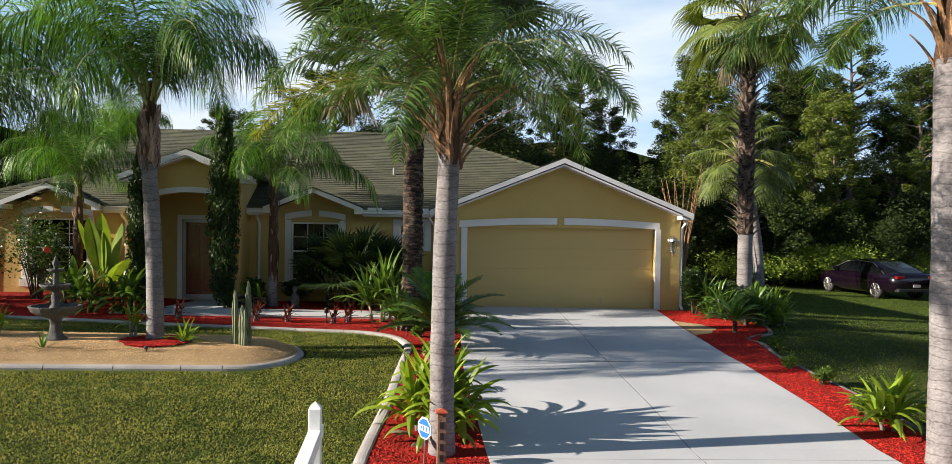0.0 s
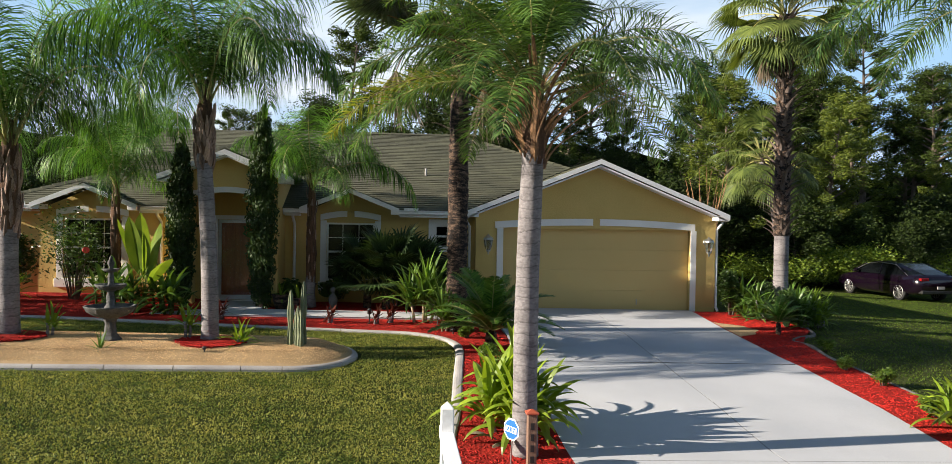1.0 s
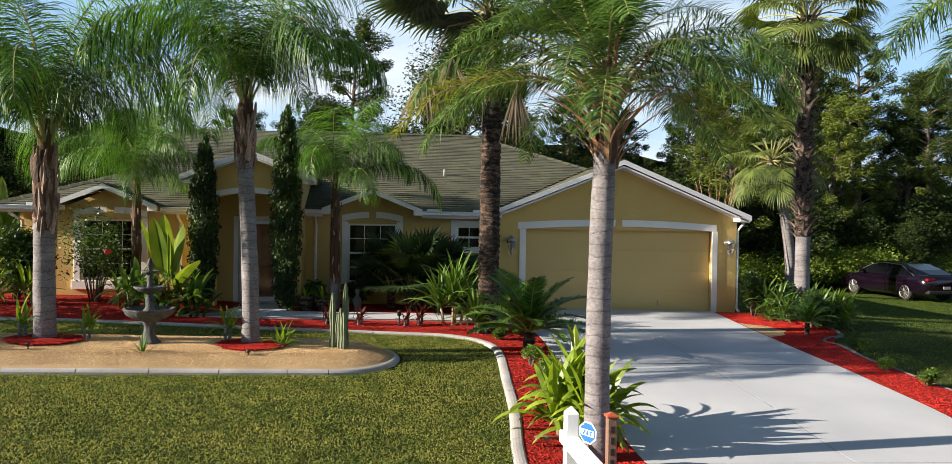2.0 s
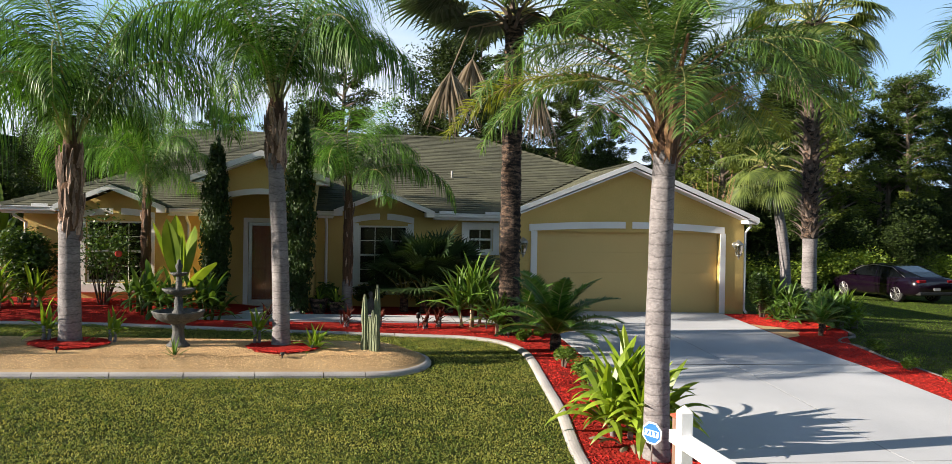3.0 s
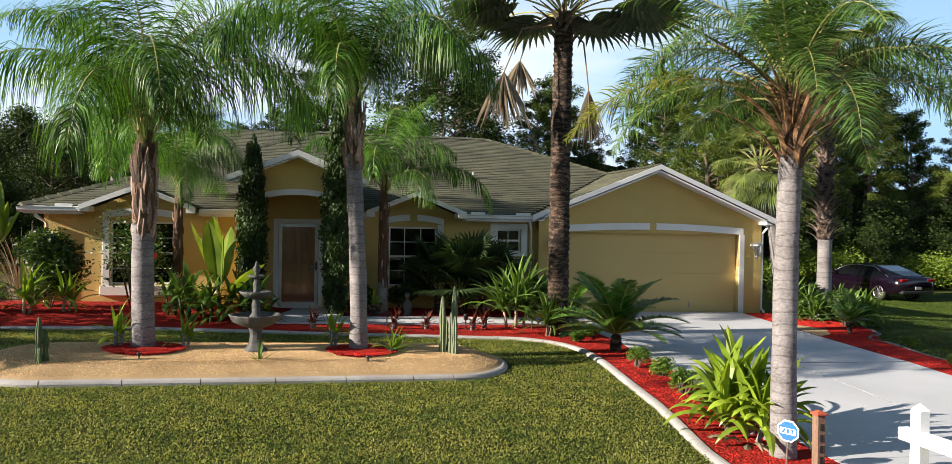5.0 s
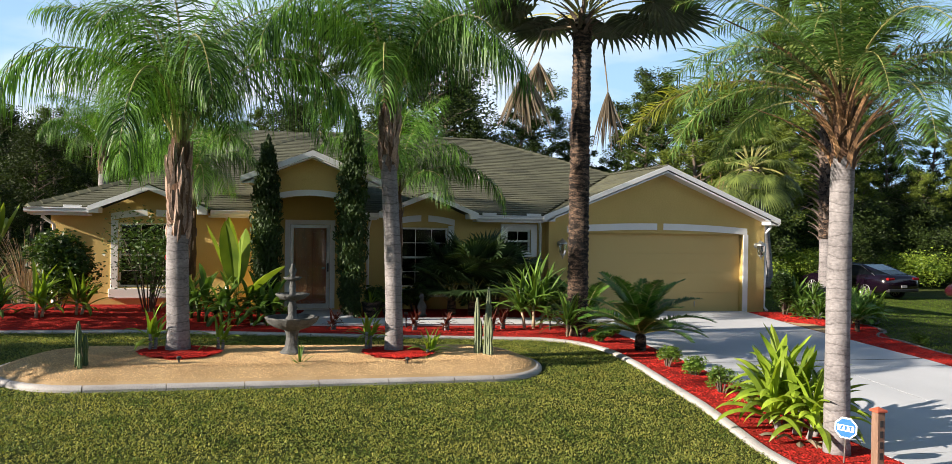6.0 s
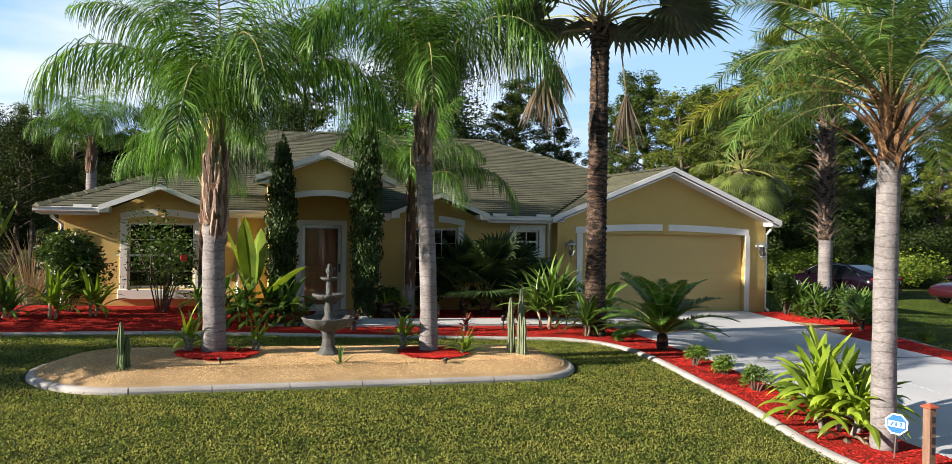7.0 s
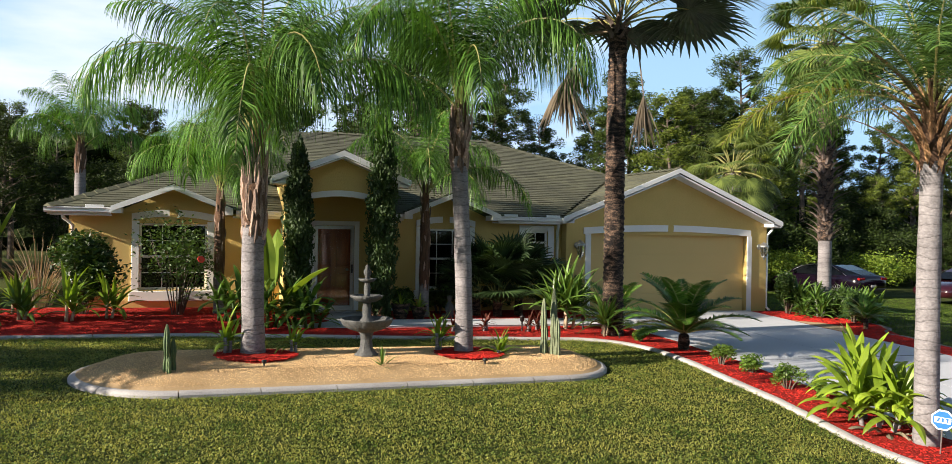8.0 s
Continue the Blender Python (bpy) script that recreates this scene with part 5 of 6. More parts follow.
def dead_fan(start, hub, length, spread, seed, rays=34):
    """A dry leaf that hangs from its broken stalk, its rays closed downwards."""
    rnd = random.Random(seed)
    a, b = Vector(start), Vector(hub)
    mid = a.lerp(b, 0.45) + Vector((0.25 * (b.x - a.x), 0.25 * (b.y - a.y), 0.25))
    me = Mesh().tube([a, a.lerp(mid, 0.6), mid, mid.lerp(b, 0.5), b], (0.025, 0.02, 0.017, 0.014, 0.012), 6, slot=1)
    for k in range(rays):
        ang = radians(-spread + 2 * spread * (k + 0.5) / rays)
        depth = rnd.uniform(-0.22, 0.22)
        d = Vector((math.sin(ang), depth, -math.cos(ang))).normalized()
        line, q, ln = [b.copy()], b.copy(), length * rnd.uniform(0.7, 1.05)
        for j in range(4):
            d = (d + Vector((rnd.uniform(-0.06, 0.06), rnd.uniform(-0.06, 0.06), -0.10))).normalized()
            q = q + d * ln / 4
            line.append(q.copy())
        w = length * radians(spread) / rays * 1.5
        me.strip(line, [0.006, w * 0.7, w, w * 0.6, 0.003], (math.cos(ang), 0.25, math.sin(ang)), 0, fold=0.5)
    return me.data("dead_leaf", FROND_DRY, FROND_DRY)


for k, (st_, hub_, ln_, sp_) in enumerate((((-0.05, 0, 6.35), (-1.27, -0.3, 5.20), 1.2, 38), ((0.15, -0.1, 6.2), (0.48, -0.3, 4.95), 1.2, 22), ((-0.1, 0.1, 6.3), (-0.75, 0.4, 5.6), 0.9, 40))):
    part("dead_leaf", dead_fan(st_, hub_, ln_, sp_, 260 + k), None, fan, "dry tan leaf hanging from its stalk")

wash = thing("washingtonia_palm", "tall fan palm with a shaggy upper trunk, beside the lawn", "palm tree", (7.95, 18.55, base_height(7.95, 18.55)))
part("trunk", ringed_trunk(7.6, 0.185, 0.16, 6, (0.02, 0), 88, 18, 0.01), BARK_GREY, wash, "grey trunk", smooth=True)
part("old_trunk", Mesh().tube([(0.02 * (z / 8.2) ** 2, 0, z) for z in steps(2.05, 7.6, 40)], [0.195 - 0.018 * i / 40 + 0.008 * (i % 2) for i in range(41)], 14), BARK_DARK, wash, "dark upper trunk under old leaf bases", smooth=True)
boots(wash, BOOTS_SMALL, 2.0, 7.5, 0.175, 190, 89, lambda z: (0.0, 0), 1.0)
fan_crown(wash, FANS, 7.75, 46, 1.12, 90, (0.0, 0))
part("dead_leaf", dead_fan((0, -0.1, 7.2), (-0.75, -0.45, 6.45), 0.85, 24, 275), None, wash, "dry tan hanging leaf")

sabal = thing("sabal_palm", "fan palm with leaning thin trunk at the woods' edge", "palm tree", (12.6, 27.5, 0.0))
part("trunk", ringed_trunk(4.6, 0.2, 0.17, 5, (-0.85, 0), 98, 14, 0.012), BARK_GREY, sabal, smooth=True)
fan_crown(sabal, FANS, 4.9, 44, 1.2, 99, (-0.85, 0))
boots(sabal, BOOTS_SMALL, 3.9, 4.7, 0.17, 14, 97, lambda z: (-0.75, 0), 1.3)

# ---- the gravel island ----
def fountain(at):
    t = thing("fountain", "three-tier grey cast-stone garden fountain on gravel", "fountain", at)
    fl = lambda z, a: 1 + 0.055 * math.cos(14 * a)
    part("pedestal", Mesh().lathe([(0.21, 0), (0.21, 0.05), (0.17, 0.08), (0.12, 0.16), (0.10, 0.32), (0.12, 0.42), (0.17, 0.47)], 28, flute=lambda z, a: 1 + 0.05 * math.cos(6 * a)), STONE, t, smooth=True)
    part("basin", Mesh().lathe([(0.15, 0.45), (0.30, 0.50), (0.42, 0.58), (0.46, 0.66), (0.48, 0.69), (0.45, 0.69), (0.40, 0.63), (0.1, 0.58)], 42, flute=fl), STONE, t, "wide scalloped basin", smooth=True)
    part("column", Mesh().lathe([(0.13, 0.58), (0.12, 0.66), (0.075, 0.72), (0.085, 0.88), (0.06, 0.95), (0.10, 1.0)], 24), STONE, t, smooth=True)
    part("basin", Mesh().lathe([(0.08, 0.98), (0.20, 1.01), (0.28, 1.07), (0.30, 1.11), (0.27, 1.11), (0.20, 1.07), (0.05, 1.05)], 36, flute=fl), STONE, t, "middle scalloped basin", smooth=True)
    part("column", Mesh().lathe([(0.07, 1.05), (0.055, 1.12), (0.06, 1.25), (0.045, 1.32), (0.07, 1.36)], 20), STONE, t, smooth=True)
    part("basin", Mesh().lathe([(0.05, 1.34), (0.12, 1.36), (0.17, 1.41), (0.15, 1.41), (0.05, 1.38)], 30, flute=fl), STONE, t, "small top basin", smooth=True)
    part("finial", Mesh().lathe([(0.05, 1.38), (0.035, 1.44), (0.06, 1.50), (0.065, 1.54), (0.03, 1.60), (0.035, 1.63), (0.0, 1.67)], 18, flute=lambda z, a: 1 + 0.12 * math.cos(7 * a)), STONE, t, smooth=True)
    return t


ft = fountain((-6.24, 12.62, gz(-6.24, 12.62)))
ft.scale = (0.80, 0.80, 0.815)


CACTUS_GREEN = surface("dark_cactus_skin", (0.025, 0.05, 0.018), (0.10, 0.15, 0.05), 0.7, 6.0, 60, 0.3)


def cactus(label, at, columns, skin=CACTUS):
    t = thing("cactus", label, "cactus", at)
    for i, (x, y, h, r) in enumerate(columns):
        pts = [(x, y, h * k / 10 - (0.05 if k == 0 else 0)) for k in range(11)]
        rad = [r * (0.85 + 0.15 * math.sin(k * 1.3)) * (1 if k < 9 else (0.8 if k == 9 else 0.25)) for k in range(11)]
        part("column", Mesh().tube(pts, rad, 16, wob=lambda a, k: 1.0 + 0.16 * (1 if k % 2 else -1)), skin, t)
    return t


cactus("clump of ribbed column cactus in the gravel", (-3.28, 12.55, gz(-3.28, 12.55)), [(0.07, 0.05, 1.05, 0.05), (-0.13, 0.0, 0.90, 0.048), (0.0, -0.08, 0.66, 0.045), (0.05, -0.13, 0.60, 0.045), (-0.05, 0.10, 0.55, 0.04)])
cactus("small two-armed column cactus in the gravel", (-8.95, 11.75, gz(-8.95, 11.75)), [(0, 0, 0.60, 0.040), (0.075, 0.03, 0.42, 0.036), (0.03, -0.06, 0.2, 0.028)], CACTUS_GREEN)


def mulch_ring(x, y, r, seed):
    me, rnd = Mesh(), random.Random(seed)
    n = 36
    for i, (q, h) in enumerate(((1.0, -0.015), (0.85, 0.012), (0.5, 0.035), (0.2, 0.05))):
        for k in range(n):
            a = 2 * math.pi * k / n
            rr = r * q * (1 + (0.08 * math.sin(3 * a + seed) + 0.04 * math.sin(7 * a)))
            px, py = x + rr * math.cos(a), y + rr * math.sin(a) * 0.85
            me.v.append((px, py, gz(px, py, 0.02 + h)))
    me.f = [(i * n + k, i * n + (k + 1) % n, (i + 1) * n + (k + 1) % n, (i + 1) * n + k) for i in range(3) for k in range(n)] + [tuple(3 * n + k for k in range(n))]
    me.m = [0] * len(me.f)
    return fixed("mulch_ring", me, SOIL, "round patch of red mulch at a palm's foot", "mulch", smooth=True)


RINGS = [(-7.80, 12.62, 0.58), (-4.66, 12.55, 0.56)]
for i, (x, y, r) in enumerate(RINGS):
    mulch_ring(x, y, r, i)
for i, (x, y, h, s) in enumerate(((-8.22, 12.75, 0.28, 1.0), (-7.30, 12.85, 0.22, 0.85), (-5.12, 12.75, 0.32, 0.95), (-4.22, 12.45, 0.10, 0.9))):
    cane_plant("dracaena", "small young dracaena with arching green leaves, in red mulch", "plant", (x, y, gz(x, y)), [(0, 0, h), (0.05, 0.03, h * 0.8)], SMALL_L, 9, s, 500 + i, group="young dracaenas")
ag = thing("agave", "small spiky agave in the gravel", "plant", (-6.15, 11.95, gz(-6.15, 11.95)))
rosette(ag, AGAVE_L, 14, 0.04, 520)


def solar_light(at):
    t = thing("solar_light", "small dark ground spotlight in the gravel", "garden light", at, group="ground spotlights")
    part("stake", Mesh().tube([(0, 0, -0.05), (0, 0, 0.08)], 0.012, 8), BLACK, t)
    part("head", Mesh().lathe([(0.012, 0.05), (0.03, 0.075), (0.034, 0.10), (0.012, 0.108)], 12), BLACK, t, smooth=True)
    return t


sl = solar_light((-7.75, 11.95, gz(-7.75, 11.95)))
copy_thing(sl, pose(-4.62, 11.95, gz(-4.62, 11.95)))

# ---- the front bed ----
def bz(x, y):
    return bed_height(x, y)


def cypress(at, h, r, seed):
    rnd = random.Random(seed)
    t = thing("italian_cypress", "narrow columnar dark green cypress by the porch", "tree", at, group="porch cypresses")
    part("trunk", Mesh().tube([(0, 0, -0.1), (0, 0, h * 0.7)], (0.06, 0.02), 8), BARK_TREE, t, smooth=True)
    cs = []
    for k in range(46):
        u = k / 45
        rr = r * (math.sin(math.pi * (0.12 + 0.86 * u)) ** 0.5)
        a = k * 2.4
        cs.append((0.45 * rr * math.cos(a), 0.45 * rr * math.sin(a), 0.2 + (h - 0.35) * u, rr * 0.7, 0.26))
    part("foliage", cloud(rnd, 13000, cs, 0.05, flat=2.5).data("foliage", CYPRESS), None, t, kind="stuff")
    return t


cypress((-6.60, 17.98, bz(-6.60, 17.98)), 3.75, 0.33, 600)
cypress((-4.80, 17.98, bz(-4.80, 17.98)), 4.6, 0.36, 601)

bop = thing("white_bird_of_paradise", "bird-of-paradise plant with broad upright paddle leaves", "plant", (-7.15, 17.2, bz(-7.15, 17.2)))
rosette(bop, PADDLE_L, 7, 0.15, 610, 1.1, lean=11)
for i, (x, y, s) in enumerate(((-7.75, 17.0, 1.0), (-7.3, 16.75, 0.9), (-6.75, 17.0, 1.05), (-6.45, 16.7, 0.9), (-8.05, 17.3, 0.85))):
    cane_plant("ginger_plant", "clump of glossy dark green shell ginger", "plant", (x, y, bz(x, y)), [(0, 0, 0.30), (0.12, 0.05, 0.18), (-0.12, 0.02, 0.42), (0.0, 0.12, 0.55)], GINGER_L, 9, s, 620 + i, BUSH, group="ginger clumps")

hib = bush("hibiscus", "tall open hibiscus shrub with a red flower, before the window", (-8.95, 18.1, bz(-8.95, 18.1)), 0.98, 2.25, BUSH, 2700, 0.042, 640, 30, lift=0.1)
part("flower", Mesh().lathe([(0.0, 0), (0.03, 0.01), (0.075, 0.05), (0.06, 0.05), (0.0, 0.02)], 10), PETAL, hib, "red flower", m=pose(0.42, -0.45, 1.12, 70, 0, 20), smooth=True)
bush("dark_bush", "dense rounded dark green bush at the house corner", (-10.7, 18.3, bz(-10.7, 18.3)), 0.95, 1.65, BUSH, 7500, 0.055, 650, 18)
for i, (x, y, h, s, per) in enumerate(((-10.85, 17.35, 0.36, 1.05, 8), (-11.65, 17.5, 0.25, 1.0, 8), (-10.2, 17.6, 0.30, 0.95, 8), (-12.3, 17.5, 0.2, 1.05, 9), (-11.9, 18.3, 0.3, 0.9, 8), (-13.2, 17.9, 0.2, 0.95, 8))):
    cane_plant("dracaena", "dracaena with arching strap leaves on a pale stem", "plant", (x, y, bz(x, y)), [(0, 0, h), (0.08, 0.04, h * 0.6)], DARK_L if i % 2 else STRAP_L, per + 4, s, 660 + i, STEM_PALE, group="bed dracaenas")

# in front of the tall window and the small window
for i, (x, y, s) in enumerate(((-1.95, 18.3, 1.0), (-1.35, 18.45, 0.9), (-2.4, 18.5, 0.85))):
    t = thing("fan_palm_shrub", "low dark fan palm clump under the windows", "palm", (x, y, bz(x, y)), group="low fan palms")
    part("trunk", Mesh().tube([(0, 0, -0.1), (0, 0, 0.55)], (0.11, 0.09), 10), BARK_DARK, t)
    fan_crown(t, FANS_DARK[:3], 0.6, 20, 0.72 * s, 680 + i, r=0.06)
cane_plant("yucca", "multi-stemmed yucca with long arching sword leaves", "plant", (-1.13, 16.35, bz(-1.13, 16.35)), [(0, 0, 0.50), (0.16, 0.03, 0.40), (-0.18, 0.02, 0.45), (0.05, 0.15, 0.62)], YUCCA_L, 20, 1.05, 700, STEM_PALE)
cane_plant("yucca", "young yucca with light green sword leaves", "plant", (-0.78, 15.31, bz(-0.78, 15.31)), [(0, 0, 0.30), (0.08, 0.05, 0.22)], YUCCA_L, 20, 0.82, 705, STEM_PALE)


def cycad(at, scale, count, seed, h=0.25):
    t = thing("sago_palm", "sago palm with stiff dark feather leaves", "plant", at, group="sago palms")
    part("trunk", Mesh().tube([(0, 0, -0.1), (0, 0, h * 0.5), (0, 0, h * 0.9), (0, 0, h + 0.06)], (0.075 * scale, 0.085 * scale, 0.075 * scale, 0.02), 14, wob=lambda i, k: 1 + 0.12 * ((k + i) % 2)), BARK_DARK, t, "rough short trunk")
    rnd = random.Random(seed)
    for k in range(count):
        i = min(3, int(4 * (k + 0.5) / count))
        az = k * 137.508 + rnd.uniform(-12, 12)
        s = scale * rnd.uniform(0.88, 1.1)
        part("leaf", CYC_LEAF[i], None, t, m=pose(0, 0, h, rnd.uniform(-8, 8), 0, az) @ Matrix.Diagonal((s, s, s, 1)))
    return t


cycad((0.02, 13.72, base_height(0, 13.7)), 1.18, 28, 720, 0.32)
cycad((0.0, 16.3, bz(0.0, 16.3)), 0.95, 18, 721, 0.15)
cycad((6.45, 15.65, base_height(6.45, 15.65)), 0.60, 18, 722, 0.28)
for i, (x, y, r) in enumerate(((-0.22, 12.30, 0.32), (-0.06, 11.72, 0.27), (-0.22, 10.72, 0.33), (-0.12, 10.15, 0.28), (-0.35, 14.6, 0.22), (0.1, 15.2, 0.2))):
    bush("low_shrub", "small rounded green bedding shrub in red mulch", (x, y, base_height(x, y)), r, r * 1.25, BUSH_MID, 950, 0.028, 740 + i, 7, group="bedding shrubs")
cane_plant("croton", "large yellow-green variegated bush with broad strap leaves, at the palm's foot", "plant", (-0.32, 8.95, base_height(-0.3, 8.95)),
           [(0, 0, 0.30), (0.14, 0.1, 0.36), (-0.16, 0.08, 0.26), (0.05, -0.16, 0.22), (0.2, -0.08, 0.25), (-0.05, 0.22, 0.42), (0.1, 0.3, 0.5)], CROT_L, 19, 1.14, 760, BARK_GREY)
cane_plant("croton", "yellow-green variegated bush in the mulch strip", "plant", (5.75, 9.15, base_height(5.75, 9.15)), [(0, 0, 0.22), (0.1, 0.08, 0.26), (-0.1, 0.05, 0.18)], CROT_L, 20, 0.95, 770, BARK_GREY)
for k, (px_, py_, az_) in enumerate(((-0.5, 8.75, 200), (-0.38, 8.66, 250), (-0.25, 8.64, 285), (-0.58, 8.9, 170), (-0.3, 8.7, 265), (-0.45, 8.68, 230))):
    t = thing("dry_leaf", "curled dry tan leaf on the red mulch", "leaf", (px_, py_, base_height(px_, py_) + 0.04), az_, group="dry leaves")
    part("blade", blade_mesh("blade", 470 + k, 0.36, 0.045, 42 - 6 * k, 90, FROND_DRY, 0.5), None, t)
for i, (x, y) in enumerate(((-5.35, 16.25), (-3.75, 16.15), (-3.1, 16.1), (-2.15, 16.05), (-1.85, 16.3))):
    cane_plant("ti_plant", "small dark red ti plant beside the path", "plant", (x, y, bz(x, y)), [(0, 0, 0.12), (0.05, 0.03, 0.2)], RED_L, 9, 0.9, 780 + i, group="ti plants")
for i, (x, y, r, h) in enumerate(((-4.1, 18.5, 0.4, 0.8), (-3.2, 18.9, 0.45, 0.75), (-1.7, 18.9, 0.5, 0.9), (-0.5, 18.9, 0.45, 1.1), (0.2, 18.5, 0.4, 1.0))):
    bush("dark_bush", "dark green foundation shrub against the wall", (x, y, bz(x, y)), r, h, BUSH, 900, 0.06, 800 + i, 7, group="foundation shrubs")

def planter(at, r, h):
    t = thing("planter", "round dark terracotta pot with foliage near the porch", "pot", at, group="porch pots")
    part("pot", Mesh().lathe([(r * 0.62, 0), (r * 0.9, h * 0.55), (r, h * 0.9), (r * 1.08, h * 0.92), (r * 1.08, h), (r * 0.9, h), (r * 0.85, h * 0.85)], 22), BARK_DARK, t, smooth=True)
    rosette(t, SMALL_L, 12, h * 0.85, 888 + int(at[0] * 10), 0.9)
    return t


planter((-4.35, 18.0, bz(-4.35, 18.0)), 0.2, 0.34)
planter((-3.95, 17.95, bz(-3.95, 17.95)), 0.17, 0.28)
statue = Mesh().lathe([(0.16, 0.0), (0.16, 0.06), (0.13, 0.08), (0.14, 0.2), (0.17, 0.32), (0.12, 0.42), (0.06, 0.50), (0.05, 0.54), (0.085, 0.60), (0.09, 0.66), (0.05, 0.73), (0.0, 0.74)], 20, flute=lambda z, a: 1 + 0.12 * math.cos(3 * a + 4 * z))
st = new("garden_statue", statue.data("garden_statue", STONE, smooth=True))
st.matrix_basis = pose(-3.18, 18.15, bz(-3.18, 18.15)) @ Matrix.Diagonal((0.66, 0.66, 0.7, 1))
tagged(st, "small grey stone garden statue under the tall window", "statue")

# right-hand bed
for i, (x, y, s, L) in enumerate(((7.1, 17.7, 1.0, DARK_L), (7.75, 17.0, 1.0, DARK_L), (7.6, 16.7, 0.9, DARK_L), (6.96, 18.2, 1.1, DARK_L), (7.95, 17.7, 1.0, DARK_L), (8.1, 16.9, 0.95, STRAP_L))):
    cane_plant("dracaena", "leafy dracaena in the side bed", "plant", (x, y, base_height(x, y)), [(0, 0, 0.32), (0.1, 0.06, 0.2), (-0.08, 0.08, 0.5), (-0.1, -0.08, 0.12)], L, 18, 0.78 * s, 820 + i, group="side bed dracaenas")
bush("round_shrub", "clipped round brown-green shrub in the side bed", (7.2, 16.75, base_height(7.2, 16.75)), 0.42, 0.85, BUSH, 7000, 0.026, 840, 26)
bush("dark_bush", "tall brown-green shrub at the garage corner", (6.62, 18.45, base_height(6.62, 18.45)), 0.4, 1.2, BUSH, 5200, 0.04, 841, 18)
for i, (x, y, r, h) in enumerate(((7.35, 18.6, 0.55, 0.95), (8.0, 17.5, 0.5, 0.8), (7.6, 17.75, 0.45, 0.8))):
    bush("dark_bush", "low dark green shrub in the side bed", (x, y, base_height(x, y)), r, h, BUSH, 2600, 0.045, 844 + i, 12, group="side bed shrubs")
for i, (x, y, r) in enumerate(((5.9, 12.2, 0.24), (5.95, 11.25, 0.27), (5.75, 9.75, 0.25), (6.6, 14.0, 0.2))):
    bush("low_shrub", "small rounded green bedding shrub in red mulch", (x, y, base_height(x, y)), r, r * 1.3, BUSH_MID, 950, 0.028, 850 + i, 7, group="bedding shrubs")

def path_light(at):
    t = thing("path_light", "short dark stake light beside the front path", "garden light", at, group="path lights")
    part("stake", Mesh().tube([(0, 0, -0.08), (0, 0, 0.24)], 0.016, 8), BLACK, t)
    part("shade", Mesh().lathe([(0.02, 0.20), (0.045, 0.21), (0.045, 0.29), (0.055, 0.295), (0.02, 0.325), (0.0, 0.33)], 14), BLACK, t, smooth=True)
    return t


pl = path_light((-0.83, 16.15, bz(-0.83, 16.15)))
for x, y in ((-3.83, 16.5), (-2.26, 16.1)):
    copy_thing(pl, pose(x, y, bz(x, y)))
copy_thing(sl, pose(-0.58, 15.05, bz(-0.58, 15.05)))

# ---- signs, post and mailbox by the road ----
def yard_sign(at):
    t = thing("yard_sign", "blue octagonal security sign on a thin stake", "sign", at)
    part("stake", Mesh().tube([(0, 0.012, -0.1), (0, 0.012, 0.5)], 0.009, 8), STEEL, t)
    octa = [(0.125 * math.cos(radians(22.5 + 45 * k)), 0.42 + 0.125 * math.sin(radians(22.5 + 45 * k))) for k in range(8)]
    part("plate", Mesh().prism(octa, -0.006, 0.006), WHITE, t, "white octagon")
    inner = [(0.108 * math.cos(radians(22.5 + 45 * k)), 0.42 + 0.108 * math.sin(radians(22.5 + 45 * k))) for k in range(8)]
    part("face", Mesh().prism(inner, -0.009, -0.0065), SIGNBLUE, t, "blue face")
    part("mark", Mesh().box(-0.085, 0.085, -0.012, -0.0092, 0.385, 0.452), WHITE, t, "plain white band")
    part("mark", Mesh().prism([(-0.065, 0.395), (-0.045, 0.395), (-0.02, 0.445), (-0.04, 0.445)], -0.0145, -0.0123)
         .box(-0.012, 0.012, -0.0145, -0.0123, 0.395, 0.445).box(0.03, 0.065, -0.0145, -0.0123, 0.43, 0.445).box(0.04, 0.055, -0.0145, -0.0123, 0.395, 0.43), SIGNBLUE, t, "plain blue bars")
    return t


sign = yard_sign((-0.46, 7.95, base_height(-0.46, 7.95)))
sign.matrix_basis = pose(-0.46, 7.95, base_height(-0.46, 7.95), 0, 3, -55)


def number_post(at):
    t = thing("number_post", "short stained wooden post with a copper-red cap and dark bars", "post", at)
    part("post", Mesh().box(-0.048, 0.048, -0.048, 0.048, -0.2, 0.68, 0.006), POST, t)
    part("cap", Mesh().box(-0.066, 0.066, -0.066, 0.066, 0.68, 0.705, 0.006).add([(-0.055, -0.055, 0.705), (0.055, -0.055, 0.705), (0.055, 0.055, 0.705), (-0.055, 0.055, 0.705), (0, 0, 0.735)], [(0, 1, 4), (1, 2, 4), (2, 3, 4), (3, 0, 4)]), COPPER, t, "copper-red cap")
    for k in range(4):
        part("bar", Mesh().box(-0.02, 0.02, -0.054, -0.0485, 0.18 + 0.115 * k, 0.25 + 0.115 * k), BLACK, t, "plain dark bar")
    return t


number_post((-0.28, 7.65, base_height(-0.13, 7.6)))


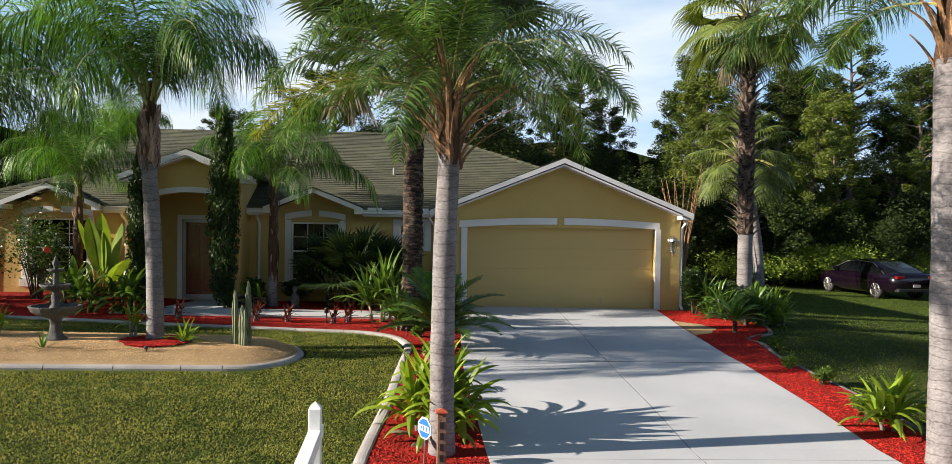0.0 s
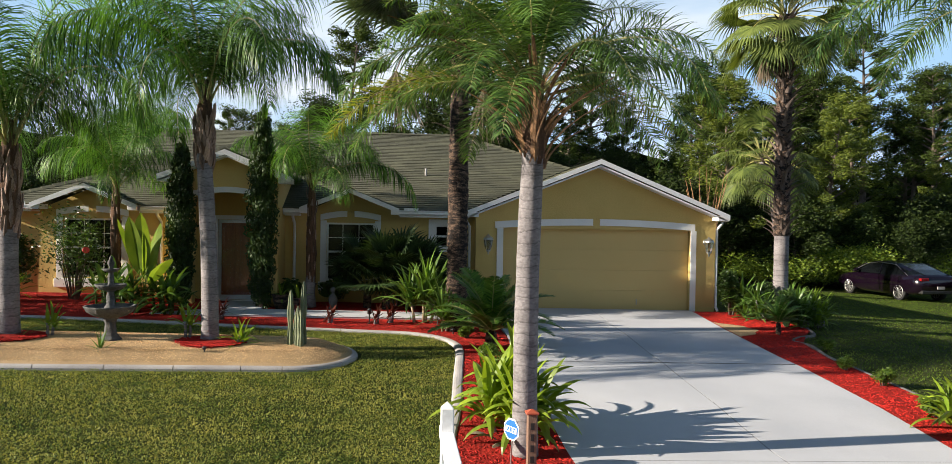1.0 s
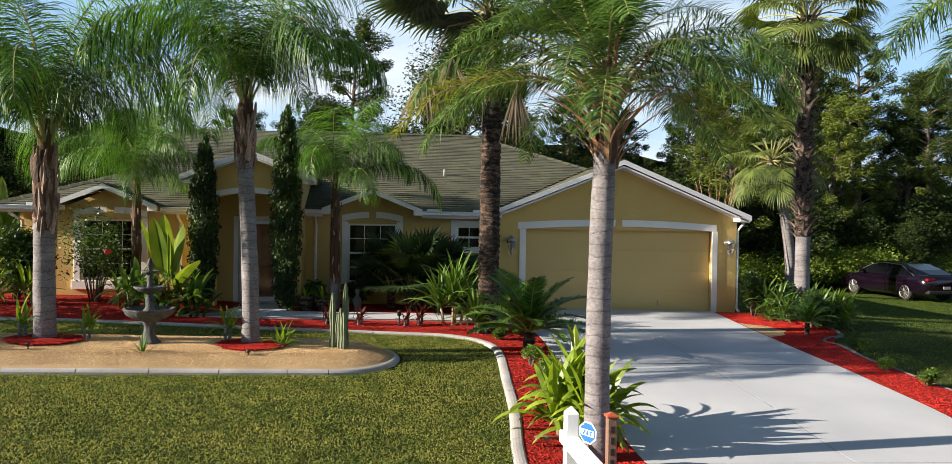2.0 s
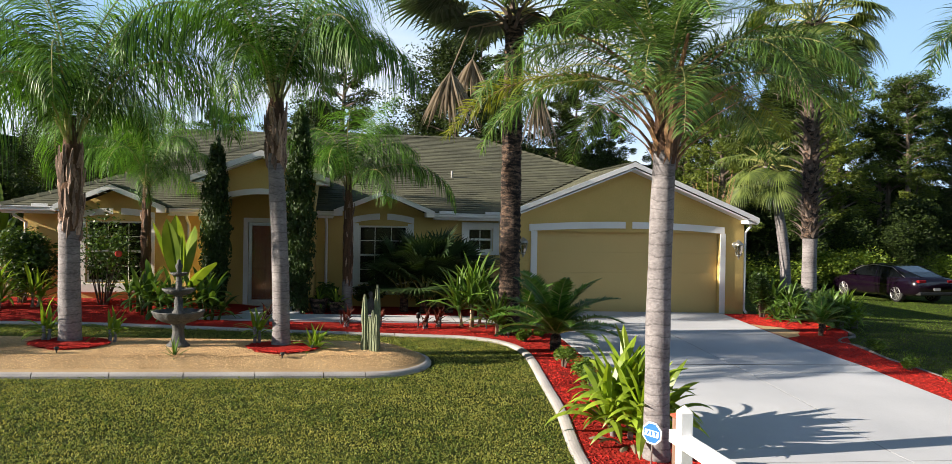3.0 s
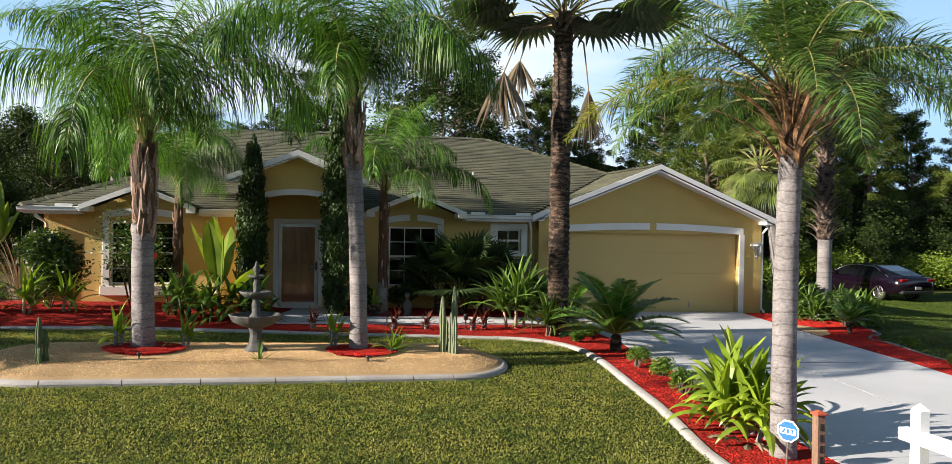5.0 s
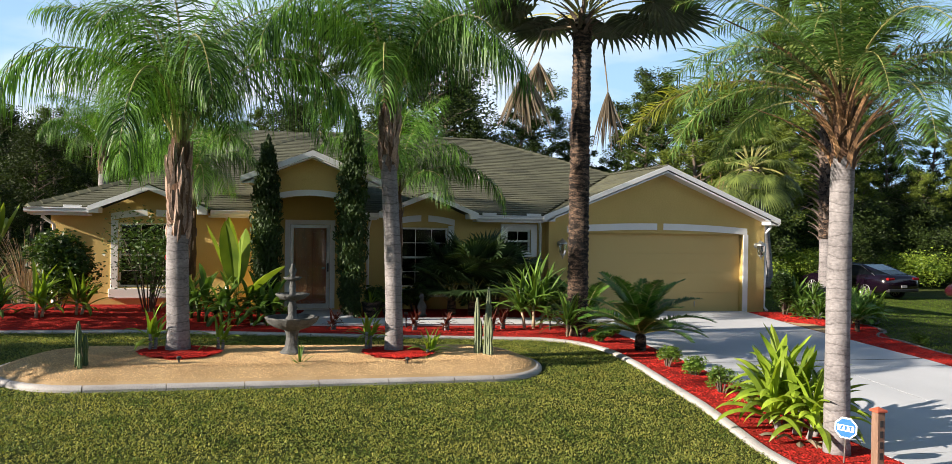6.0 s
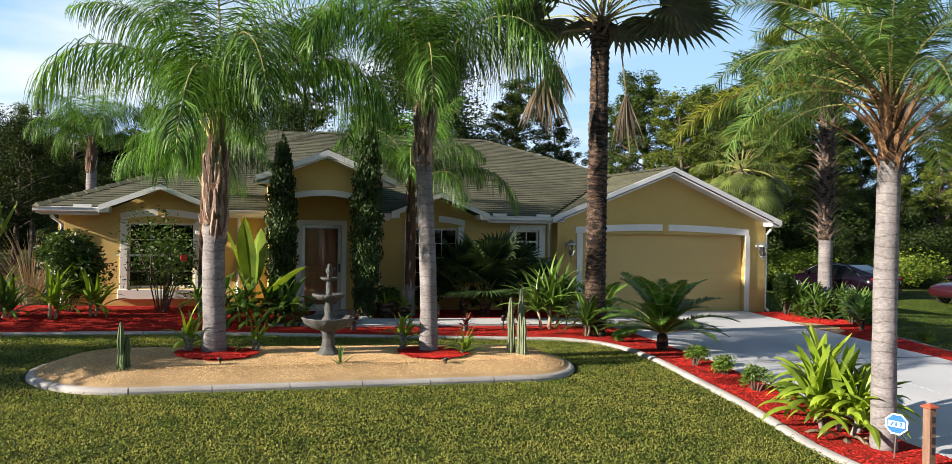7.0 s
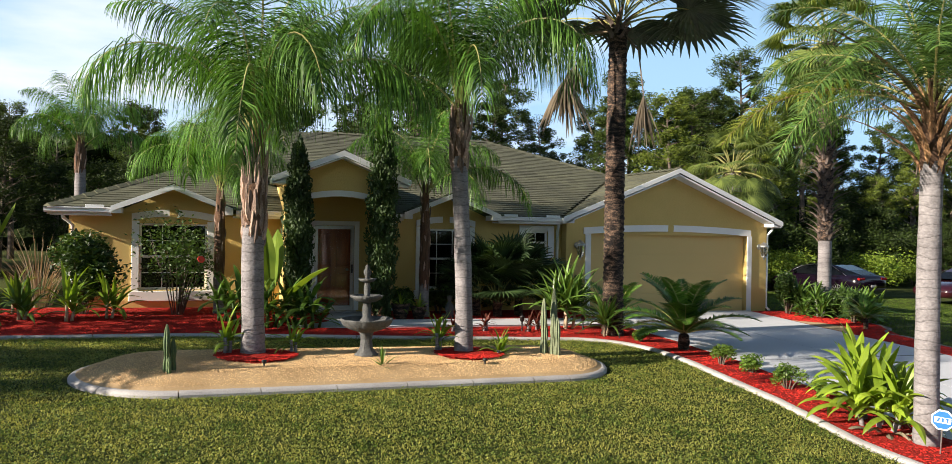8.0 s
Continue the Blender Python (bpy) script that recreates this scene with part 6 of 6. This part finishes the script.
def mailbox_post(at, rz):
    t = thing("mailbox_post", "white painted wooden mailbox post with a sloping arm", "mailbox post", at, rz)
    part("post", Mesh().box(-0.045, 0.045, -0.045, 0.045, -0.3, 1.37, 0.006), WHITE, t)
    part("point", Mesh().add([(-0.042, -0.042, 1.37), (0.042, -0.042, 1.37), (0.042, 0.042, 1.37), (-0.042, 0.042, 1.37), (0, 0, 1.415)], [(0, 1, 4), (1, 2, 4), (2, 3, 4), (3, 0, 4)]), WHITE, t, "pointed top")
    part("arm", Mesh().box(-0.046, 0.046, -0.95, 0.16, 1.12, 1.21, 0.006), WHITE, t, "white horizontal arm")
    return t


mailbox_post((-1.33, 5.15, base_height(-1.33, 5.15)), 0)


# ---- cars ----
def wheel_part(t, x, y, r=0.33):
    w = part("wheel", Mesh().tube([(x, y - 0.11, r), (x, y + 0.11, r)], r - 0.03, 28), TYRE, t)
    tyre = Mesh()
    n = 28
    for k in range(n):
        a = 2 * math.pi * k / n
        for rr, yy in ((r - 0.10, -0.115), (r - 0.015, -0.115), (r, -0.08), (r, 0.08), (r - 0.015, 0.115), (r - 0.10, 0.115)):
            tyre.v.append((x + rr * math.cos(a), y + yy, r + rr * math.sin(a)))
    tyre.f = [(k * 6 + q, k * 6 + q + 1, ((k + 1) % n) * 6 + q + 1, ((k + 1) % n) * 6 + q) for k in range(n) for q in range(5)]
    tyre.m = [0] * len(tyre.f)
    part("tyre", tyre, TYRE, w, smooth=True)
    rim = Mesh()
    for sy in (-0.122, 0.122):
        for k in range(10):
            a = 2 * math.pi * k / 10
            c, s = math.cos(a), math.sin(a)
            rim.tube([(x + 0.03 * c, y + sy, r + 0.03 * s), (x + (r - 0.09) * c, y + sy * 0.96, r + (r - 0.09) * s)], 0.018, 5)
        rim.lathe([(0.0, 0), (0.05, 0.0)], 10, (x, y + sy, r))
        ringp = [(x + (r - 0.085) * math.cos(2 * math.pi * k / 24), y + sy * 0.97, r + (r - 0.085) * math.sin(2 * math.pi * k / 24)) for k in range(25)]
        rim.tube(ringp, 0.014, 5, cap=False)
    part("rim", rim, STEEL, w, "silver alloy spokes")


def sedan(label, at, rz, paint, length=4.95, width=1.86):
    """Heads along +x. Sections along the car give the lower body and the cabin."""
    t = thing("car", label, "car", at, rz)
    L = length / 2
    # stations: x, half width, sill height, shoulder height
    st = [(-L, 0.72, 0.42, 0.78), (-L + 0.06, 0.82, 0.34, 0.93), (-L + 0.35, 0.90, 0.28, 1.00), (-1.35, 0.93, 0.22, 0.98), (-0.6, 0.93, 0.20, 0.95), (0.6, 0.93, 0.20, 0.93),
          (1.2, 0.93, 0.22, 0.92), (1.7, 0.92, 0.25, 0.86), (L - 0.3, 0.87, 0.28, 0.76), (L - 0.05, 0.76, 0.33, 0.66), (L, 0.66, 0.40, 0.58)]
    body, sec = Mesh(), []
    for x, w, z0, z1 in st:
        sec.append([(x, -w * 0.86, z0), (x, -w, z0 + 0.12), (x, -w, (z0 + z1) / 2 + 0.03), (x, -w * 0.96, z1 - 0.05), (x, -w * 0.86, z1), (x, -w * 0.4, z1 + 0.03),
                    (x, w * 0.4, z1 + 0.03), (x, w * 0.86, z1), (x, w * 0.96, z1 - 0.05), (x, w, (z0 + z1) / 2 + 0.03), (x, w, z0 + 0.12), (x, w * 0.86, z0)])
    n = 12
    body.v = [p for s in sec for p in s]
    body.f = [(i * n + k, i * n + (k + 1) % n, (i + 1) * n + (k + 1) % n, (i + 1) * n + k) for i in range(len(st) - 1) for k in range(n)]
    body.f += [tuple(range(n - 1, -1, -1)), tuple((len(st) - 1) * n + k for k in range(n))]
    body.m = [0] * len(body.f)
    part("body", body, paint, t, smooth=True)
    cab = [(-2.22, 0.60, 1.02), (-1.65, 0.63, 1.18), (-0.95, 0.65, 1.37), (-0.15, 0.65, 1.44), (0.45, 0.64, 1.40), (0.9, 0.63, 1.25), (1.45, 0.66, 0.99)]
    roof_me, glass_me = Mesh(), Mesh()
    ring_ = []
    for x, w, z in cab:
        ring_.append([(x, -0.86, 0.93), (x, -w - 0.02, max(0.95, z - 0.06)), (x, -w * 0.8, z), (x, w * 0.8, z), (x, w + 0.02, max(0.95, z - 0.06)), (x, 0.86, 0.93)])
    for i in range(len(cab) - 1):
        for k in range(5):
            q = [ring_[i][k], ring_[i][k + 1], ring_[i + 1][k + 1], ring_[i + 1][k]]
            target = roof_me if (k in (1, 2, 3) and 1 <= i <= 4) else glass_me
            target.add(q, [(0, 1, 2, 3)])
    part("cabin_glass", glass_me, CARGLASS, t, "dark tinted windows", smooth=True)
    part("roof", roof_me, paint, t, smooth=True)
    for sy in (-1, 1):
        pil = Mesh()
        for x0, z0, x1, z1 in ((-1.75, 0.98, -1.0, 1.36), (-0.28, 0.95, -0.24, 1.40), (1.3, 0.98, 0.75, 1.30)):
            pil.tube([(x0, sy * 0.86, z0), ((x0 + x1) / 2, sy * 0.77, (z0 + z1) / 2 + 0.01), (x1, sy * 0.66, z1)], 0.02, 6)
        part("pillar", pil, paint, t)
        part("tail_light", Mesh().box(-L + 0.0, -L + 0.25, sy * 0.64 - 0.17, sy * 0.64 + 0.17, 0.79, 0.90, 0.02), TAIL, t, "red tail lamp")
        part("side_trim", Mesh().tube([(-1.85, sy * 0.87, 0.96), (-1.0, sy * 0.70, 1.33), (0.0, sy * 0.68, 1.38), (0.7, sy * 0.69, 1.28), (1.3, sy * 0.87, 0.96)], 0.012, 5), STEEL, t, "thin chrome window strip")
        part("mirror", Mesh().box(0.85, 1.0, sy * 0.98 - 0.08, sy * 0.98 + 0.08, 0.96, 1.08, 0.03), paint, t)
    part("licence_plate", Mesh().box(-L - 0.015, -L + 0.01, -0.15, 0.15, 0.50, 0.60), KERB, t, "plain pale plate")
    part("bumper", Mesh().box(-L - 0.02, -L + 0.2, -0.78, 0.78, 0.32, 0.46, 0.03), BLACK, t, "dark lower bumper")
    for x in (-1.42, 1.5):
        for y in (-0.80, 0.80):
            wheel_part(t, x, y)
    return t


sedan("dark maroon four-door saloon parked on the grass", (17.95, 28.9, base_height(17.95, 28.9)), 94, PAINT)
sedan("dark red car parked on the grass", (20.9, 24.2, base_height(20.9, 24.2)), 184, PAINT_RED)

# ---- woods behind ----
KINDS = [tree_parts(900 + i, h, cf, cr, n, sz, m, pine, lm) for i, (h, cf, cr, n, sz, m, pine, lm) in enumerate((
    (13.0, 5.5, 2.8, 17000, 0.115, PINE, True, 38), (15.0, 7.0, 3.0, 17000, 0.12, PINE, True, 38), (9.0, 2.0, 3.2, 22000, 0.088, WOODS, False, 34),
    (7.0, 0.8, 2.8, 20000, 0.085, WOODS, False, 32), (11.0, 3.0, 3.4, 24000, 0.092, WOODS, False, 36), (4.0, 0.2, 2.2, 14000, 0.08, WOODS, False, 20), (9.5, 2.2, 2.3, 20000, 0.10, PINE_SUNLIT, True, 44)))]
LABELS = ["tall slash pine with open tufted crown", "tall slash pine with open tufted crown", "broadleaf tree at the edge of the woods", "dense broadleaf tree with leaves to the ground",
          "tall leafy tree in the woods", "thick green undergrowth shrub at the woods' edge", "pine at the woods' edge, sunlight painted into its yellow-green needles"]
rnd = random.Random(42)


def woodland(kind, x, y, s, az):
    tr, li, cr = KINDS[kind]
    t = thing("tree" if kind != 5 else "shrub", LABELS[kind], "tree" if kind != 5 else "shrub", (x, y, base_height(x, y)), az, group="woods")
    for n, me in (("trunk", tr), ("branching", li), ("crown", cr)):
        part(n, me, None, t, m=Matrix.Diagonal((s, s, s, 1)), kind="" if n == "trunk" else "stuff")


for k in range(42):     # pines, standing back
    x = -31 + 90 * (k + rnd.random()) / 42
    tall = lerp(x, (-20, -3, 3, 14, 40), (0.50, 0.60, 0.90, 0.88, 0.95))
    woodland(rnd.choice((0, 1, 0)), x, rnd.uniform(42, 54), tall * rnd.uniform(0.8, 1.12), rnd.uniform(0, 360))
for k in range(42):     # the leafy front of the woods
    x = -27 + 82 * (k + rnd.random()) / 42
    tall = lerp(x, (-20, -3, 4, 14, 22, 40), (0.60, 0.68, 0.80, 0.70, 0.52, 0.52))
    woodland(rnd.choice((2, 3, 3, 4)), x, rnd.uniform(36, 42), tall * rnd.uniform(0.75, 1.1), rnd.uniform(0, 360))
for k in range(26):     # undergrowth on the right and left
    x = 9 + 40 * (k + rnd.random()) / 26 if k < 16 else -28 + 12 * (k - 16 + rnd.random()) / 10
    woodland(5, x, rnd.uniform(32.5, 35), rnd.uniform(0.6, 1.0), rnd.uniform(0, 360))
for k in range(9):      # sunlit growth behind the parked cars
    x = 13.5 + 14 * (k + rnd.random()) / 9
    bush("lime_bush", "bright yellow-green thicket bush at the woods' edge", (x, rnd.uniform(32.5, 34.0), base_height(x, 33)), rnd.uniform(2.2, 3.0), rnd.uniform(1.3, 2.1), BUSH_LIME, 9000, 0.07, 940 + k, 26, group="thicket")
for x, y, s, k in ((-17.0, 14.1, 1.05, 5), (-17.0, 11.9, 0.8, 5), (-23.0, 21.5, 0.7, 2), (-18.5, 25.5, 0.75, 2)):   # trees and shrubs added out of view, to shade the lawn's left end
    woodland(k, x, y, s, 40 * k + 10 * x)
# pines whose lighter needle colour stands in for sunlit patches
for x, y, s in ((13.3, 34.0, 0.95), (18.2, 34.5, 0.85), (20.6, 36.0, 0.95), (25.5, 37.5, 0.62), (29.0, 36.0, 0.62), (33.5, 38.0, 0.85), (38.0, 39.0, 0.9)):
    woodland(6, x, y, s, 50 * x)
for x, y, s, k in ((28.4, 48.0, 1.02, 1), (31.2, 47.0, 0.92, 0), (25.0, 50.0, 0.95, 0), (-4.4, 41.0, 0.93, 0), (1.6, 38.5, 0.98, 4), (17.5, 45.0, 0.95, 0)):   # tall ones that stand out
    woodland(k, x, y, s, 70 * x)
for k in range(24):     # unseen trees added behind the camera, to darken pane reflections and fill light
    woodland(rnd.choice((2, 3, 4)), -45 + 90 * (k + rnd.random()) / 24, rnd.uniform(-27, -21), rnd.uniform(0.85, 1.15), rnd.uniform(0, 360))
twigs = thing("bare_shrub", "tall bare shrub of pinkish-tan twigs behind the garage", "shrub", (9.4, 27.0, 0.0))
for k in range(16):
    a, ln = k * 2.4, 3.2 + 1.2 * rnd.random()
    part("twig", Mesh().tube([(0.1 * math.cos(a), 0.1 * math.sin(a), -0.1), (0.3 * math.cos(a), 0.3 * math.sin(a), ln * 0.5), (0.75 * math.cos(a + 0.3), 0.75 * math.sin(a + 0.3), ln)], (0.03, 0.02, 0.006), 5), BOOT, twigs)
for i, (x, y, sc) in enumerate(((-13.6, 24.0, 1.3), (-14.6, 22.5, 1.2), (-15.6, 26.0, 1.4))):
    t = thing("banana_plant", "broad-leaved green banana plant beside the house", "plant", (x, y, base_height(x, y)), group="banana plants")
    part("stem", Mesh().tube([(0, 0, -0.1), (0, 0, 0.5), (0.03, 0, 1.0)], (0.10, 0.09, 0.06), 9), STRAP_DARK, t, smooth=True)
    rosette(t, PADDLE_L, 12, 0.8, 960 + i, sc, lean=14)
tall = thing("ornamental_grass", "clump of tall dry tan ornamental grass at the house corner", "grass", (-11.8, 20.3, base_height(-11.8, 20.3)))
for k in range(120):
    a, ln = k * 2.4, rnd.uniform(1.0, 2.0)
    part("blade", DRY_BLADES[k % 3], None, tall, m=pose(0.25 * rnd.random() * math.cos(a), 0.25 * rnd.random() * math.sin(a), 0, 0, 0, math.degrees(a)) @ Matrix.Diagonal((ln, ln, ln, 1)))

# a sheet far behind the trees, the woods' deep shade put into its colour
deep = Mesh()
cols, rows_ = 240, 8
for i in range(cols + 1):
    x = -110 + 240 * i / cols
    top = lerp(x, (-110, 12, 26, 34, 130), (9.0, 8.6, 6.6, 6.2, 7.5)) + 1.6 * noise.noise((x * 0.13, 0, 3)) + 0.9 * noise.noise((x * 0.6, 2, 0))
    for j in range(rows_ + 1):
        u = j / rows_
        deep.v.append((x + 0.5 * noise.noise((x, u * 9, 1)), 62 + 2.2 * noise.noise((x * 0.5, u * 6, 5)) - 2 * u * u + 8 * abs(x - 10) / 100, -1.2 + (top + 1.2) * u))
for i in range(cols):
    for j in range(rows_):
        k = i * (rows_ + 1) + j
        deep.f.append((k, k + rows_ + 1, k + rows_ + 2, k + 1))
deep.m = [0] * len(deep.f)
fixed("backdrop", deep, WOODS_SHADE, "dark sheet behind the trees, painted as the woods' deep shade", "woods")

# ---- ground cover: blades, chips and pebbles ----
def scatter(count, box, keep, seed):
    g = np.random.default_rng(seed)
    p = np.column_stack((g.uniform(box[0], box[1], count), g.uniform(box[2], box[3], count)))
    return np.array([q for q in p if keep(q[0], q[1])])


def heights(p, f):
    return np.array([f(x, y) for x, y in p])


def blades(name, pts, zs, hgt, wid, seed, label, mat=BLADE):
    """Two-triangle blades of grass that lean every way."""
    g = np.random.default_rng(seed)
    n = len(pts)
    a, lean = g.uniform(0, 2 * np.pi, n), g.uniform(0.6, 2.0, n)
    h, w = hgt * g.uniform(0.5, 1.3, n), wid * g.uniform(0.7, 1.3, n)
    c, s = np.cos(a), np.sin(a)
    base = np.column_stack((pts, zs - 0.005))
    side = np.column_stack((-s * w, c * w, np.zeros(n)))
    mid = base + np.column_stack((c * h * lean * 0.35, s * h * lean * 0.35, h * 0.62))
    tip = base + np.column_stack((c * h * lean, s * h * lean, h * (1.0 - 0.40 * lean)))
    v = np.stack((base - side, base + side, mid + side * 0.8, mid - side * 0.8, tip), 1).reshape(-1, 3)
    k = np.arange(n)[:, None] * 5
    me = bpy.data.meshes.new(name)
    quads, tris = k + np.array([0, 1, 2, 3]), k + np.array([3, 2, 4])
    me.vertices.add(len(v))
    me.vertices.foreach_set("co", v.ravel())
    loops = np.concatenate((quads.ravel(), tris.ravel()))
    me.loops.add(len(loops))
    me.loops.foreach_set("vertex_index", loops.astype(np.int32))
    me.polygons.add(2 * n)
    me.polygons.foreach_set("loop_start", np.concatenate((np.arange(n) * 4, 4 * n + np.arange(n) * 3)).astype(np.int32))
    me.polygons.foreach_set("loop_total", np.concatenate((np.full(n, 4), np.full(n, 3))).astype(np.int32))
    me.materials.append(mat)
    me.update(calc_edges=True)
    me.validate()
    return tagged(new(name, me), label, "grass", kind="stuff")


def rosettes(name, pts, zs, size, seed, label):
    """Small round leaves held level or tilted just over the grass."""
    g = np.random.default_rng(seed)
    n = len(pts)
    nrm = g.normal(size=(n, 3)) * (0.55, 0.55, 0) + (0, 0, 1)
    nrm /= np.linalg.norm(nrm, axis=1)[:, None]
    a = g.uniform(0, 2 * np.pi, n)
    e1 = np.cross(nrm, np.column_stack((np.cos(a), np.sin(a), np.zeros(n))))
    e1 /= np.linalg.norm(e1, axis=1)[:, None]
    e2 = np.cross(nrm, e1)
    r = (size * g.uniform(0.55, 1.25, n))[:, None]
    base = np.column_stack((pts, zs + g.uniform(0.008, 0.036, n)))
    ring = [base + (e1 * np.cos(k * np.pi / 3) + e2 * np.sin(k * np.pi / 3) * 0.75) * r for k in range(6)]
    me = bpy.data.meshes.new(name)
    me.from_pydata(np.stack(ring, 1).reshape(-1, 3).tolist(), [], np.arange(6 * n).reshape(-1, 6).tolist())
    me.materials.append(WEED)
    me.update()
    return tagged(new(name, me), label, "weeds", kind="stuff")


def lumps(name, pts, zs, size, flat, mat, seed, label, category, long=1.0):
    """Small faceted pieces: pebbles or chips."""
    g = np.random.default_rng(seed)
    n = len(pts)
    o = np.array([(1, 0, -0.7), (0, 1, -0.7), (-1, 0, -0.7), (0, -1, -0.7), (0, 0, 1)], float)
    a = g.uniform(0, 2 * np.pi, n)
    sx, sy, sz = size * long * g.uniform(0.6, 1.3, n), size * g.uniform(0.6, 1.2, n), size * flat * g.uniform(0.6, 1.3, n)
    tilt = g.uniform(-0.35, 0.35, n) * (1 if long > 1.5 else 0.4)
    X, Y, Z = o[None, :, 0] * sx[:, None], o[None, :, 1] * sy[:, None], o[None, :, 2] * sz[:, None]
    Z = Z + X * np.sin(tilt)[:, None]
    c, s = np.cos(a)[:, None], np.sin(a)[:, None]
    v = np.stack((pts[:, :1] + X * c - Y * s, pts[:, 1:] + X * s + Y * c, zs[:, None] + Z + size * flat * 0.4), 2).reshape(-1, 3)
    f = np.array([(0, 1, 4), (1, 2, 4), (2, 3, 4), (3, 0, 4)])
    faces = (np.arange(n)[:, None, None] * 5 + f[None]).reshape(-1, 3)
    me = bpy.data.meshes.new(name)
    me.from_pydata(v.tolist(), [], faces.tolist())
    me.materials.append(mat)
    me.update()
    return tagged(new(name, me), label, category, kind="stuff")


def on_lawn(x, y):
    if island_d(x, y) > -0.08:
        return False
    if x < -0.5:
        return y < 14.2 and x < bed_edge(y) - 0.08 if y < 14.2 else y < bed_front(x) - 0.08
    return x > bed_right(y) + 0.05


lawn = scatter(200000, (-15, -0.6, 6.8, 16.6), on_lawn, 1)
blades("lawn_grass", lawn, heights(lawn, base_height), 0.028, 0.0056, 2, "coarse mown lawn grass, green with tan flecks")
weeds = scatter(105000, (-15, -0.6, 6.8, 16.6), lambda x, y: on_lawn(x, y) and noise.noise((x * 1.1, y * 1.1, 7)) + 0.6 * noise.noise((x * 4, y * 4, 3)) > -0.25, 21)
rosettes("lawn_weeds", weeds, heights(weeds, base_height), 0.0105, 22, "small round-leaved weeds among the lawn grass")
# side lawn: its shade is painted in the blade colour
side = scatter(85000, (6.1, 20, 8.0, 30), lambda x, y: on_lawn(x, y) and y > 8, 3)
blades("lawn_grass", side, heights(side, base_height), 0.034, 0.0085, 4, "coarse mown grass of the side lawn, shade painted into its colour", BLADE_SHADED)

in_bed = lambda x, y: (x > bed_edge(y) + 0.06 and x < drive_left(y) - 0.03) if y < 14.2 else (y > bed_front(min(x, -0.66)) + 0.06 and x < 0.42 and not (-6.95 < x and 16.7 < y < 17.8) and not (-6.8 < x < -4.85 and y > 17.6))
chips = scatter(52000, (-14, 0.45, 6.5, 19.4), in_bed, 5)
lumps("mulch_chips", chips, heights(chips, bed_height), 0.017, 0.35, CHIP, 6, "loose red wood mulch chips", "mulch", 2.2)
rchips = scatter(16000, (5.1, 7.6, 7.0, 18.9), lambda x, y: drive_right(y) + 0.03 < x < bed_right(y) - 0.05 and (x > drive_right(y) + sand_width(y) + 0.02 or not 15.2 < y < 17.2), 7)
lumps("mulch_chips", rchips, heights(rchips, lambda x, y: base_height(x, y) + 0.028), 0.017, 0.35, CHIP, 8, "loose red wood mulch chips", "mulch", 2.2)
ringc = np.concatenate([scatter(2600, (x - r, x + r, y - r, y + r), lambda a, b, x=x, y=y, r=r: ((a - x) / r) ** 2 + ((b - y) / (0.85 * r)) ** 2 < 0.95, 9 + i) for i, (x, y, r) in enumerate(RINGS)])
lumps("mulch_chips", ringc, heights(ringc, lambda x, y: ground_height(x, y) + 0.055), 0.017, 0.35, CHIP, 12, "loose red wood mulch chips", "mulch", 2.2)
stones = scatter(76000, (-10.2, -2.2, 11.2, 14.1), lambda x, y: island_d(x, y) > 0.14, 13)
lumps("gravel", stones, heights(stones, lambda x, y: ground_height(x, y) + 0.02), 0.0095, 0.65, PEBBLE, 14, "loose tan gravel", "gravel")
